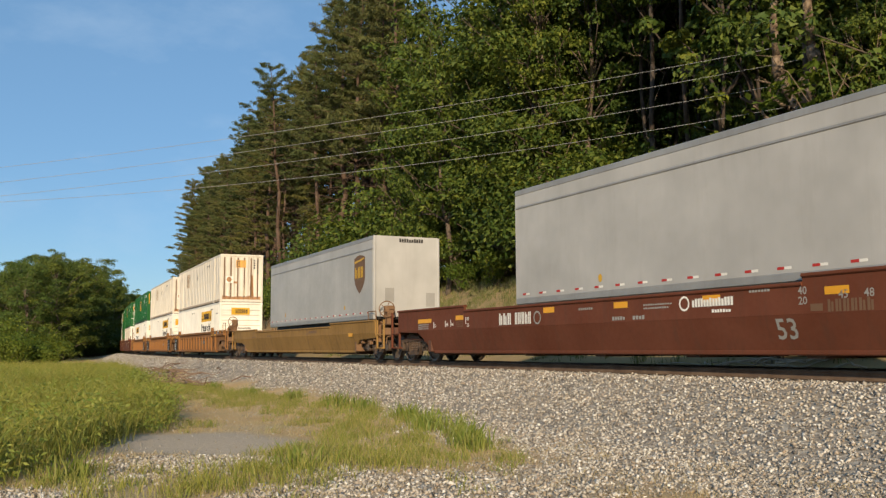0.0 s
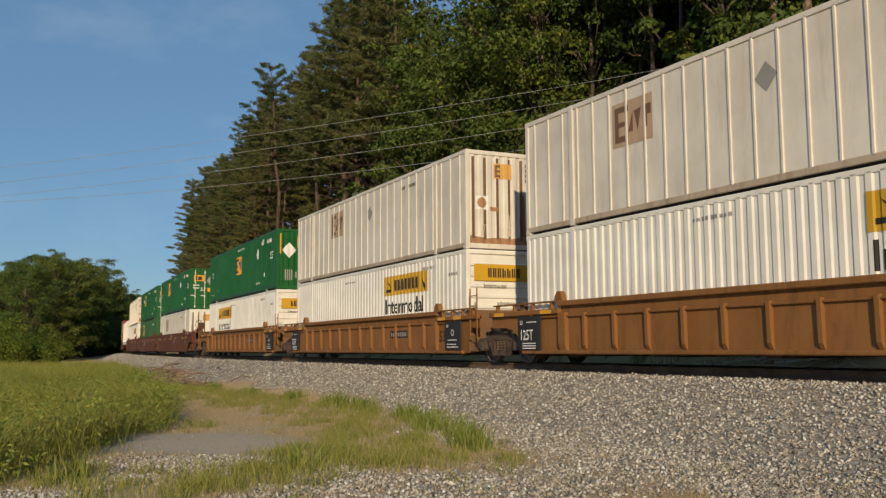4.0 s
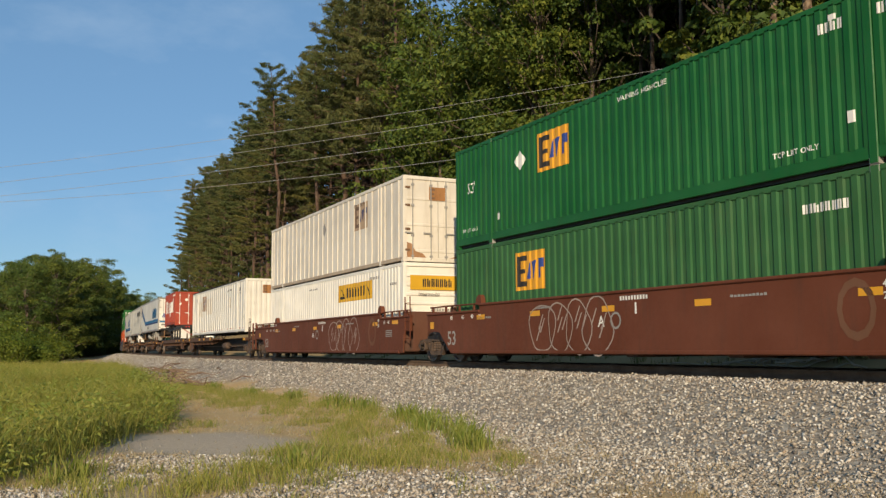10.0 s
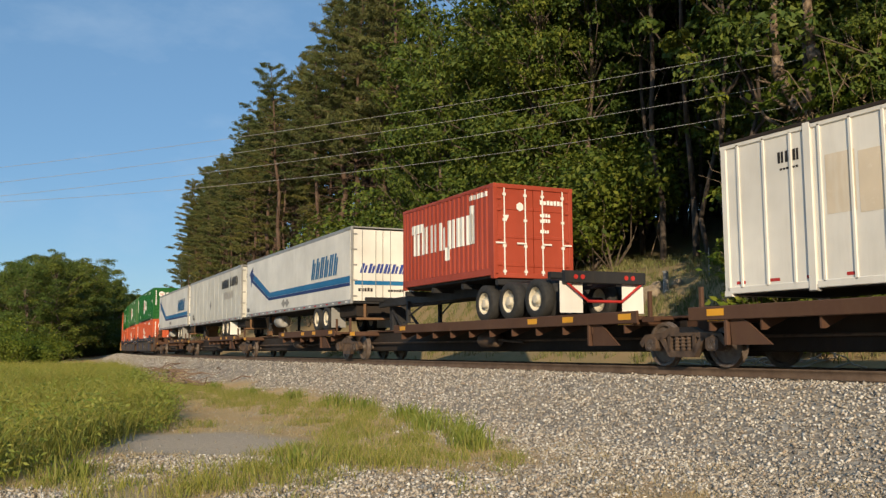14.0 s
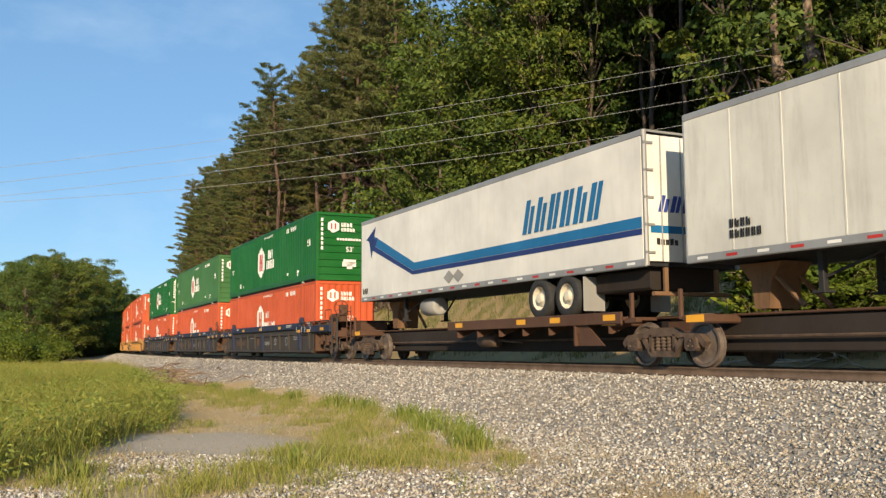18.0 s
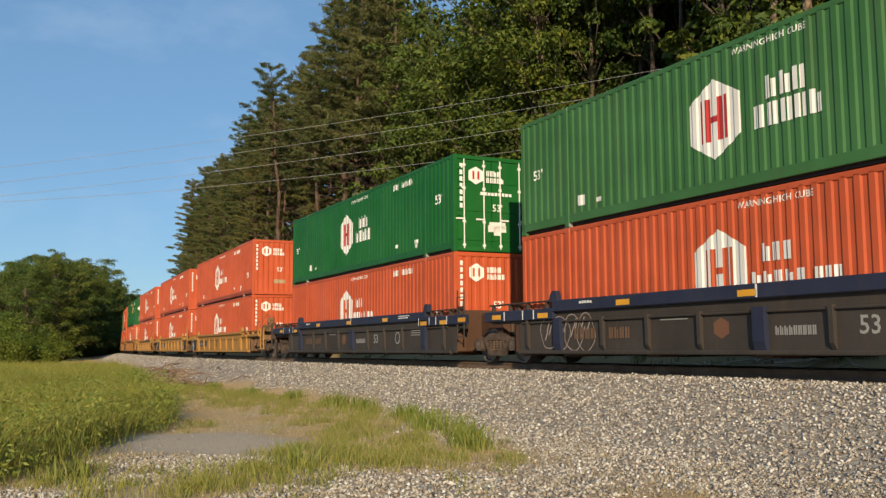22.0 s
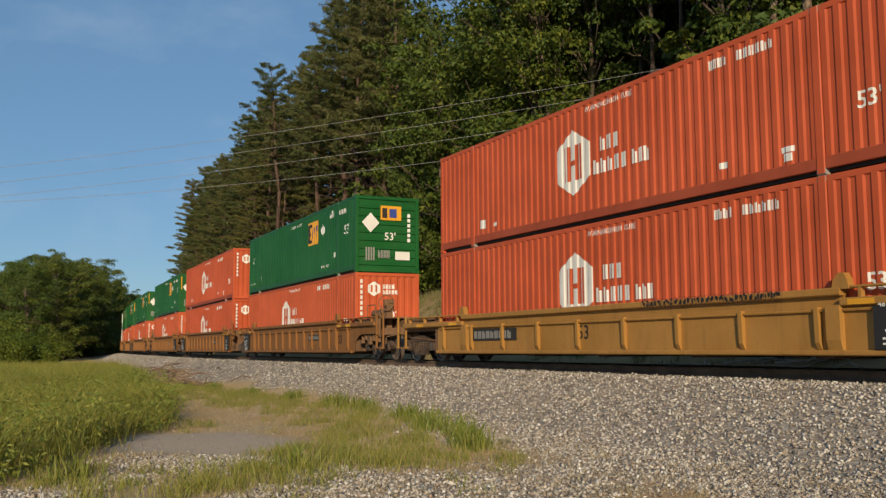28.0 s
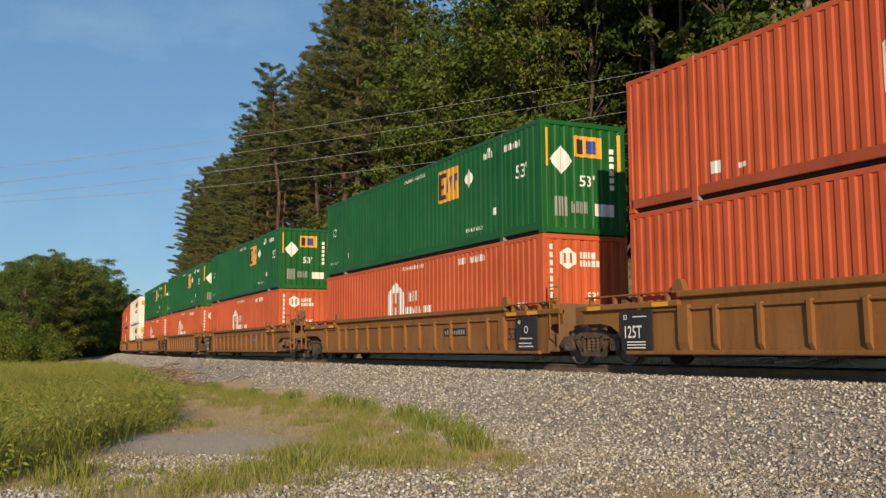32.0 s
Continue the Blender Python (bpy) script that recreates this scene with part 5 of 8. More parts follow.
        if right == "joint":
            car_text(car, "stencil", blocks(spots[1] - 0.3, 0.62, 0.6, 0.035, 9, rng) + blocks(spots[1] - 0.35, 0.5, 0.6, 0.035, 8, rng) + blocks(spots[1] - 0.35, 0.42, 0.7, 0.035, 9, rng) + hexagon_ring(spots[1], 0.85, 0.1), "mark_white", -1.492)
            car_text(car, "stencil", words("48", spots[1] - 0.4, 1.0, 0.13), "mark_white", -1.492)
        car_text(car, "size_mark", words("53", 6.48 if style == "tan" else -0.9, 0.6, 0.45), "mark_black", y)
        part("number_panel", Mesher().bar(-6.0, -3.6, -1.41, -1.392, 0.6, 0.92, 0.006) if style == "yellow" else Mesher().bar(2.75, 4.25, -1.41, -1.392, 0.75, 0.98, 0.006), M["mark_black"], car)
        car_text(car, "number_mark", blocks(-5.8, 0.66, 2.0, 0.2, 9, rng) if style == "yellow" else blocks(2.85, 0.79, 1.3, 0.14, 9, rng, 0, 0.35), "mark_grey", -1.411)
        for x in (6.6, -7.2, -9.4, 7.6):
            car_text(car, "reflector", [rect(x, top - drop - 0.115, 0.5, 0.09)], "mark_yellow", -1.5)
    return car


def swirl(car, cx, cz, size, rng, y, key="graffiti", n=3):
    """Sprayed outline lettering that cannot be read: overlapping rounded loops."""
    out = []
    for k in range(n):
        ox, w, h = cx + (k - (n - 1) / 2) * size * 0.62, size * (0.42 + 0.08 * rng.random()), size * 0.52
        for i in range(22):
            a, b = i * 0.2856, (i + 1) * 0.2856
            pts = [(ox + w * math.cos(t) * (1 + 0.12 * math.sin(3 * t + k)) * f, cz + h * math.sin(t) * (1 + 0.1 * math.cos(2 * t + k)) * f) for t, f in ((a, 1), (b, 1), (b, 0.94), (a, 0.94))]
            out.append(pts)
        for i in range(3):
            u, v = ox + rng.uniform(-0.6, 0.3) * w, cz + rng.uniform(-0.5, 0.3) * h
            out.append([(u, v), (u + 0.05, v), (u + 0.2 * size, v + 0.3 * size), (u + 0.2 * size - 0.04, v + 0.3 * size)])
    return car_text(car, "sprayed_scrawl", out, key, y)


def spine_car(hl_left, hl_right, left, right, rng, label, rest_x):
    """One unit of a spine car: a central beam with outriggers and two wheel decks."""
    car = tagged(new("spine_car"), label, "spine car", "articulated spine cars")
    k = M["spine_car"]
    # the deck's shade on the beam is put into its dark colour
    part("centre_beam", Mesher().bar(-hl_left + 0.6, hl_right - 0.6, -0.42, 0.42, 0.3, 1.0, 0.04), M["shade_grime"], car)
    part("beam_end", Mesher().bar(-hl_left, -hl_left + 0.6, -0.4, 0.4, 0.62, 1.0, 0.04), k, car)
    part("beam_end", Mesher().bar(hl_right - 0.6, hl_right, -0.4, 0.4, 0.62, 1.0, 0.04), k, car)
    part("beam_cap", Mesher().bar(-hl_left, hl_right, -0.5, 0.5, 1.0, 1.05, 0.015), k, car)
    for x in (-hl_left + 1.3, hl_right - 1.3):
        part("outrigger", Mesher().bar(x - 0.2, x + 0.2, -1.4, 1.4, 0.86, 1.03, 0.03, "y"), k, car)
    n0, n1 = rest_x
    deck = Mesher().bar(n0, n1, -1.42, -0.42, 0.98, 1.05, 0.015).bar(n0, n1, 0.42, 1.42, 0.98, 1.05, 0.015).bar(n0, n1, -1.46, -1.40, 0.9, 1.16, 0.015).bar(n0, n1, 1.40, 1.46, 0.9, 1.16, 0.015)
    part("wheel_deck", deck, k, car)
    m = int((n1 - n0) / 1.15)
    for sy in (-1, 1):
        fin = shared(("fin", sy), lambda: Mesher().prism([(sy * 1.40, 0.93), (sy * 1.40, 0.7), (sy * 1.3, 0.7), (sy * 0.7, 0.93)], -0.02, 0.02, "x").data("gusset", k))
        for i in range(m):
            o = part("gusset", fin, None, car)
            o.matrix_basis = pose(n0 + 0.5 + i * (n1 - n0 - 1.0) / max(1, m - 1), 0, 0)
    xb = n0 + 1.0 if n1 < 0 else n1 - 1.7
    for sy in (-1, 1):
        part("brace", Mesher().prism([(xb, 0.91), (xb + 0.34, 0.91), (xb + 0.98, 0.44), (xb + 0.04, 0.44)], sy * 1.38, sy * 1.33).bar(xb - 0.1, xb - 0.02, min(sy * 1.2, sy * 1.44), max(sy * 1.2, sy * 1.44), 0.44, 1.0, 0.01, "z"), k, car)
    for x in (n0 + 0.5, n1 - 0.62, n1 - 2.75, n1 - 4.3):
        if n0 < x < n1:
            car_text(car, "reflector", [rect(x, 0.98, 0.44, 0.13)], "mark_yellow", -1.46)
    for x in (-hl_left + 1.2, hl_right - 1.5):
        car_text(car, "reflector", [rect(x - 0.15, 0.88, 0.5, 0.14)], "mark_yellow", -1.401)
    for sx, kind, x1 in ((-1, left, hl_left), (1, right, hl_right)):
        if kind == "end":
            bogie(car, sx * (x1 - 1.5))
            part("end_platform", Mesher().bar(min(sx * x1, sx * (x1 - 0.35)), max(sx * x1, sx * (x1 - 0.35)), -1.3, 1.3, 0.85, 1.08, 0.03, "y"), k, car)
            c = part("coupler", shared("coupler", None), None, car)
            c.matrix_basis = pose(sx * (x1 - 0.1), 0, 0, 0, 0, 0 if sx > 0 else 180)
            l = part("ladder", shared(("spine", "ladder"), lambda: ladder_mesh("spine_car")), None, car)
            l.matrix_basis = pose(sx * (x1 - 0.3), -1.36, 0.25)
        elif sx < 0:
            bogie(car, -x1)
        part("joint", Mesher().tube((sx * x1, 0, 0.7), (sx * x1, 0, 1.1), 0.28, 14), M["truck_steel"], car)
        part("stand", Mesher().bar(sx * (x1 - 0.75), sx * (x1 - 0.75) + 0.1, -1.34, -1.26, 0.95, 1.55, 0.02, "z").bar(sx * (x1 - 0.9), sx * (x1 - 0.9) + 0.4, -1.36, -1.2, 0.92, 1.02, 0.02, "y"), k, car)
    part("air_tank", Mesher().turned([(-0.5, 0.02), (-0.47, 0.16), (-0.4, 0.2), (0.4, 0.2), (0.47, 0.16), (0.5, 0.02)], (1.2, -0.85, 0.62), "x", 16), M["truck_steel"], car, smooth=True)
    part("pipe", Mesher().tube((-hl_left + 1, -0.55, 0.6), (hl_right - 1, -0.55, 0.6), 0.03, 6).tube((1.7, -0.85, 0.62), (2.6, -0.6, 0.55), 0.035, 6), M["truck_steel"], car)
    return car


# ---- road trailers ----
TYRE = Mesher().turned([(-0.14, 0.30), (-0.15, 0.36), (-0.14, 0.47), (-0.11, 0.505), (0.11, 0.505), (0.14, 0.47), (0.15, 0.36), (0.14, 0.30)], (0, 0, 0), "y", 28).data("tyre", M["rubber"], True)
RIM = Mesher().turned([(-0.12, 0.29), (-0.13, 0.30), (-0.12, 0.31), (0.12, 0.31), (0.12, 0.28), (0.02, 0.2), (-0.03, 0.19), (-0.05, 0.13), (-0.15, 0.11), (-0.16, 0.02), (0.02, 0.02), (0.03, 0.16), (-0.02, 0.27)], (0, 0, 0), "y", 20).data("rim", M["cream_rim"])


def road_wheel(parent, x, y, r_z):
    w = part("wheel", TYRE, None, parent)
    w.matrix_basis = pose(x, y, r_z, 0, 0, 0 if y < 0 else 180)
    part("rim", RIM, None, w)


def trailer(label, length, z0, z1, floor_z, skin_key, wheels=True, boxed_back=False, roof_key=None, panels=0, tank=True, back=0.0):
    """A van trailer, its origin on the rails under its middle; floor_z: where its wheels stand. Its doors face +x."""
    ob = tagged(new("semi_trailer"), label, "semi-trailer", "trailers on the train")
    hl, w = length / 2, 1.295
    skin = M[skin_key]
    low = z0 + 0.16
    part("side_panel", Mesher().bar(-hl + 0.03, hl - 0.06, -w, -w + 0.05, low, z1 - 0.12, 0.006), skin, ob)
    part("side_panel", Mesher().bar(-hl + 0.03, hl - 0.06, w - 0.05, w, low, z1 - 0.12, 0.006), skin, ob)
    part("roof", Mesher().bar(-hl + 0.02, hl - 0.02, -w + 0.02, w - 0.02, z1 - 0.05, z1, 0.02), M[roof_key or skin_key], ob)
    for sy in (-1, 1):
        part("top_rail", Mesher().bar(-hl, hl, min(sy * (w - 0.06), sy * (w + 0.012)), max(sy * (w - 0.06), sy * (w + 0.012)), z1 - 0.16, z1 - 0.01, 0.02), M["alloy"], ob)
        part("bottom_rail", Mesher().bar(-hl, hl, min(sy * (w - 0.06), sy * (w + 0.012)), max(sy * (w - 0.06), sy * (w + 0.012)), z0, z0 + 0.17, 0.02), M["alloy"], ob)
        for sx in (-1, 1):
            part("corner_post", Mesher().bar(sx * hl - 0.05, sx * hl + 0.05, sy * (w - 0.05) - 0.05, sy * (w - 0.05) + 0.05, z0 + 0.02, z1 - 0.02, 0.03, "z"), skin if boxed_back else M["alloy"], ob)
    if boxed_back:
        for sy in (-1, 1):
            part("trim_strip", Mesher().bar(-hl + 0.05, hl - 0.06, min(sy * (w - 0.02), sy * (w + 0.02)), max(sy * (w - 0.02), sy * (w + 0.02)), z1 - 0.50, z1 - 0.44, 0.012), M["alloy"], ob)
    part("floor_panel", Mesher().box(-hl + 0.05, hl - 0.05, -w + 0.08, w - 0.08, z0 + 0.02, z0 + 0.12), M["black"], ob)
    part("front_panel", Mesher().box(-hl, -hl + 0.06, -w + 0.05, w - 0.05, z0 + 0.1, z1 - 0.05), skin, ob)
    if boxed_back:
        part("front_panel", Mesher().box(hl - 0.03, hl + 0.012, -w + 0.06, w - 0.06, z0 + 0.1, z1 - 0.05), skin, ob)
    else:
        for sy in (-1, 1):
            leaf = part("door", Mesher().bar(hl - 0.02, hl + 0.02, min(sy * 0.012, sy * (w - 0.1)), max(sy * 0.012, sy * (w - 0.1)), z0 + 0.12, z1 - 0.12, 0.01, "z"), skin, ob)
            for y in (0.3, 0.85):
                part("lock_rod", Mesher().tube((hl + 0.035, sy * y, z0 + 0.12), (hl + 0.035, sy * y, z1 - 0.14), 0.016, 6), M["mark_grey"], leaf)
            for z in np.linspace(z0 + 0.3, z1 - 0.3, 5):
                part("hinge", Mesher().bar(hl + 0.01, hl + 0.05, sy * (w - 0.12) - 0.12, sy * (w - 0.12) + 0.12, z - 0.03, z + 0.03, 0.01, "y"), M["alloy"], leaf)
    for i in range(panels):
        x = -hl + (i + 1) * length / (panels + 1)
        part("seam", Mesher().bar(x - 0.02, x + 0.02, -w - 0.008, -w + 0.004, z0 + 0.17, z1 - 0.16, 0.003, "z"), skin, ob)
    n = int(length / 0.75)
    for i in range(n):
        x = -hl + 0.3 + i * (length - 0.9) / (n - 1)
        if boxed_back:
            decal("reflector", [rect(x, z0 + 0.23, 0.16, 0.05)], M["mark_red"], ob, lambda u, k, z: (u, -w + k, z))
            decal("reflector", [rect(x + 0.16, z0 + 0.23, 0.16, 0.05)], M["mark_white"], ob, lambda u, k, z: (u, -w + k, z))
        else:
            decal("reflector", [rect(x, z0 + 0.06, 0.28, 0.055)], M["mark_red" if i % 2 else "mark_white"], ob, lambda u, k, z: (u, -w - 0.012 + k, z))
    if not wheels:
        # solid black box added for the dark, shaded gap above the car's side
        part("underframe", Mesher().bar(-hl + 0.6, hl - 0.6, -1.12, 1.12, floor_z + 0.02, z0 + 0.03, 0.04), M["black"], ob)
    if wheels:
        zr = floor_z + 0.5
        for x in (hl - 4.2 - back, hl - 2.98 - back):
            for y in (-1.13, -0.8, 0.8, 1.13):
                road_wheel(ob, x, y, zr)
            part("axle", Mesher().tube((x, -1.1, zr), (x, 1.1, zr), 0.07, 8), M["black"], ob)
        part("slider_frame", Mesher().bar(hl - 5.0, hl - 2.0, -0.62, -0.5, zr + 0.05, z0 + 0.05, 0.02).bar(hl - 5.0, hl - 2.0, 0.5, 0.62, zr + 0.05, z0 + 0.05, 0.02), M["black"], ob)
        for sy in (-1, 1):
            part("landing_leg", Mesher().bar(-hl + 2.7, -hl + 2.82, sy * 0.75 - 0.06, sy * 0.75 + 0.06, floor_z + 0.22, z0 + 0.02, 0.01, "z").bar(-hl + 2.62, -hl + 2.9, sy * 0.75 - 0.14, sy * 0.75 + 0.14, floor_z + 0.2, floor_z + 0.24, 0.01, "z").tube((-hl + 2.76, sy * 0.75, floor_z + 0.45), (-hl + 4.0, sy * 0.5, z0 + 0.02), 0.03, 6), M["black"], ob)
            part("mud_flap", Mesher().bar(hl - 2.3 - back, hl - 2.28 - back, sy * 0.97 - 0.3, sy * 0.97 + 0.3, floor_z + 0.12, z0 - 0.05, 0.004, "z"), M["mark_grey" if skin_key != "dull_white" else "mark_white"], ob)
        part("bumper", Mesher().bar(hl - 0.12, hl - 0.02, -1.05, 1.05, floor_z + 0.36, floor_z + 0.45, 0.015, "y").bar(hl - 0.12, hl - 0.04, -0.75, -0.65, floor_z + 0.4, z0, 0.01, "z").bar(hl - 0.12, hl - 0.04, 0.65, 0.75, floor_z + 0.4, z0, 0.01, "z"), M["end_rust"], ob)
        # dark block added to fill the shaded space under the trailer's tail
        part("rear_frame", Mesher().bar(hl - 2.2, hl - 0.3, -0.95, 0.95, floor_z + 0.5, z0 + 0.02, 0.05), M["shade_grime"], ob)
        if tank:
            part("fuel_tank", Mesher().turned([(-0.5, 0.02), (-0.49, 0.24), (-0.45, 0.28), (0.45, 0.28), (0.49, 0.24), (0.5, 0.02)], (-hl + 4.9, -0.75, z0 - 0.36), "x", 18), M["mark_grey"], ob, smooth=True)
        part("hitch_stand", Mesher().prism([(-hl + 0.45, z0 - 0.02), (-hl + 1.55, z0 - 0.02), (-hl + 1.28, z0 - 0.36), (-hl + 1.2, floor_z), (-hl + 0.85, floor_z), (-hl + 0.76, z0 - 0.36)], -0.4, 0.4).tube((-hl + 1.1, -0.3, z0 - 0.1), (-hl + 2.0, -0.35, floor_z + 0.02), 0.05, 6).tube((-hl + 1.1, 0.3, z0 - 0.1), (-hl + 2.0, 0.35, floor_z + 0.02), 0.05, 6), M["end_rust"], ob)
    return ob


# ---- the train, from its front: where each load's two ends stand at 16 s ----
TRAIN = []   # (object, place along the track at 16 s, height)


def ride(ob, s, z=0.0):
    TRAIN.append((ob, s, z))
    return ob


def load_container(kind, right, z, rng, end="upright", logo=0.0, diamond=None, wide=True):
    s = right - 8.077
    if kind == "bright_green" or kind == "faded_green":
        ob = container("container", kind, "bright green corrugated steel container with a white hexagon emblem" if kind == "bright_green" else "faded green corrugated steel container with a white hexagon emblem", end=end)
        hexagon_marks(ob, rng, True, end, False)
    elif kind in ("orange", "pale_orange"):
        ob = container("container", kind, "orange corrugated steel container with a white hexagon emblem", end=end)
        hexagon_marks(ob, rng, False, end, True)
    elif kind in ("leaf_green", "old_green"):
        ob = container("container", kind, "green corrugated steel container with a yellow square emblem" if kind == "leaf_green" else "dull green corrugated container with a yellow square emblem", end=end)
        square_marks(ob, rng, end, logo, diamond, plain=kind == "old_green")
    elif kind in ("white", "bright_white"):
        ob = container("container", kind, "grimy cream-white container with upright posts and a faded emblem" if kind == "white" else "white container with upright posts and a faded emblem", ribbed=False, end=end)
        square_marks(ob, rng, end, logo, diamond, ribbed=False, pale=True, stripes=end == "upright")
    else:
        ob = container("container", "clean_white", "white corrugated container with a yellow name panel", end="level" if end == "upright" else end)
        name_panel_marks(ob, rng, "level", logo, diamond, wide)
    return ride(ob, s, z)


LOW, HIGH = 0.33, 3.24
rng = random.Random(5)
three = ("end", "joint"), ("joint", "joint"), ("joint", "end")

CARS = (
    # style, where each unit's load ends at the front, and its loads (lower, upper)
    ("tan", (152.8, 133.4, 113.85), (
        (("panelled", "upright", 3.7, True, False), ("white", "upright", -3.8, 0.0)),
        (("panelled", "upright", 3.7, True), ("white", "upright", -3.0, 0.5)),
        (("panelled", "upright", -3.45, True), ("leaf_green", "upright", 0.0, 4.3)))),
    ("maroon", (90.1, 70.9, 50.95), (
        (("bright_white", "upright", -3.8, None), ("leaf_green", "doors", -3.0, 3.4)),
        (("old_green", "upright", -4.1, -0.27), ("leaf_green", "doors", -2.97, -4.49)),
        (("panelled", "upright", 3.5, False), ("white", "doors", 4.1, -0.13)))),
    ("blue", (-62.45, -82.05, -102.0), (
        (("orange", "upright"), ("bright_green", "level")),
        (("orange", "upright"), ("faded_green", "level")),
        (("orange", "upright"), ("bright_green", "doors")))),
    ("yellow", (-125.6, -145.1, -165.35), (
        (("orange", "upright"), ("orange", "upright")),
        (("orange", "upright"), ("orange", "upright")),
        (("orange", "upright"), ("orange", "upright")))),
    ("tan", (-188.7, -208.8, -228.35), (
        (("pale_orange", "upright"), ("leaf_green", "level", 2.85, 4.2)),
        (("orange", "upright"), ("orange", "upright")),
        (("pale_orange", "upright"), ("leaf_green", "upright", 2.85, 4.2)))),
    ("tan", (-251.5, -271.1, -290.6), (
        (("pale_orange", "upright"), ("leaf_green", "upright", 2.85, 4.2)),
        (("pale_orange", "upright"), ("leaf_green", "upright", 2.85, 4.2)),
        (("pale_orange", "upright"), ("leaf_green", "upright", 2.85, 4.2)))),
    ("tan", (-313.5, -333.0, -352.5), (
        (("panelled", "upright", 3.7, True), ("panelled", "upright", 3.7, True)),
        (("orange", "upright"), ("orange", "upright")),
        (("orange", "upright"), ("orange", "upright")))),
)
CAR_LABELS = {
    "tan": "weathered tan steel well car unit with ribbed sides", "yellow": "yellow-ochre steel well car unit with panelled sides",
    "maroon": "maroon steel well car unit with smooth sprayed sides", "blue": "sooty well car unit with a navy blue top chord",
}
for style, fronts, loads in CARS:
    for i, (front, pair) in enumerate(zip(fronts, loads)):
        right, left = three[i][0], three[i][1]
        car = well_car(style, left, right, 8.077, rng, CAR_LABELS[style], "three-unit " + style + " well cars", i == 0)
        ride(car, front - 8.077)
        if style == "maroon":
            if i:
                swirl(car, (0, -2.2, 2.75)[i], 0.88, 1.2, rng, -1.45, n=4)
        elif style == "yellow" and i == 2:
            swirl(car, 3.4, 1.27, 0.2, rng, -1.503, "mark_black", 30)
        elif style == "blue" and i == 1:
            swirl(car, -6.0, 0.75, 0.8, rng, -1.397, n=4)
        for z, spec in ((LOW, pair[0]), (HIGH, pair[1])):
            load_container(spec[0], front, z, rng, spec[1], *spec[2:])

# the two single well cars with road trailers in front
long_car = well_car("long", "end", "end", 8.25, rng, "dark maroon single well car with a long smooth side", "single well cars")
ride(long_car, 191.4)
van = trailer("silver-grey van trailer standing in a well car", 16.15, 1.5, 4.47, 0.33, "grey_white", wheels=False, boxed_back=True)
ride(van, 196.1)
low_car = well_car("olive", "end", "end", 8.25, rng, "ochre-brown single well car with low smooth sides", "single well cars")
ride(low_car, 168.25)
van2 = trailer("silver-grey van trailer with a brown shield emblem", 13.5, 1.43, 4.42, 0.33, "grey_white", wheels=False, boxed_back=True)
ride(van2, 171.45)
for v, xs in ((van, (-4.5, 3.4)), (van2, (-4.2, 3.8))):
    for x in xs:
        decal("small_badge", [hexagon(x, 1.95, 0.13, 0.2)], M["mark_gold"], v, lambda u, k, z: (u, -1.299 + k, z))
shield = [[(4.85, 3.72), (5.12, 3.79), (5.4, 3.82), (5.68, 3.79), (5.95, 3.72), (5.95, 2.95), (5.86, 2.76), (5.68, 2.58), (5.4, 2.4), (5.12, 2.58), (4.94, 2.76), (4.85, 2.95)]]
decal("shield_emblem", shield, M["mark_brown"], van2, lambda u, k, z: (u, -1.299 + k, z))
decal("shield_mark", blocks(4.95, 2.98, 0.9, 0.4, 3, rng) + [[(4.9, 3.52), (5.9, 3.64), (5.9, 3.7), (4.9, 3.6)]], M["mark_gold"], van2, lambda u, k, z: (u, -1.303 + k, z))
decal("number_mark", blocks(-0.3, 4.2, 0.95, 0.14, 10, rng), M["mark_black"], van2, lambda u, k, z: (6.762 - k, u, z))
for panel in (rect(-0.85, 2.05, 0.35, 0.5), rect(0.75, 1.9, 0.35, 0.5)):
    decal("notice_panel", [panel], M["mark_grey"], van2, lambda u, k, z: (6.762 - k, u, z))

# ---- articulated spine cars with a container and road trailers ----
edges = (31.3, 12.0, -6.9, -23.4, -40.8, -58.6)
for i in range(5):
    mid = (edges[i] + edges[i + 1]) / 2
    half = (edges[i] - edges[i + 1]) / 2
    car = spine_car(half, half, "end" if i == 4 else "joint", "end" if i == 0 else "joint", rng, "rust-brown steel spine car unit with outriggers", ((-half + 0.6, -0.4), (-4.2, half - 0.95), (-0.2, half - 0.6), (-0.4, half - 0.5), (-0.2, half - 0.9))[i])
    ride(car, mid)
white_box = container("container", "trailer_white", "white container with upright posts and a dark emblem patch", ribbed=False, end="upright", height=2.88)
square_marks(white_box, rng, "upright", -3.86, None, ribbed=False, pale=True, stripes=False, patch="mark_rust")
side_mark(white_box, "size_mark", words("53", 7.45, 0.65, 0.36), "mark_black", False)
side_mark(white_box, "patch", [rect(3.75, 1.45, 0.5, 0.62)], "stain_mark", False)
side_mark(white_box, "stain", [rect(-5.72, 1.25, 0.58, 1.0)], "stain_mark", False)
side_mark(white_box, "stain", [rect(-5.08, 1.2, 0.58, 1.0)], "stain_mark", False)
for x in (-3.14, -2.5, -1.88):
    side_mark(white_box, "stain", [rect(x, 1.28, 0.56, 1.0)], "stain_mark", False)
side_mark(white_box, "maker_mark", blocks(-6.72, 2.28, 0.5, 0.2, 3, rng, 0, 0.3) + blocks(-6.68, 2.15, 0.42, 0.04, 6, rng), "mark_black", False)
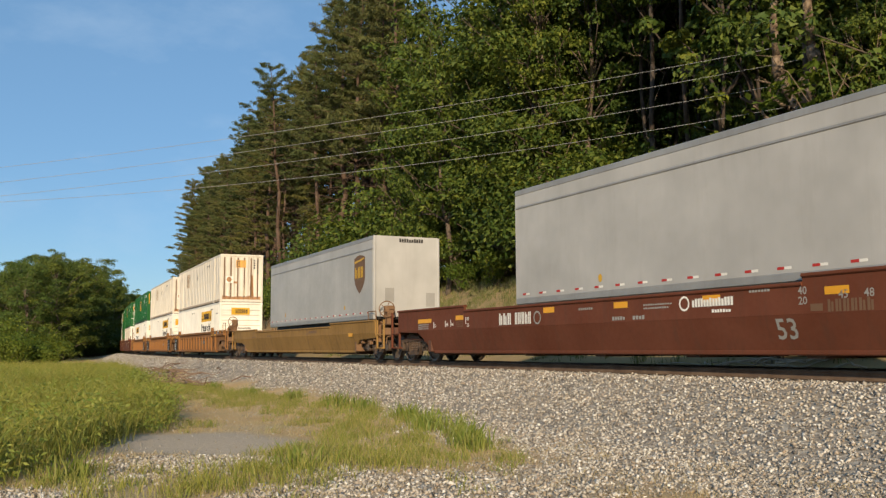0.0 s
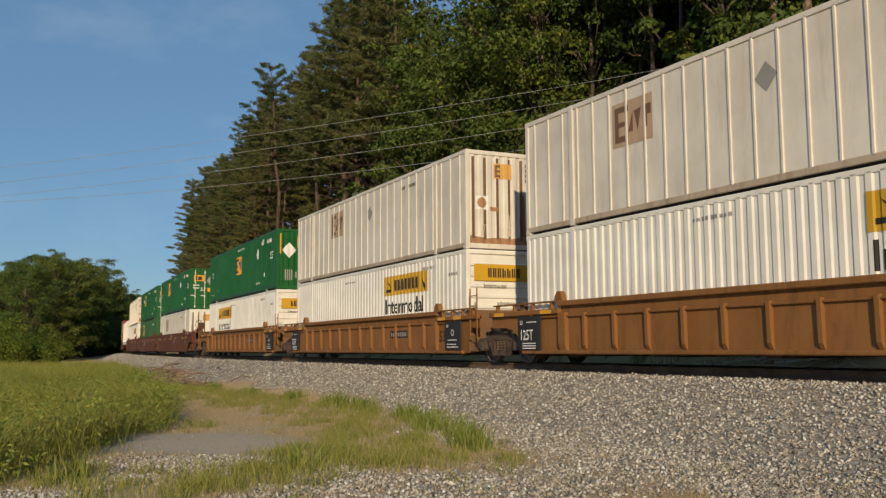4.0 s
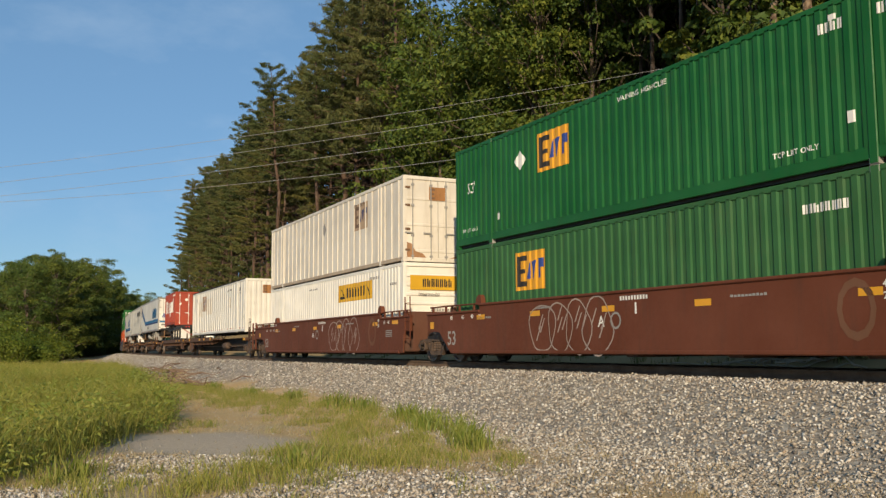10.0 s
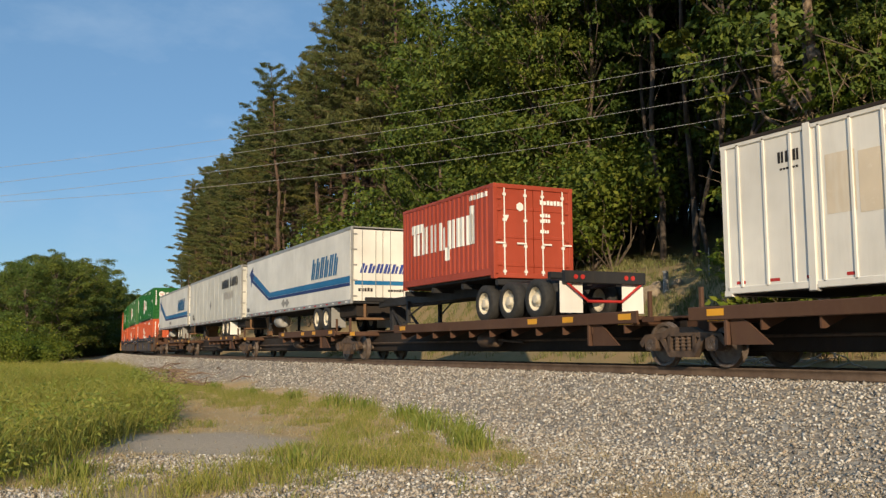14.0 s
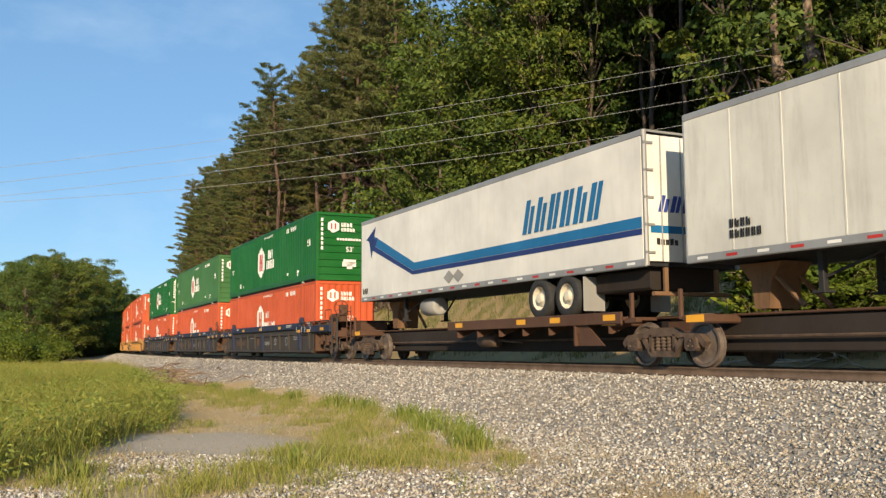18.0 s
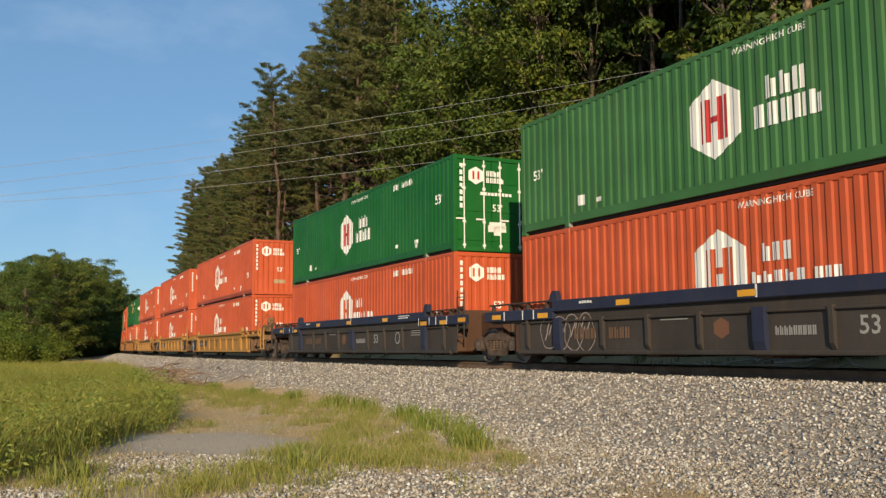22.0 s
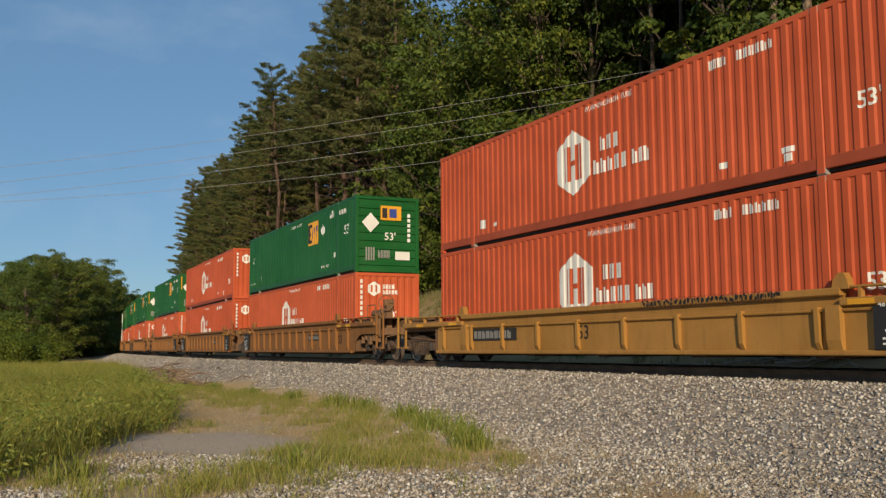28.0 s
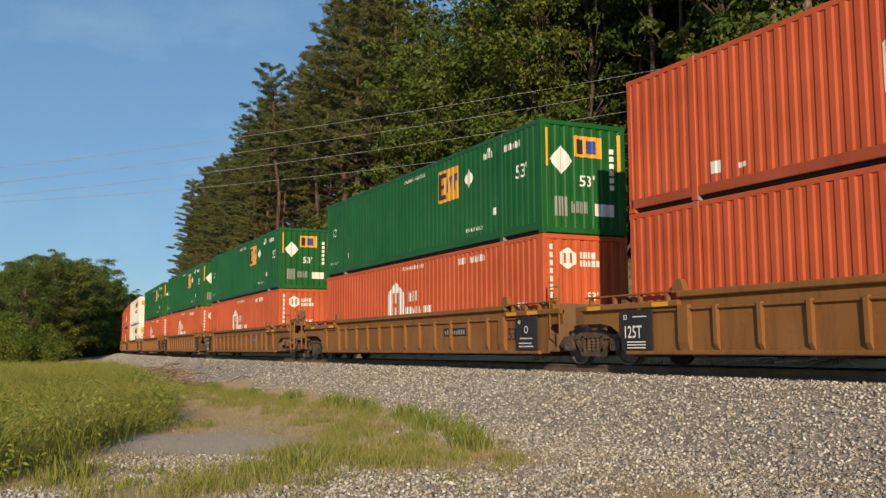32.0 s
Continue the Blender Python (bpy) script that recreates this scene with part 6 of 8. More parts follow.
side_mark(white_box, "maker_mark", blocks(6.3, 2.28, 0.5, 0.2, 3, rng, 0, 0.3) + blocks(6.34, 2.15, 0.42, 0.04, 6, rng), "mark_black", False)
side_mark(white_box, "reflector", [rect(-7.8 + i * 0.8, 0.22, 0.22, 0.055) for i in range(20)], "mark_red", False)
for sy in (-1, 1):
    y0, y1 = sorted((sy * (HALF_W - 0.02), sy * (HALF_W + 0.012)))
    part("roof_edge", Mesher().bar(-8.06, 8.06, y0, y1, 2.835, 2.9, 0.006), M["shade_grime"], white_box, "dark grimy roof edge")
ride(white_box, 21.5, 1.32)


def van_marks(ob, z, w=-1.299):
    """A slanting name in bars over a bent blue stripe with a bird."""
    at = lambda u, k, q: (u, w + k, q)
    decal("wordmark", blocks(3.2, z + 0.98, 3.4, 0.85, 6, rng, 0.3), M["mark_teal"], ob, at)
    z += 0.38
    decal("stripe", [[(-3.6, z + 0.22), (8.0, z + 0.22), (8.0, z + 0.46), (-3.45, z + 0.46)], [(-7.0, z + 1.4), (-3.6, z + 0.22), (-3.45, z + 0.46), (-6.9, z + 1.7)]], M["mark_teal"], ob, at)
    decal("stripe", [[(-3.6, z + 0.08), (8.0, z + 0.08), (8.0, z + 0.21), (-3.6, z + 0.21)], [(-7.2, z + 1.25), (-3.6, z + 0.08), (-3.6, z + 0.21), (-7.0, z + 1.39)]], M["mark_navy"], ob, at)
    decal("bird_emblem", [[(-7.6, z + 1.6), (-6.7, z + 2.0), (-6.9, z + 1.5)], [(-7.4, z + 1.55), (-6.5, z + 1.6), (-6.8, z + 1.2)], [(-7.3, z + 1.5), (-7.1, z + 0.9), (-6.9, z + 1.35)]], M["mark_navy"], ob, lambda u, k, q: (u, w - 0.003 + k, q))
    z -= 0.38
    decal("placard", [[(-1.0 + d, z + 0.0), (-0.65 + d, z + 0.2), (-1.0 + d, z + 0.4), (-1.35 + d, z + 0.2)] for d in (0, 0.6)], M["mark_grey"], ob, lambda u, k, q: (u, w - 0.003 + k, q))
    decal("number_mark", blocks(-7.9, z + 0.05, 0.5, 0.2, 3, rng, 0, 0.35), M["mark_black"], ob, at)
    decal("wordmark", blocks(-0.95, z + 0.95, 1.9, 0.36, 6, rng, 0.3), M["mark_blue"], ob, lambda u, k, q: (8.1 - k, u, q))
    decal("stripe", [rect(-1.15, z + 0.5, 2.3, 0.16)], M["mark_teal"], ob, lambda u, k, q: (8.1 - k, u, q))
    decal("notice_mark", blocks(-1.0, z + 0.25, 0.6, 0.14, 5, rng) + blocks(0.2, z + 0.25, 0.7, 0.1, 6, rng), M["mark_black"], ob, lambda u, k, q: (8.1 - k, u, q))


for mid in (-14.15, -49.1):
    v = trailer("white refrigerated trailer with a blue stripe and bird", 16.15, 2.08, 5.02, 1.12, "trailer_white", roof_key="alloy")
    van_marks(v, 2.3)
    ride(v, mid)
tc = trailer("dull white van trailer with a black name and faded lettering", 16.15, 2.02, 5.02, 1.12, "dull_white", roof_key="alloy", panels=12, tank=False, back=0.48)
at = lambda u, k, q: (u, -1.307 + k, q)
decal("wordmark", blocks(2.96, 3.95, 2.0, 0.5, 6, rng) + blocks(5.3, 3.98, 2.1, 0.5, 5, rng), M["mark_black"], tc, at)
decal("old_wordmark", blocks(3.6, 3.3, 2.6, 0.42, 7, rng), M["faint_grey"], tc, at)
decal("placard", [[(-0.5, 2.85), (-0.22, 3.15), (-0.5, 3.45), (-0.78, 3.15)]], M["mark_grey"], tc, at)
decal("number_mark", blocks(-6.9, 2.6, 0.55, 0.16, 4, rng) + blocks(-6.9, 2.4, 0.8, 0.16, 6, rng), M["mark_black"], tc, at)
decal("wordmark", blocks(-1.0, 4.25, 1.7, 0.28, 10, rng), M["mark_black"], tc, lambda u, k, q: (8.1 - k, u, q))
decal("placard", [[(-0.7, 2.5), (-0.4, 2.85), (-0.7, 3.2), (-1.0, 2.85)]], M["mark_grey"], tc, lambda u, k, q: (8.1 - k, u, q))
ride(tc, -31.7)

# the short container on its chassis
box20 = container("container", "rust_red", "short brick-red container with a broad white name", length=6.058, height=2.62, end="doors")
side_mark(box20, "wordmark", blocks(-2.15, 1.05, 4.2, 0.85, 7, rng, 0.0, 0.16) + [rect(-2.35, 1.75, 0.95, 0.28), rect(0.1, 0.72, 0.3, 0.4), rect(1.65, 1.05, 0.3, 1.1)], "mark_white")
side_mark(box20, "number_mark", blocks(1.6, 2.3, 1.1, 0.14, 9, rng), "mark_white")
end_mark(box20, "number_mark", blocks(1.5, 2.1, 0.8, 0.13, 7, rng) + blocks(1.5, 1.75, 0.35, 0.1, 4, rng) + blocks(1.5, 1.6, 0.35, 0.1, 4, rng) + blocks(1.5, 1.3, 0.3, 0.1, 4, rng), "mark_white", 3.029, "doors")
end_mark(box20, "placard", [hexagon(0.85, 2.0, 0.22, 0.26), [(0.3, 1.75), (0.5, 1.75), (0.4, 1.55)]], "mark_white", 3.029, "doors")
ride(box20, 1.77, 2.28)
ch = tagged(new("container_chassis"), "black skeletal chassis with three axles under a short container", "chassis", "trailers on the train")
part("frame", Mesher().bar(-7.0, 6.2, -0.5, -0.36, 1.9, 2.2, 0.02).bar(-7.0, 6.2, 0.36, 0.5, 1.9, 2.2, 0.02), M["black"], ch)
for x in (-3.0, -1.0, 1.0, 3.0, 5.6, -6.6):
    part("crossmember", Mesher().bar(x - 0.07, x + 0.07, -1.2, 1.2, 2.1, 2.26, 0.015, "y"), M["black"], ch)
for x in (2.4, 3.72, 5.04):
    for y in (-1.13, -0.8, 0.8, 1.13):
        road_wheel(ch, x, y, 1.62)
    part("axle", Mesher().tube((x, -1.1, 1.62), (x, 1.1, 1.62), 0.07, 8), M["black"], ch)
for sy in (-1, 1):
    part("mud_flap", Mesher().bar(6.12, 6.14, sy * 0.92 - 0.33, sy * 0.92 + 0.33, 1.24, 2.0, 0.004, "z"), M["mark_white"], ch)
    part("landing_leg", Mesher().bar(-4.2, -4.08, sy * 0.6 - 0.06, sy * 0.6 + 0.06, 1.3, 2.0, 0.01, "z").bar(-4.3, -3.98, sy * 0.6 - 0.14, sy * 0.6 + 0.14, 1.26, 1.3, 0.01, "z").tube((-4.14, sy * 0.6, 1.5), (-2.9, sy * 0.45, 1.95), 0.03, 6), M["black"], ch)
part("bumper", Mesher().bar(6.16, 6.3, -1.2, 1.2, 1.95, 2.25, 0.02, "y"), M["black"], ch)
part("rear_guard", Mesher().tube((6.24, -1.1, 1.95), (6.24, -0.5, 1.52), 0.03, 6).tube((6.24, 1.1, 1.95), (6.24, 0.5, 1.52), 0.03, 6).tube((6.24, -0.52, 1.52), (6.24, 0.52, 1.52), 0.035, 6), M["mark_red"], ch)
for y in (-0.9, -0.7, 0.6, 0.8):
    part("tail_light", Mesher().tube((6.3, y, 2.1), (6.32, y, 2.1), 0.06, 10), M["mark_red"], ch)
part("hitch_stand", Mesher().bar(-6.5, -6.2, -0.3, 0.3, 1.05, 1.92, 0.03, "z").tube((-6.2, -0.3, 1.8), (-5.2, -0.35, 1.1), 0.05, 6).tube((-6.2, 0.3, 1.8), (-5.2, 0.35, 1.1), 0.05, 6), M["black"], ch)
ride(ch, 1.77, 0.0)


# ---- trees ----
grow = np.random.default_rng(7)


def leaf_material(name, colours, see=0.3):
    m = varied(name, colours, 0.55, True, grain=6)
    t = m.node_tree
    info = t.nodes.new("ShaderNodeObjectInfo")
    b = t.nodes["Principled BSDF"]
    b.inputs["Roughness"].default_value, b.inputs["Specular IOR Level"].default_value = 0.65, 0.3
    src = b.inputs["Base Color"].links[0].from_socket
    tint = ramp_of(t, info.outputs["Random"], [(0, (0.72, 0.85, 0.8)), (0.5, (1, 1, 1)), (1, (1.25, 1.1, 0.8))]).outputs[0]
    out = mix_of(t, 1.0, src, tint, "MULTIPLY")
    t.links.new(out, b.inputs["Base Color"])
    for n in t.nodes:
        if n.type == "BSDF_TRANSLUCENT":
            t.links.new(out, n.inputs[0])
    return m


M["leaf"] = leaf_material("broad_leaves", [(0.045, 0.082, 0.012), (0.088, 0.135, 0.018), (0.165, 0.2, 0.032), (0.062, 0.1, 0.014)])
M["far_leaf"] = leaf_material("far_leaves", [(0.065, 0.105, 0.02), (0.11, 0.155, 0.027), (0.17, 0.2, 0.04)])
M["needle"] = leaf_material("pine_needles", [(0.085, 0.1, 0.03), (0.135, 0.147, 0.045), (0.2, 0.195, 0.068)])
M["shrub_leaf"] = leaf_material("shrub_leaves", [(0.075, 0.125, 0.014), (0.125, 0.175, 0.02), (0.19, 0.225, 0.03)])
M["bark"] = speckled("grey_brown_bark", [(0.3, (0.07, 0.05, 0.035)), (0.7, (0.19, 0.145, 0.105))], 2.5, 0.95, 0.6, 0.03, 18)
M["pine_bark"] = speckled("reddish_pine_bark", [(0.3, (0.075, 0.045, 0.03)), (0.7, (0.17, 0.11, 0.075))], 3, 0.95, 0.6, 0.03, 18)
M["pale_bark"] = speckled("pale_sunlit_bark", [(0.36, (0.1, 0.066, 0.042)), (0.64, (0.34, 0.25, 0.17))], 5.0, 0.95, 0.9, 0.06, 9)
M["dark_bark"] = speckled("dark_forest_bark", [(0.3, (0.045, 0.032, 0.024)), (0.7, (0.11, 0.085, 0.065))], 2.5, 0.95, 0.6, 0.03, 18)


def limb(m, p, q, r0, r1, bends, n=6, wob=0.12):
    """A tapered, slightly crooked limb."""
    p, q = Vector(p), Vector(q)
    pts = [p.lerp(q, i / bends) for i in range(bends + 1)]
    ln = (q - p).length
    for i in range(1, bends):
        pts[i] += Vector(grow.uniform(-1, 1, 3)) * wob * ln / bends
    for i in range(bends):
        a, b = i / bends, (i + 1) / bends
        m.tube(pts[i], pts[i + 1], r0 + (r1 - r0) * a, n, r0 + (r1 - r0) * b)
    return pts


def leaf_cards(centres, normals, size, long=1.0, spread=0.5, far=False):
    """Small folded leaves, two triangles each (one when far), as vertices and faces."""
    n = len(centres)
    d = grow.normal(size=(n, 3))
    d /= np.linalg.norm(d, axis=1)[:, None]
    nn = normals + spread * grow.normal(size=(n, 3))
    nn /= np.linalg.norm(nn, axis=1)[:, None] + 1e-9
    u = np.cross(nn, d)
    u /= np.linalg.norm(u, axis=1)[:, None] + 1e-9
    w = np.cross(nn, u)
    s = size * grow.uniform(0.6, 1.35, (n, 1))
    a, b = u * s * long, w * s * 0.55
    fold = nn * s * 0.18
    if far:
        v = np.stack([centres - a, centres + b * 1.7 + fold, centres + a * 0.9], 1).reshape(-1, 3)
        return v, np.arange(n * 3).reshape(-1, 3)
    v = np.stack([centres - a, centres + b + fold, centres + a, centres - b + fold], 1).reshape(-1, 3)
    i = np.arange(n)[:, None] * 4
    return v, np.concatenate([i, i + 1, i + 2, i + 3], 1)


def broad_tree(height, spread, base, clumps, per, leaf, key="leaf", bark="bark", girth=0.013, crook=0.25):
    """A broad-leaved tree: crooked trunk, limbs, and leaf clumps on the limbs with dark gaps between them."""
    m = Mesher()
    top = (grow.uniform(-0.5, 0.5), grow.uniform(-0.5, 0.5), height * 0.88)
    spine = limb(m, (0, 0, -0.4), top, height * girth + 0.03, 0.04, 7, 8, crook)
    cs, rs = [], []
    limbs = max(6, clumps // 5)
    for i in range(limbs):
        f = (i + grow.uniform(0.1, 0.9)) / limbs
        z = base + (height - base) * f
        reach = spread * (0.45 + 0.85 * math.sin(math.pi * min(0.97, f * 0.8 + 0.16))) * grow.uniform(0.55, 1.15)
        a = i * 2.39996 + grow.uniform(-0.4, 0.4)
        k = max(1, min(6, int(7 * z / height * 0.95)))
        p = np.array((math.cos(a) * reach, math.sin(a) * reach, z + reach * grow.uniform(-0.05, 0.25)))
        root = np.array(spine[k])
        limb(m, spine[k], p, 0.04 + 0.05 * (1 - f), 0.014, 4, 5, 0.3)
        side = np.array((-math.sin(a), math.cos(a), 0.0))
        for j in range(5):
            t = grow.uniform(0.4, 1.08)
            c = root * (1 - t) + p * t + side * grow.uniform(-0.42, 0.42) * reach * t + np.array((0, 0, grow.uniform(-0.35, 0.5)))
            cs.append(c)
            rs.append(spread * grow.uniform(0.11, 0.24))
    pts, nrm = [], []
    for c, r in zip(cs, rs):
        # leaves overlap like shingles on the upper shell of each clump, so that its underside stays dark
        n = int(per * (0.5 + 0.5 * (r / spread / 0.18) ** 2))
        d = grow.normal(size=(n, 3))
        d /= np.linalg.norm(d, axis=1)[:, None]
        d[:, 2] = np.where((d[:, 2] < -0.25) & (grow.random(n) < 0.85), -d[:, 2], d[:, 2])
        lump = 1 + 0.28 * np.sin(d[:, :1] * 5 + c[0] * 3) * np.cos(d[:, 1:2] * 5 + c[1] * 3)
        pts.append(c + d * r * grow.uniform(0.5, 1.05, (n, 1)) ** 0.5 * lump * np.array((1.2, 1.2, 0.72)))
        nrm.append(d + np.array((0, 0, 0.3)))
    v, f = leaf_cards(np.concatenate(pts), np.concatenate(nrm), leaf, 1.0, 0.35, leaf > 0.14)
    return m.data("trunk", M[bark], True), raw("crown", v, f, M[key])


def pine_tree(height, spread, bare, lean=0.0, shade=0.6):
    """A pine: tall trunk, long dead lower branches, flat tiers of boughs with needle sprays and gaps between them."""
    m = Mesher()
    spine = limb(m, (0, 0, -0.4), (lean, grow.uniform(-0.4, 0.4), height), height * 0.009 + 0.06, 0.03, 8, 8, 0.08)

    def on_trunk(z):
        k = min(7, max(0, int((z + 0.4) / (height + 0.4) * 8)))
        t = (z - spine[k].z) / (spine[k + 1].z - spine[k].z)
        return spine[k].lerp(spine[k + 1], t)

    z = bare * 0.3
    while z < bare + 1.5:
        a, ln = grow.uniform(0, 6.28), grow.uniform(0.8, 3.4)
        p = on_trunk(z)
        q = p + Vector((math.cos(a) * ln, math.sin(a) * ln, grow.uniform(-0.9, 0.25) * ln * 0.5))
        bent = limb(m, p, q, 0.035, 0.012, 4, 4, 0.2)
        for k in (2, 3):
            limb(m, bent[k], bent[k] + Vector((grow.uniform(-0.8, 0.8), grow.uniform(-0.8, 0.8), grow.uniform(-0.5, 0.2))), 0.014, 0.007, 2, 3, 0.2)
        z += grow.uniform(0.25, 0.6)
    pts, nrm = [], []
    z = bare
    while z < height - 0.2:
        f = (z - bare) / (height - bare)
        count = int(grow.integers(3, 6))
        a0 = grow.uniform(0, 6.28)
        for k in range(count):
            if grow.random() < 0.14:
                continue
            a = a0 + k * 6.283 / count + grow.uniform(-0.35, 0.35)
            ln = spread * (1 - f) ** 0.6 * (0.6 + 0.4 * min(1, f * 4 + 0.3)) * grow.uniform(0.45, 1.3) + 0.45
            rise = grow.uniform(-0.08, 0.16) + 0.5 * f * f
            root = np.array(on_trunk(z + grow.uniform(-0.1, 0.1)))
            out = np.array((math.cos(a), math.sin(a), rise))
            tip = root + out * ln + np.array((0, 0, 0.12 * ln))
            limb(m, root, tip, 0.05 * (1 - f) + 0.014, 0.01, 3, 4, 0.12)
            side = np.array((-math.sin(a), math.cos(a), 0.0))
            for c in range(int(3 + 4.2 * ln)):
                t = grow.uniform(0.3, 1.05)
                mid = root * (1 - t) + tip * t + side * grow.uniform(-0.5, 0.5) * (0.25 + 0.5 * ln * t * (1.15 - t)) + np.array((0, 0, grow.normal() * 0.06))
                n = int(grow.integers(16, 26))
                d = grow.normal(size=(n, 3))
                d /= np.linalg.norm(d, axis=1)[:, None]
                pts.append(mid + d * np.array((0.34, 0.34, 0.11)) * grow.uniform(0.3, 1.0, (n, 1)))
                nrm.append(d * 0.5 + np.array((0, 0, 0.5)))
        z += grow.uniform(0.75, 1.25) * (1 - 0.45 * f)
    v, f = leaf_cards(np.concatenate(pts), np.concatenate(nrm), 0.13, 1.5, 0.6)
    # needle sprays are narrow, one triangle each
    v = v.reshape(-1, 4, 3)
    mid = (v[:, 1] + v[:, 3]) / 2
    v = np.stack([v[:, 0], mid + (v[:, 1] - mid) * shade, v[:, 2]], 1).reshape(-1, 3)
    f = np.arange(len(v)).reshape(-1, 3)
    return m.data("trunk", M["pine_bark"], True), raw("crown", v, f, M["needle"])


def bush(size, n, key="shrub_leaf"):
    m = Mesher()
    pts, nrm = [], []
    for i in range(9):
        a, r = i * 2.4, size * grow.uniform(0.1, 0.75)
        p = (math.cos(a) * r, math.sin(a) * r, size * grow.uniform(0.35, 1.0))
        limb(m, (0, 0, -0.1), p, 0.03, 0.008, 3, 4, 0.3)
        d = grow.normal(size=(n, 3))
        d /= np.linalg.norm(d, axis=1)[:, None]
        pts.append(np.array(p) + d * size * 0.4 * grow.uniform(0.3, 1, (n, 1)))
        nrm.append(d * 0.6 + np.array((0, 0, 0.6)))
    v, f = leaf_cards(np.concatenate(pts), np.concatenate(nrm), 0.1)
    return m.data("stem", M["bark"]), raw("foliage", v, f, M[key])


def spray_shrub(height, stems, sprays):
    """A straggling shrub: thin pale stems and twigs, and flat separate sprays of leaves with dark gaps between them."""
    m = Mesher()
    pts, nrm = [], []
    for i in range(stems):
        a = i * 2.4 + grow.uniform(-0.4, 0.4)
        lean = grow.uniform(0.15, 0.42) * height
        tall = height * grow.uniform(0.6, 1.0)
        bent = limb(m, (0.1 * math.cos(a), 0.1 * math.sin(a), -0.2), (lean * math.cos(a), lean * math.sin(a), tall), 0.026, 0.009, 7, 5, 0.35)
        for p in bent[2:]:
            q = p + Vector((grow.uniform(-0.9, 0.9), grow.uniform(-0.9, 0.9), grow.uniform(-0.5, 0.7)))
            limb(m, p, q, 0.011, 0.005, 3, 4, 0.4)
        for k in range(sprays):
            t = grow.uniform(0.28, 1.0) * 6.99
            c = np.array(bent[int(t)].lerp(bent[int(t) + 1], t % 1)) + grow.uniform(-0.55, 0.55, 3) * np.array((1, 1, 0.5))
            n = int(grow.integers(45, 110))
            r = grow.uniform(0.25, 0.55)
            d = grow.normal(size=(n, 3)) * 0.5
            up = np.array((0.35, -0.3, 0.8)) + grow.normal(size=3) * 0.2
            up /= np.linalg.norm(up)
            d -= np.outer(d @ up, up) * 0.85
            pts.append(c + d * r * np.array((1.25, 1.25, 1.0)))
            nrm.append(np.tile(up, (n, 1)))
    v, f = leaf_cards(np.concatenate(pts), np.concatenate(nrm), 0.1, 1.0, 0.45)
    return m.data("stem", M["pale_bark"]), raw("foliage", v, f, M["shrub_leaf"])


def plant(name, parts, label, category, group):
    ob = tagged(new(name), label, category, group)
    for n, me in zip(("trunk", "crown") if name != "shrub" else ("stem", "foliage"), parts):
        part(n, me, None, ob)
    ob.matrix_basis = pose(0, 600, -200)
    return ob


BROAD = [plant("broadleaf_tree", broad_tree(h, sp, b, c, 110, 0.115), "tall broadleaf tree in full summer leaf", "tree", "trees on the slope") for h, sp, b, c in ((19, 4.2, 2.0, 150), (17, 4.0, 1.6, 140), (21, 4.0, 2.4, 160), (16, 4.6, 1.2, 140))]
PINES = [plant("pine_tree", pine_tree(h, sp, b, l), "tall pine with bare lower trunk and dead twigs", "tree", "pines on the slope") for h, sp, b, l in ((24, 3.8, 11.0, 0.3), (22, 3.6, 9.0, -0.5), (25, 4.2, 13.0, 0.6), (23, 3.2, 11.5, -0.2))]
YOUNG = [plant("pine_tree", pine_tree(h, sp, b), "young pine with boughs almost to the ground", "tree", "pines on the slope") for h, sp, b in ((13, 2.8, 2.0), (11, 2.6, 1.4))]
LEANING = plant("pine_tree", pine_tree(26, 4.3, 14.5, 2.6), "leaning pine with a pale bare trunk and flat tiers", "tree", "pines on the slope")
BUSHES = [plant("shrub", bush(s, n), "leafy green shrub on the bank", "shrub", "shrubs on the bank") for s, n in ((1.5, 130), (2.4, 260), (3.0, 320))]
SPRAYS = [plant("shrub", spray_shrub(h, k, n), "straggling shrub with pale stems and bright leaf sprays", "shrub", "shrubs at the wood's edge") for h, k, n in ((4.2, 5, 12), (5.0, 6, 12), (3.2, 5, 10))]
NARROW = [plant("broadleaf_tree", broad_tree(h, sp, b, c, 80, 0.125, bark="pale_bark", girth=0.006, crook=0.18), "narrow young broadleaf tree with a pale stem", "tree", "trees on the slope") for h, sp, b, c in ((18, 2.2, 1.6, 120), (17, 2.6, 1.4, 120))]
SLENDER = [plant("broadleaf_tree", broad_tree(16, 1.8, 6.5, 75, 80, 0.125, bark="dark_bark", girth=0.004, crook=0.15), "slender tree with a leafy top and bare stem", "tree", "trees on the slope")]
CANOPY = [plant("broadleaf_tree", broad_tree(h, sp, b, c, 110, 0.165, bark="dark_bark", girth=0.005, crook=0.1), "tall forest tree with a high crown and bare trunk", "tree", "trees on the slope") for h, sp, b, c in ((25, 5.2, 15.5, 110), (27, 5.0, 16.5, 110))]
UNDER = [plant("shrub", bush(s, n, "leaf"), "dark leafy undergrowth at the edge of the wood", "shrub", "undergrowth of the wood") for s, n in ((3.0, 330), (3.8, 420))]
MID_BROAD = [plant("broadleaf_tree", broad_tree(h, sp, b, c, 80, 0.165), "tall broadleaf tree in full summer leaf", "tree", "trees on the slope") for h, sp, b, c in ((19, 4.6, 1.8, 140), (17, 4.6, 1.4, 130))]
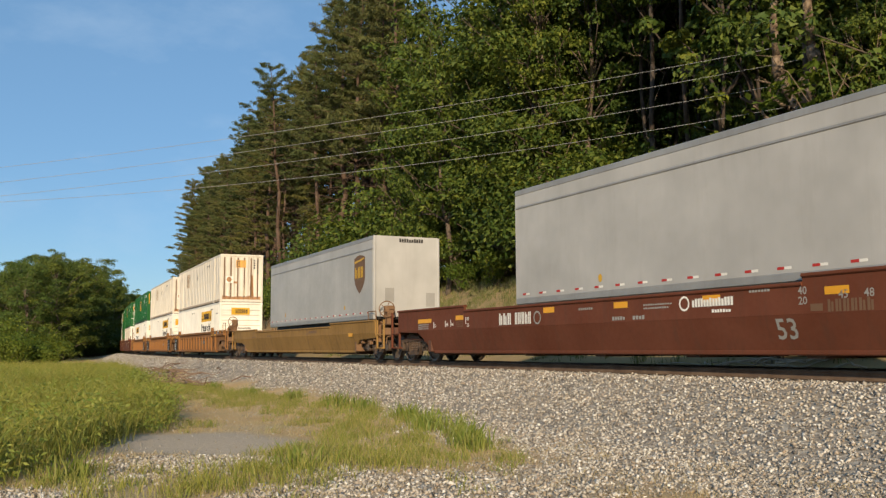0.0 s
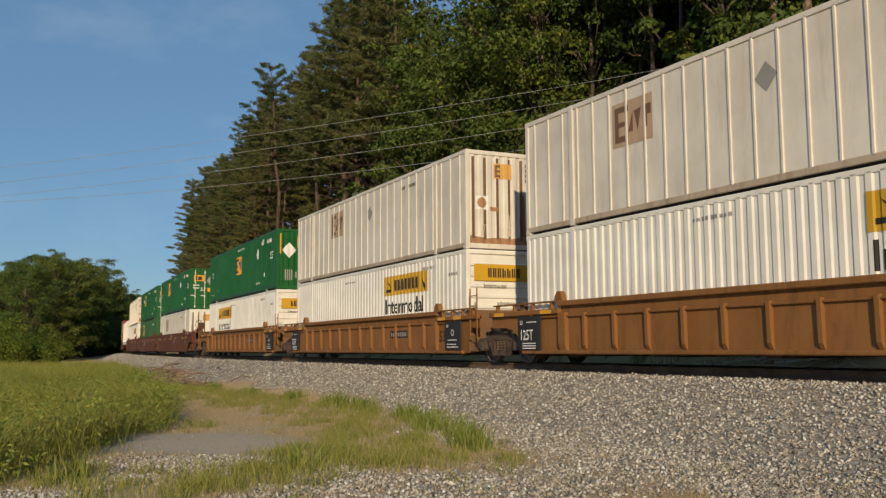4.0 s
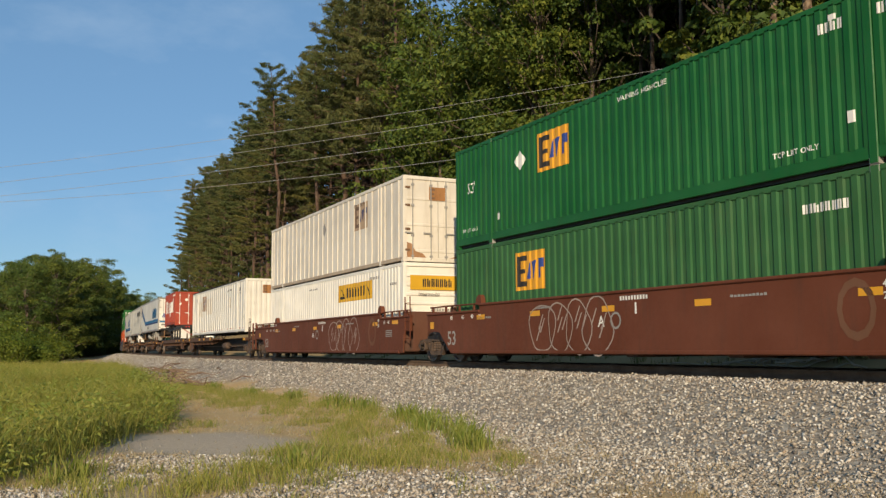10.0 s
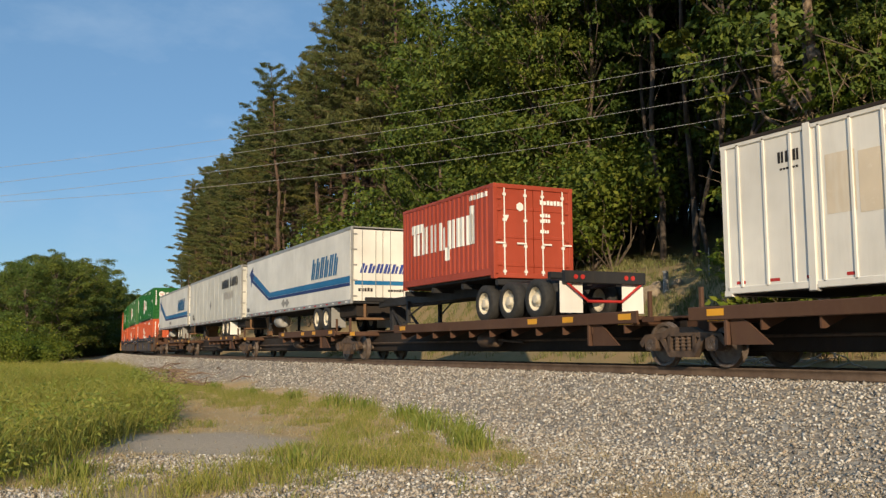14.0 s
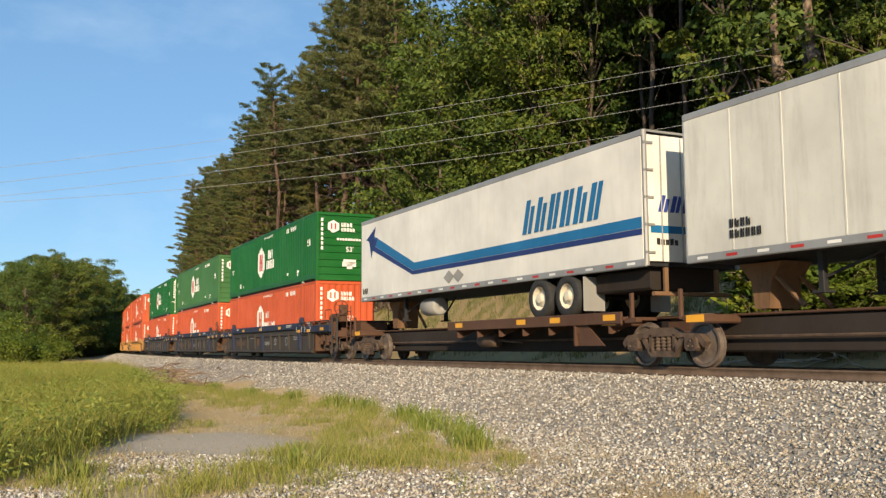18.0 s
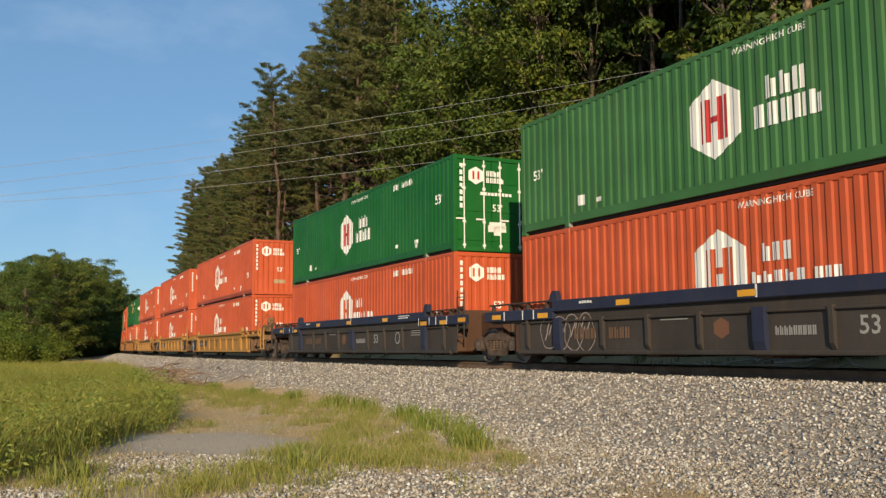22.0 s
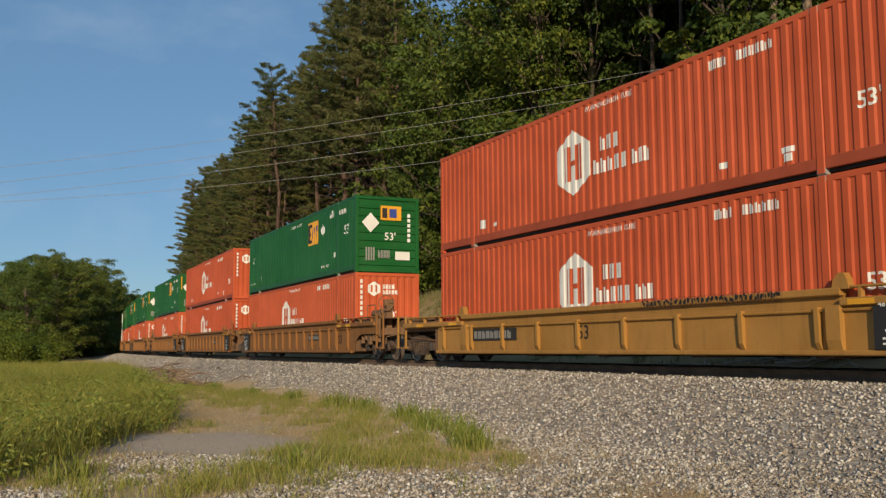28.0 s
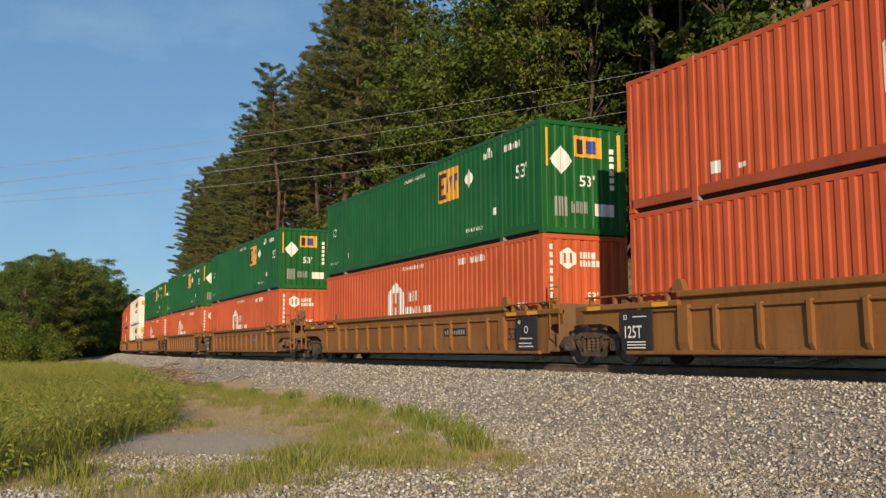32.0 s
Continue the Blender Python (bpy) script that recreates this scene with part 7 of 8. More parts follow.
FAR_BROAD = [plant("broadleaf_tree", broad_tree(h, sp, b, c, 150, 0.15, "far_leaf"), "distant broadleaf tree in full leaf", "tree", "trees of the far wood") for h, sp, b, c in ((17, 5.0, 0.2, 90), (15, 5.4, 0.2, 80), (19, 5.0, 0.2, 95))]
FIRST = {id(o): True for o in BROAD + MID_BROAD + FAR_BROAD + PINES + BUSHES + SPRAYS + UNDER + NARROW + CANOPY + YOUNG + SLENDER + [LEANING]}


def skyline(px):
    """How high the woods stand against the sky, as an upward slope, by the bearing across the view."""
    return np.interp(px, [-300, 0, 60, 130, 172, 186, 200, 240, 280, 305, 316, 340, 395, 430, 470, 490, 525, 560, 600, 640, 900],
                     [0.07, 0.074, 0.09, 0.094, 0.09, 0.078, 0.066, 0.06, 0.054, 0.06, 0.125, 0.17, 0.21, 0.245, 0.275, 0.285, 0.305, 0.335, 0.38, 0.425, 0.68])


def bearing(x, y):
    return 784 + 1642 * math.tan(math.atan2(x, y) - AIM_YAW)


def set_tree(kinds, x, y, height_of, lo=0.55, hi=1.15, cap=True, slim=1.0, spin=None, share=1.0):
    """Stands one tree of a kind on the ground; its height keeps below the skyline of the woods."""
    src = kinds[int(grow.integers(len(kinds)))]
    z = float(ground_height(np.array([x]), np.array([y]))[0])
    d = math.hypot(x, y)
    own = max(v.co.z for v in src.children[1].data.vertices) if id(src) not in HEIGHTS else HEIGHTS[id(src)]
    HEIGHTS[id(src)] = own
    want = own * grow.uniform(lo, hi) if height_of is None else height_of
    if cap:
        px = bearing(x, y)
        want = min(want, (share * float(skyline(px)) * (grow.uniform(0.95, 1.03) if grow.random() < 0.35 else grow.uniform(0.74, 0.93) if px > 306 else grow.uniform(0.9, 1.0))) * d + EYE[2] - z)
    k = want / own
    if k < 0.22:
        return None
    kx = max(k, 0.62) * grow.uniform(0.9, 1.1) * slim
    m = pose(x, y, z, 0, 0, grow.uniform(0, 360) if spin is None else spin) @ Matrix.Diagonal((kx, kx, k, 1))
    if FIRST.pop(id(src), False):
        src.matrix_basis = m
        return src
    return copy_thing(src, m @ Matrix.Diagonal((1 / src.scale.x, 1 / src.scale.y, 1 / src.scale.z, 1)))


HEIGHTS = {}
# the wooded slope behind the track
for row, lat in enumerate((13.2, 16.5, 20.5, 27.0, 35.0, 44.0)):
    s = -240.0 + row * 1.7
    while s < 34:
        p = track_pose(s, lat + grow.uniform(-1.2, 1.6)).translation
        px = bearing(p.x, p.y) if p.y > 0 else 3000
        if 306 < px < 9000:
            pine = grow.random() < (1.0 if px < 650 else 0.9 if px < 690 else 0.6 if px < 735 else 0.05)
            near = math.hypot(p.x, p.y)
            if not (965 < px < 1390 and row < 3) and not (1225 < px < 1650 and row == 0) and not (row > 3 and px < 640) and not (1105 < px < 1450 and row < 5):
                set_tree(PINES if pine else BROAD if near < 52 and px < 1700 and row < 2 else MID_BROAD if near < 95 and px < 1700 else FAR_BROAD, p.x, p.y, None, *((1.05, 1.6) if px < 720 else (0.85, 1.2)), slim=0.7 if 640 < px < 800 and not pine else 1.0, share=0.72 if row > 2 and px < 640 else 1.0)
        s += grow.uniform(3.0, 4.8) * (1 + 0.12 * row) * (1.25 if s < -120 else 1)
# the wood left of the track
for lo_px, hi_px, lo_d, hi_d, n in ((-60, 135, 135, 200, 40), (40, 165, 190, 250, 22)):
    for i in range(n):
        px, d = grow.uniform(lo_px, hi_px), grow.uniform(lo_d, hi_d)
        a = math.atan((px - 784) / 1642) + AIM_YAW
        x, y = d * math.sin(a), d * math.cos(a)
        if float(along(np.array([x]), np.array([y]))[1][0]) < -9:
            set_tree(FAR_BROAD, x, y, None, 0.9, 1.3)
# the dark wood that closes the bend
for i in range(30):
    px, d = grow.uniform(160, 214), grow.uniform(240, 320)
    a = math.atan((px - 784) / 1642) + AIM_YAW
    x, y = d * math.sin(a), d * math.cos(a)
    if abs(float(along(np.array([x]), np.array([y]))[1][0])) > 7.5:
        set_tree(FAR_BROAD, x, y, None, 1.0, 1.4)
for i in range(34):
    x, y = (lambda a, d: (d * math.sin(a), d * math.cos(a)))(math.atan((grow.uniform(150, 236) - 784) / 1642) + AIM_YAW, grow.uniform(215, 300))
    if abs(float(along(np.array([x]), np.array([y]))[1][0])) > 6.5:
        set_tree(UNDER, x, y, grow.uniform(4.0, 7.0), cap=False)
# far trees beyond the bend
for i in range(24):
    px, d = grow.uniform(196, 318), grow.uniform(300, 420)
    a = math.atan((px - 784) / 1642) + AIM_YAW
    x, y = d * math.sin(a), d * math.cos(a)
    if abs(float(along(np.array([x]), np.array([y]))[1][0])) > 8:
        set_tree(FAR_BROAD, x, y, None, 1.2, 1.6)
# an old forked tree, bare poles and snags at the wood's edge
def old_tree():
    m = Mesher()
    limb(m, (0, 0, -0.5), (0.1, 0.1, 5.2), 0.36, 0.33, 6, 12, 0.2)
    for p, q, r, top in (((0.0, 0.1, 5.0), (-0.55, 0.3, 7.4), 0.2, (-0.9, 0.4, 17.5)), ((0.2, 0.0, 5.0), (0.3, -0.2, 7.6), 0.24, (-0.1, -0.3, 18.0))):
        limb(m, p, q, 0.23, r * 0.8, 4, 10, 0.3)
        limb(m, q, top, r * 0.6, 0.05, 9, 8, 0.45)
    for z, a, ln in ((4.8, 3.1, 1.5), (6.4, 0.3, 2.4), (5.4, 3.5, 1.9), (11.0, 1.2, 2.6), (12.2, 3.4, 2.6), (10.2, 0.1, 2.0)):
        limb(m, (-0.05, 0, z), (math.cos(a) * ln, math.sin(a) * ln, z + 0.9), 0.09, 0.025, 5, 6, 0.45)
    pts, nrm = [], []
    for i in range(34):
        a, z = i * 2.4, 7.0 + i * 0.35
        r = grow.uniform(1.5, 3.6)
        c = np.array((math.cos(a) * r, math.sin(a) * r, z))
        d = grow.normal(size=(10, 3))
        d /= np.linalg.norm(d, axis=1)[:, None]
        tuft = c + d * grow.uniform(0.3, 0.9, (10, 1)) * np.array((1.0, 1.0, 0.5))
        pts.append(np.repeat(tuft, 14, 0) + grow.normal(size=(140, 3)) * 0.2)
        nrm.append(np.repeat(d * 0.8 + np.array((0, 0, 0.4)), 14, 0))
    v, f = leaf_cards(np.concatenate(pts), np.concatenate(nrm), 0.11, 1.0, 0.4)
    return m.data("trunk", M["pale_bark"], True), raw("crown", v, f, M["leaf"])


def snag(h):
    m = Mesher()
    pts = limb(m, (0, 0, -0.3), (grow.uniform(-1.2, 1.2), grow.uniform(-0.6, 0.6), h), 0.03, 0.01, 6, 6, 0.3)
    for p in pts[2:6]:
        for k in range(2):
            limb(m, p, p + Vector((grow.uniform(-1.3, 1.3), grow.uniform(-1, 1), grow.uniform(0.2, 1.4))), 0.013, 0.006, 3, 5, 0.4)
    return m


OLD = plant("broadleaf_tree", old_tree(), "old forked tree with a thick pale trunk", "tree", "trees on the slope")
FIRST[id(OLD)] = True


def spot(px, d):
    a = math.atan((px - 784) / 1642) + AIM_YAW
    return d * math.sin(a), d * math.cos(a)


for px, d, slim in ((1412, 40, 1), (1500, 37, 1), (1585, 37, 1), (975, 51, 1)):
    x, y = spot(px, d)
    set_tree(NARROW, x, y, 17.5, cap=False, slim=slim)
for px, d, h in ((940, 53, 21), (960, 51, 22), (905, 56, 22), (1040, 50, 21), (1078, 53, 22), (1428, 38.5, 17), (1460, 40, 18), (1500, 39, 18)):
    x, y = spot(px, d)
    set_tree(BROAD, x, y, h, cap=False, slim=0.8 if px < 1300 else 0.65)
for px, d, h in ((1300, 36.0, 18.5), (1345, 35.5, 17), (1262, 40.0, 21.0)):
    x, y = spot(px, d)
    set_tree(SLENDER, x, y, h, cap=False, slim=0.9)
# high crowns, mostly above the view, added to shade the dark hollow
for px, d in ((1140, 49), (1175, 44), (1235, 42), (1150, 57), (1215, 53), (1130, 63), (1190, 57), (1250, 54), (1300, 50), (1160, 62), (1225, 62), (1275, 62), (1195, 68), (1265, 70), (1320, 60), (1345, 54)):
    x, y = spot(px, d)
    set_tree(CANOPY, x, y, grow.uniform(23, 27), cap=False)
for px, d in ((1120, 74), (1150, 70), (1180, 76), (1210, 71), (1240, 77), (1270, 72), (1300, 76), (1330, 70), (1350, 66), (1375, 60)):
    x, y = spot(px, d)
    set_tree(MID_BROAD, x, y, grow.uniform(17, 21), cap=False)
x, y = spot(506, 92)
set_tree([LEANING], x, y, 0.316 * 92 + EYE[2] - float(ground_height(np.array([x]), np.array([y]))[0]), cap=False, spin=198)
for px, d, h in ((1502, 30.6, 6.5), (1540, 30.2, 8.5), (1580, 29.8, 9.0), (1400, 32, 6.0)):
    x, y = spot(px, d)
    set_tree(NARROW, x, y, h, cap=False, slim=0.75)
x, y = spot(1433, 32.6)
set_tree([OLD], x, y, 19.0, cap=False)
for px, d, h in ((1352, 29.2, 4.6), (1340, 29, 3.8), (1358, 28.9, 3.2), (1368, 29.0, 4.4), (1375, 29.3, 5.4), (1384, 28.9, 3.6), (1490, 29, 9), (1530, 31, 11), (1364, 31, 4.5), (1180, 46, 13), (1150, 48, 14)):
    x, y = spot(px, d)
    g = float(ground_height(np.array([x]), np.array([y]))[0])
    o = loose("dead_sapling", snag(h), M["pale_bark"], "bare pale sapling with crooked twigs", "dead tree", "bare saplings")
    o.matrix_basis = pose(x, y, g)
for px, d, h in ((1420, 34.5, 3.4), (1480, 35, 4.0), (1550, 34.5, 4.2)):
    x, y = spot(px, d)
    set_tree(UNDER, x, y, h * 0.8, cap=False)

for px, d, h in ((1352, 30.6, 3.6), (1378, 30.2, 3.8), (1405, 29.6, 4.2), (1440, 29.3, 3.6), (1470, 30.4, 4.8), (1500, 29.2, 4.6), (1535, 30.0, 5.6), (1570, 29.0, 5.0),
                 (1450, 28.4, 1.9), (1485, 28.3, 2.2), (1515, 28.2, 2.0), (1390, 31.4, 5.4), (1555, 28.4, 3.0), (1430, 31.0, 5.2), (1520, 31.5, 6.4), (1565, 31.5, 6.8)):
    x, y = spot(px, d)
    set_tree(SPRAYS, x, y, h, cap=False)
# undergrowth that darkens the wood's floor, and low growth at its edge
for i in range(30):
    px, d = grow.uniform(940, 1480), grow.uniform(52, 66)
    x, y = spot(px, d + 14 if 1040 < px < 1340 else d)
    set_tree(UNDER, x, y, grow.uniform(3.0, 6.0), cap=False)
for px, d, h in ((985, 49, 5.0), (1015, 48, 4.5), (1050, 47, 4.0), (1085, 46, 4.8)):
    x, y = spot(px, d)
    set_tree(UNDER, x, y, h, cap=False)
# shrubs along the foot of the slope
s = -110.0
while s < 6:
    p = track_pose(s, grow.uniform(11.5, 14.0)).translation
    if not 960 < bearing(p.x, p.y) < 1290:
        set_tree(BUSHES, p.x, p.y, None, 0.6, 1.3, False)
    s += grow.uniform(1.6, 4.4)
for i in range(26):
    px, d = grow.uniform(-40, 105), grow.uniform(84, 100)
    a = math.atan((px - 784) / 1642) + AIM_YAW
    set_tree(BUSHES, d * math.sin(a), d * math.cos(a), None, 0.6, 1.2, False)

# ---- loose stone, grass and weeds ----
M["stone"] = varied("ballast_stone", [(0.16, 0.14, 0.12), (0.42, 0.37, 0.3), (0.58, 0.53, 0.45), (0.36, 0.275, 0.195), (0.82, 0.78, 0.7), (0.48, 0.43, 0.36), (0.17, 0.15, 0.13), (0.58, 0.52, 0.43)], 0.9, grain=25)
M["pebble"] = varied("tan_pebbles", [(0.3, 0.24, 0.16), (0.4, 0.33, 0.24), (0.46, 0.41, 0.34), (0.34, 0.26, 0.17), (0.6, 0.56, 0.5)], 0.9, grain=25)
M["grass"] = varied("short_grass", [(0.15, 0.2, 0.025), (0.24, 0.26, 0.035), (0.42, 0.35, 0.12), (0.19, 0.225, 0.03), (0.36, 0.31, 0.08)], 0.7, True, grain=2)
M["weed"] = varied("tall_weeds", [(0.155, 0.195, 0.022), (0.25, 0.265, 0.034), (0.43, 0.37, 0.09), (0.185, 0.225, 0.027)], 0.7, True, grain=2)
M["dry_grass"] = varied("dry_stalks", [(0.4, 0.32, 0.16), (0.5, 0.41, 0.22), (0.32, 0.24, 0.12)], 0.8, True, grain=2)


def scatter(n, x0, x1, y0, y1, chance):
    x, y = grow.uniform(x0, x1, n), grow.uniform(y0, y1, n)
    keep = grow.random(n) < chance(x, y)
    return x[keep], y[keep]


def in_view(x, y, margin=120):
    px = 784 + 1642 * np.tan(np.clip(np.arctan2(x, y) - AIM_YAW, -1.2, 1.2))
    return (px > -margin) & (px < 1568 + margin)


def stones(name, x, y, size, lift=0.35, key="stone"):
    n = len(x)
    z = ground_height(x, y)
    base = np.array([(1, 0, 0), (0, 1, 0), (-1, 0, 0), (0, -1, 0), (0.3, 0.2, 0.8), (-0.2, -0.1, -0.8)])
    v = base[None] * grow.uniform(0.5, 1.3, (n, 6, 1)) + grow.normal(size=(n, 6, 3)) * 0.24
    a = grow.uniform(0, 6.28, n)
    c, s = np.cos(a), np.sin(a)
    v = np.stack([v[..., 0] * c[:, None] - v[..., 1] * s[:, None], v[..., 0] * s[:, None] + v[..., 1] * c[:, None], v[..., 2]], -1)
    tilt = grow.uniform(-0.9, 0.9, n)
    v = np.stack([v[..., 0] * np.cos(tilt)[:, None] - v[..., 2] * np.sin(tilt)[:, None], v[..., 1], v[..., 0] * np.sin(tilt)[:, None] + v[..., 2] * np.cos(tilt)[:, None]], -1)
    v = v * size[:, None, None] + np.stack([x, y, z + size * (lift + grow.uniform(-0.3, 0.5, n))], -1)[:, None]
    f = np.array([(0, 1, 4), (1, 2, 4), (2, 3, 4), (3, 0, 4), (1, 0, 5), (2, 1, 5), (3, 2, 5), (0, 3, 5)])
    faces = (np.arange(n)[:, None, None] * 6 + f[None]).reshape(-1, 3)
    return raw(name, v.reshape(-1, 3), faces, M[key])


def ballast_chance(x, y):
    s, lat = along(x, y)
    d = np.hypot(x, y)
    tie = (np.abs(lat) < 1.35)
    near = np.clip(1.15 - d / 40, 0.1, 1)
    return gravel_share(x, y) * near * in_view(x, y) * np.where(tie, 0.35, 1) * (lat < 2.6)


bx, by = scatter(430000, -75, 0.5, 4.5, 20, ballast_chance)
fx, fy = scatter(110000, -165, -75, 8, 34, lambda x, y: 0.8 * gravel_share(x, y) * in_view(x, y) * (along(x, y)[1] < 1.4))
nx_, ny_ = scatter(26000, -14, -6.5, -2.2, 4.5, lambda x, y: gravel_share(x, y) * in_view(x, y) * (weeds_here(x, y) < 0.2))
bx, by = np.concatenate([bx, fx, nx_]), np.concatenate([by, fy, ny_])
loose("ballast", stones("ballast", bx, by, grow.uniform(0.012, 0.035, len(bx)) * np.clip(0.85 + np.hypot(bx, by) / 80, 1, 1.3)), None, "grey and tan crushed stone ballast beside the rails", "ballast", kind="stuff")
px_, py_ = scatter(48000, -30, -4, -2, 9.5, lambda x, y: in_view(x, y) * np.where(weeds_here(x, y) > 0.2, 0, np.where(gravel_share(x, y) > 0.2, 1.0, np.where(dirt_here(x, y) > 0.3, 0.07, 0.2))) * (along(x, y)[1] < -5))
loose("gravel", stones("gravel", px_, py_, grow.uniform(0.007, 0.024, len(px_)), key="pebble"), None, "loose grey gravel strewn on the soil", "gravel", kind="stuff")


def blades(name, x, y, height, width, lean, material, segs=2):
    """Bent, tapering blades of grass."""
    n = len(x)
    z = ground_height(x, y) - 0.02
    a = grow.uniform(0, 6.28, n)
    u = np.stack([np.cos(a), np.sin(a), np.zeros(n)], -1)
    b = grow.uniform(0, 6.28, n)
    w = np.stack([np.cos(b), np.sin(b), np.zeros(n)], -1)
    root = np.stack([x, y, z], -1)
    h = height[:, None]
    up = np.array((0, 0, 1.0))
    mid = root + up * h * 0.6 + w * h * lean * 0.3
    tip = root + up * h + w * h * lean
    wd = u * (width[:, None] if isinstance(width, np.ndarray) else width)
    v = np.stack([root - wd, root + wd, mid + wd * 0.8, mid - wd * 0.8, tip], 1).reshape(-1, 3)
    i = np.arange(n) * 5
    f = np.concatenate([np.stack([i, i + 1, i + 2], -1), np.stack([i, i + 2, i + 3], -1), np.stack([i + 3, i + 2, i + 4], -1)])
    return raw(name, v, f, material)


def tuft_points(n, chance, x0, x1, y0, y1, per, spread):
    x, y = scatter(n, x0, x1, y0, y1, chance)
    x, y = np.repeat(x, per), np.repeat(y, per)
    return x + grow.normal(size=len(x)) * spread, y + grow.normal(size=len(y)) * spread


GRASS_SPOTS = ((-11.9, 5.4, 2.0, 1.3, 1.0), (-20.0, 9.0, 4.5, 0.9, 1.0), (-31.0, 8.8, 9.0, 1.0, 1.0), (-12.2, 1.4, 0.8, 0.6, 0.9), (-10.7, 2.7, 1.0, 1.0, 0.6), (-15.2, 6.8, 2.8, 0.8, 0.9), (-13.4, 5.3, 2.4, 0.9, 1.0), (-11.3, 5.9, 1.3, 0.8, 0.8), (-19.6, 5.0, 0.9, 0.5, 0.7), (-26.5, 7.9, 5.0, 0.9, 1.0), (-17.6, 7.4, 2.6, 0.8, 0.9), (-40.0, 7.8, 9.0, 1.8, 1.0), (-11.2, 3.6, 1.5, 1.2, 0.9))


def grass_chance(x, y):
    s, lat = along(x, y)
    g = 0.03 + 0 * x
    for cx, cy, rx, ry, k in GRASS_SPOTS:
        g = np.maximum(g, k * np.clip(1.35 - np.hypot((x - cx) / rx, (y - cy) / ry) + 0.5 * smooth_noise(x, y, 0.9, 11.0), 0, 1))
    patch = np.clip(0.5 + 1.0 * smooth_noise(x, y, 0.45, 21.0), 0.03, 1)
    return in_view(x, y) * g * patch * np.clip(1.2 - gravel_share(x, y), 0, 1) * (dirt_here(x, y) < 0.5) * (lat < -4.4)


tx, ty = tuft_points(25000, grass_chance, -52, -8, -2, 11.5, 24, 0.09)
loose("grass", blades("grass", tx, ty, grow.uniform(0.05, 0.22, len(tx)), 0.005, 0.6, M["grass"]), None, "patchy short green grass on dry soil", "grass", kind="stuff")
M["tuft"] = varied("weed_blades", [(0.12, 0.18, 0.02), (0.19, 0.235, 0.03), (0.3, 0.29, 0.07)], 0.6, True, grain=2)
spots = [(-14.6, 8.2), (-16.4, 8.5), (-17.2, 8.9), (-19.0, 9.2), (-21.5, 9.4), (-24.0, 9.6), (-13.1, 7.6), (-12.4, 1.5), (-27.0, 9.4), (-31.0, 9.3), (-36.0, 9.4), (-15.4, 8.0), (-22.6, 9.3), (-11.6, 4.2), (-13.8, 7.8), (-12.6, 7.2), (-12.0, 7.0), (-15.9, 8.3), (-18.2, 9.0)]
tx = np.concatenate([np.full(95, a) + grow.normal(size=95) * 0.2 for a, b in spots])
ty = np.concatenate([np.full(95, b) + grow.normal(size=95) * 0.16 for a, b in spots])
loose("weed_tufts", blades("weed_tufts", tx, ty, grow.uniform(0.12, 0.42, len(tx)), 0.012, 0.4, M["tuft"]), None, "taller green weed tufts along the gravel", "weeds", kind="stuff")
tx, ty = tuft_points(3600, lambda x, y: in_view(x, y) * (along(x, y)[1] < -5.2) * np.where(gravel_share(x, y) < 0.7, 1.0, 0.28) * np.where(dirt_here(x, y) > 0.5, 0.06, 0.6), -34, -5, -3, 9, 20, 0.12)
loose("dry_grass", blades("dry_grass", tx, ty, grow.uniform(0.03, 0.16, len(tx)), 0.0035, 0.9, M["dry_grass"]), None, "sparse dry straw-coloured grass", "grass", kind="stuff")
tx, ty = tuft_points(900, lambda x, y: in_view(x, y) * np.clip(1.3 - np.hypot((x + 10.6 + 0.1 * y) / 0.75, (y - 3.6) / 2.4) + 0.6 * smooth_noise(x, y, 0.4, 31.0), 0, 0.5), -13, -8.5, 0.8, 6.6, 12, 0.1)
loose("sparse_weeds", blades("sparse_weeds", tx, ty, grow.uniform(0.08, 0.34, len(tx)), 0.004, 0.5, M["weed"]), None, "thin yellow-green weed stalks growing through the gravel", "weeds", kind="stuff")
M["bank_grass"] = varied("bank_grass_blades", [(0.27, 0.235, 0.1), (0.16, 0.19, 0.045), (0.34, 0.285, 0.14), (0.12, 0.165, 0.03), (0.23, 0.215, 0.075)], 0.8, True, grain=2)
# leafy weeds among the tall ones
M["weed_leaf"] = varied("weed_leaves", [(0.14, 0.2, 0.023), (0.21, 0.255, 0.032), (0.32, 0.32, 0.055)], 0.6, True, grain=3)
wx, wy = scatter(6400, -40, -12.0, -8, 8.0, lambda x, y: in_view(x, y, 200) * np.where(weeds_here(x, y) > 0.03, np.where(weeds_here(x, y) < 0.98, 1.0, 0.4), 0))
wx, wy = np.repeat(wx, 30), np.repeat(wy, 30)
hz = grow.uniform(0.05, 0.95, len(wx)) * (0.8 + 0.3 * smooth_noise(wx, wy, 1.5, 17.0))
rad = 0.07 + 0.13 * np.sqrt(hz)
wx, wy = wx + grow.normal(size=len(wx)) * rad, wy + grow.normal(size=len(wx)) * rad
v, f = leaf_cards(np.stack([wx, wy, ground_height(wx, wy) + hz], -1), np.tile((0.3, -0.2, 0.8), (len(wx), 1)), 0.024, 1.9, 0.7)
loose("leafy_weeds", raw("leafy_weeds", v, f, M["weed_leaf"]), None, "leafy green weeds at the edge of the rough ground", "weeds", kind="stuff")
tx, ty = tuft_points(20000, lambda x, y: in_view(x, y, 250) * weeds_here(x, y), -60, -12, -14, 10, 30, 0.16)
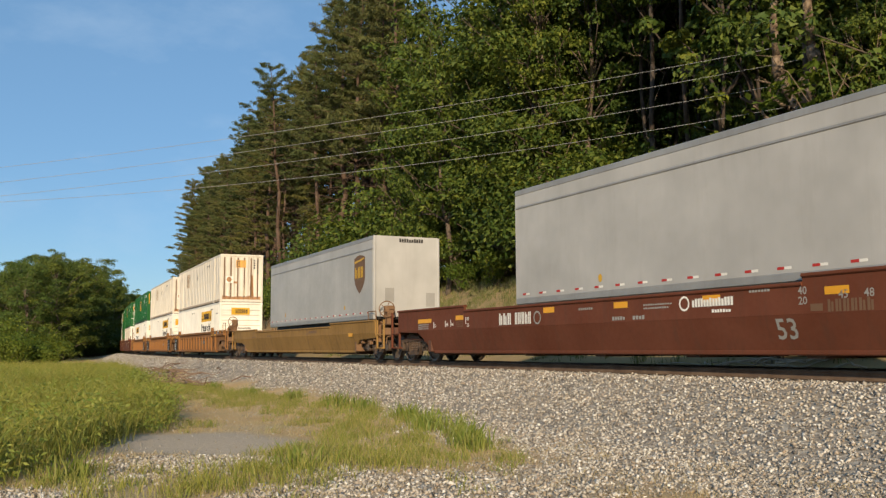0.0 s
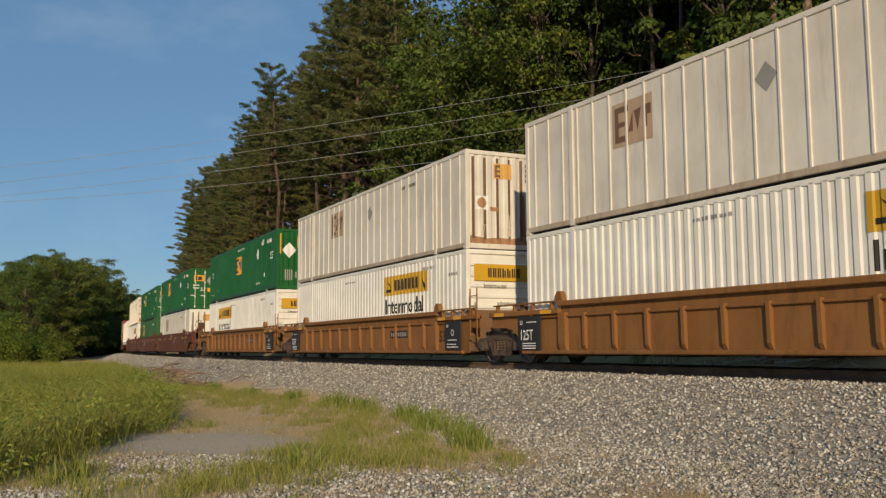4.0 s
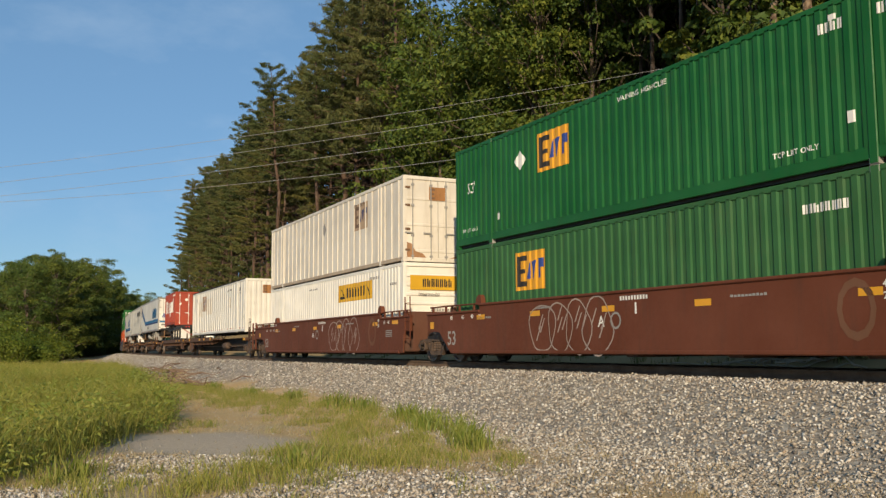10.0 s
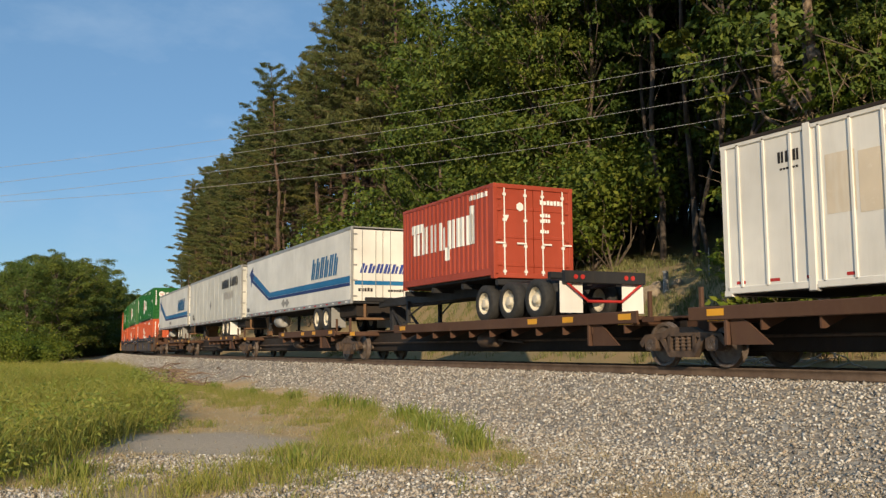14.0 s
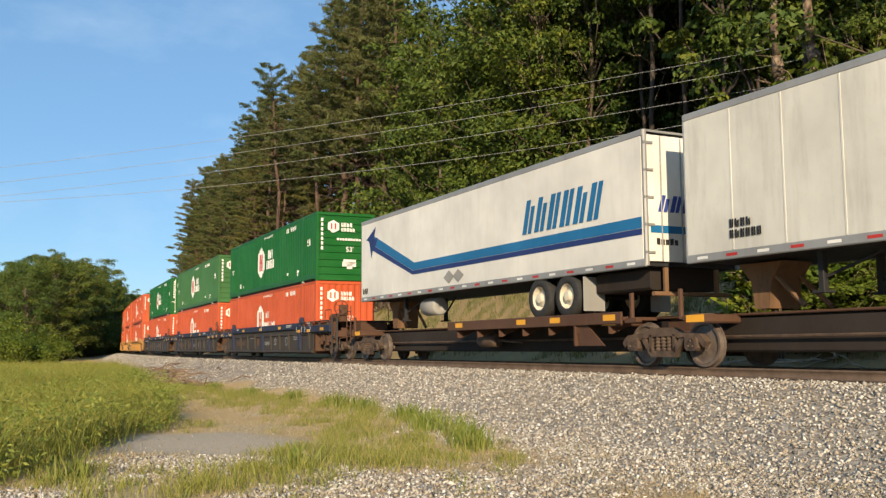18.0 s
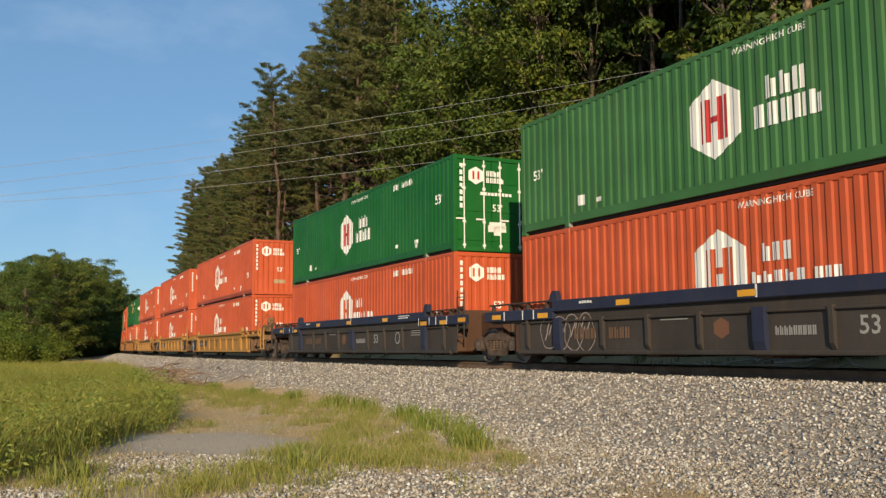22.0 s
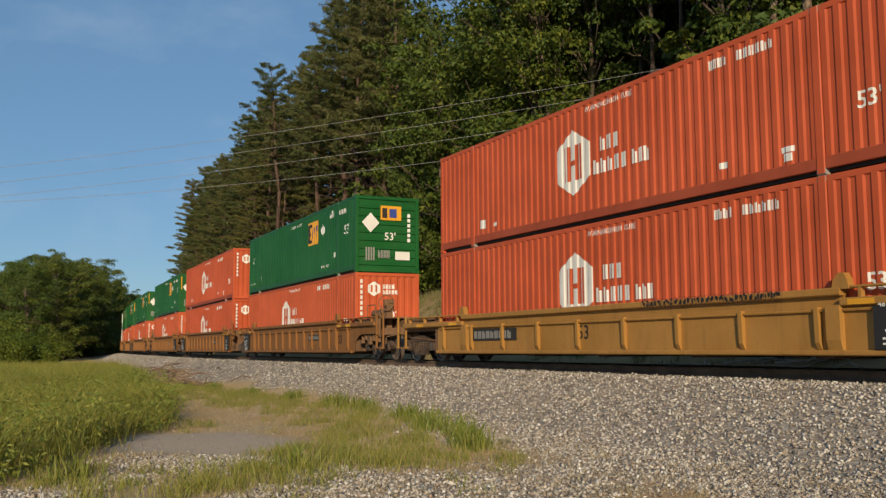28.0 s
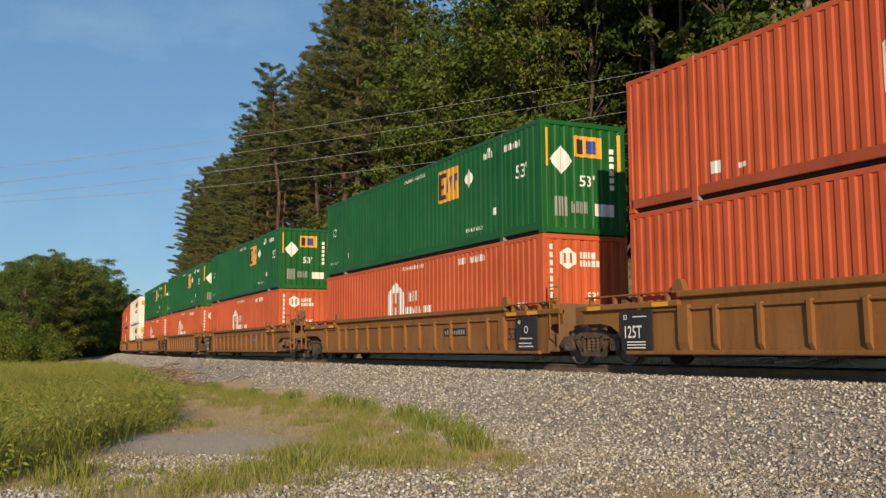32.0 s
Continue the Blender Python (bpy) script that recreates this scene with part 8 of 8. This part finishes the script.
wh = grow.uniform(0.2, 1.05, len(tx)) * (0.78 + 0.3 * smooth_noise(tx, ty, 2.5, 15.0) + 0.3 * smooth_noise(tx, ty, 0.8, 35.0))
loose("tall_weeds", blades("tall_weeds", tx, ty, wh, 0.0055, 0.55, M["weed"]), None, "thick stand of tall yellow-green weeds", "weeds", kind="stuff")
tx, ty = tuft_points(5200, lambda x, y: in_view(x, y, 250) * (along(x, y)[1] < -8.0) * np.clip((-x - 40) / 12, 0, 1) * np.clip((80 + x) / 20, 0, 1), -82, -38, -30, 16, 22, 0.3)
loose("far_weeds", blades("far_weeds", tx, ty, grow.uniform(0.3, 1.0, len(tx)), 0.014, 0.5, M["weed"]), None, "far stand of tall green and dry weeds", "weeds", kind="stuff")
tx, ty = tuft_points(5200, lambda x, y: in_view(x, y) * np.clip((along(x, y)[1] - 6.5) / 3, 0, 0.9) * (along(x, y)[1] < 15.5), -60, 4, 17, 36, 24, 0.16)
loose("bank_grass", blades("bank_grass", tx, ty, grow.uniform(0.1, 0.4, len(tx)), 0.012, 0.5, M["bank_grass"]), None, "dry and green grass on the sunlit bank behind the track", "grass", kind="stuff")

# a weathered post and a few boulders on the bank
M["bank_stone"] = speckled("tan_boulder", [(0.3, (0.24, 0.18, 0.12)), (0.7, (0.42, 0.34, 0.24))], 3, 0.95, 0.6, 0.03, 14)
x, y = spot(1178, 38.3)
g = float(ground_height(np.array([x]), np.array([y]))[0])
post = loose("fence_post", Mesher().tube((0, 0, -0.3), (0.03, 0, 0.75), 0.13, 9, 0.11).bar(-0.09, 0.09, -0.07, 0.07, 0.74, 0.79, 0.02, "y"), M["mark_grey"], "short weathered grey post on the bank", "post")
post.matrix_basis = pose(x, y, g)
for px, d in ((1256, 37.6), (1298, 36.4)):
    x, y = spot(px, d)
    g = float(ground_height(np.array([x]), np.array([y]))[0])
    stake = loose("fence_stake", Mesher().tube((0, 0, -0.2), (0.02, 0, 1.15), 0.025, 6), M["mark_grey"], "thin grey metal fence stake on the bank", "fence post", "fence stakes")
    stake.matrix_basis = pose(x, y, g)
for px, d, r in ((1150, 38.6, 0.42), (1128, 39.2, 0.34), (1163, 38.8, 0.28), (1200, 38.2, 0.24), (1105, 40, 0.22)):
    x, y = spot(px, d)
    g = float(ground_height(np.array([x]), np.array([y]))[0])
    ball = Mesher().turned([(-1, 0.05), (-0.8, 0.6), (-0.2, 1.0), (0.4, 0.85), (0.75, 0.45), (0.85, 0.05)], (0, 0, 0), "z", 9)
    ball.v = [tuple(c * r * (1 + 0.22 * math.sin(7 * p[0] + 5 * p[1] + px)) for c in p) for p in ball.v]
    loose("boulder", ball, M["bank_stone"], "rounded tan boulder lying on the grassy bank", "boulder", "boulders on the bank").matrix_basis = pose(x, y, g + 0.25 * r, 0, 0, px)

# ---- dead branches beside the track ----
M["dead_wood"] = speckled("bleached_dead_wood", [(0.3, (0.14, 0.085, 0.055)), (0.7, (0.30, 0.21, 0.15))], 4, 0.9)
M["bleached_wood"] = speckled("pale_bleached_wood", [(0.3, (0.3, 0.24, 0.18)), (0.7, (0.52, 0.45, 0.36))], 4, 0.9)
for cx, cy in ((-48, 10.2), (-42, 9.3), (-56, 11.0), (-19.2, 20.6)):
    pile = tagged(new("branch_pile"), "heap of bleached dead branches beside the ballast", "branches", "branch heaps")
    for i in range(26):
        p = Vector((cx + grow.normal() * 2.2, cy + grow.normal() * 0.7, 0))
        p.z = float(ground_height(np.array([p.x]), np.array([p.y]))[0]) + grow.uniform(0.0, 0.35)
        a = grow.uniform(0, 6.28)
        ln = grow.uniform(0.8, 2.4)
        m = Mesher()
        limb(m, p, p + Vector((math.cos(a) * ln, math.sin(a) * ln, grow.uniform(-0.1, 0.45))), 0.035, 0.01, 3, 5, 0.25)
        part("branch", m, M["bleached_wood" if cy > 18 else "dead_wood"], pile)

# ---- overhead wires ----
M["wire"] = paint("grey_wire", (0.3, 0.305, 0.31), 0.5)
for za, zb, sag in ((14.2, 9.0, 0.8), (13.4, 8.2, 0.8), (12.4, 7.6, 0.8), (11.4, 8.2, 1.3)):
    p, q = Vector((-22.7, 23.0, 0.12 + 0.72 * za)), Vector((-45.4, -7.9, 0.12 + 0.72 * zb))
    p += (p - q) * 0.07
    u = Vector((0, 0, 1))
    w = (q - p).normalized().cross(u)
    verts, faces = [], []
    for i in range(25):
        k = i / 24
        c = p.lerp(q, k)
        c.z -= 2.9 * sag * k * (1 - k)
        verts += [tuple(c + (w * math.cos(a) + u * math.sin(a)) * 0.0075) for a in (0, 1.257, 2.513, 3.77, 5.027)]
        if i:
            faces += [(i * 5 + j, i * 5 + (j + 1) % 5, i * 5 - 5 + (j + 1) % 5, i * 5 - 5 + j) for j in range(5)]
    loose("overhead_wire", raw("overhead_wire", verts, faces, M["wire"]), None, "thin grey overhead wire sagging across the track", "wire", "overhead wires")
for x, y, top in ((-21.0, 25.4, 11.2), (-45.5, -8.1, 6.9)):
    g = float(ground_height(np.array([x]), np.array([y]))[0])
    pole = tagged(new("utility_pole"), "weathered brown timber utility pole", "pole", "utility poles")
    part("shaft", Mesher().tube((x, y, g - 0.5), (x, y, top), 0.17, 10, 0.12), M["tie"], pole)
    part("bracket", Mesher().bar(x - 0.1, x + 0.1, y - 0.35, y + 0.35, top - 0.5, top - 0.38, 0.02, "y"), M["tie"], pole)

# young growth under the pines
for px in range(318, 650, 21):
    px += grow.uniform(-8, 8)
    d = 155 - 0.265 * (px - 318) + grow.uniform(-4, 4)
    x, y = spot(px, d)
    set_tree(YOUNG, x, y, grow.uniform(7.5, 13) * (1.15 if px < 450 else 0.85), cap=False)
for px, d, h in ((360, 130, 6.0), (395, 118, 5.5), (430, 108, 5.0), (470, 98, 4.5), (512, 88, 4.0), (548, 80, 4.0), (580, 80, 5.0), (604, 76, 5.5), (626, 70, 4.5), (650, 72, 6.0), (672, 66, 5.5), (690, 64, 6.0)):
    x, y = spot(px, d)
    set_tree(UNDER, x, y, h, cap=False)


# ---- what moves ----
def place_at(s16, t):
    return s16 + SPEED * (t - 16) + 0.5 * GAIN * (t - 16) ** 2


def motions():
    times = [i * 0.8 for i in range(41)]
    for ob, s16, z in TRAIN:
        walk(ob, [(t, track_pose(place_at(s16, t), 0, z)) for t in times])
    # every wheel rolls at the train's speed
    for dx, wheels in WHEELS.items():
        rows = []
        for k in range(0, 961):
            t = k / 30
            rows.append((t, pose(dx, 0, 0.457) @ Matrix.Rotation(place_at(0, t) / 0.457, 4, "Y")))
        walk(wheels[0], rows)
        keys = wheels[0].animation_data
        for w in wheels[1:]:
            w.rotation_mode = "QUATERNION"
            w.animation_data_create()
            w.animation_data.action = keys.action
            w.animation_data.action_slot = keys.action_slot


motions()
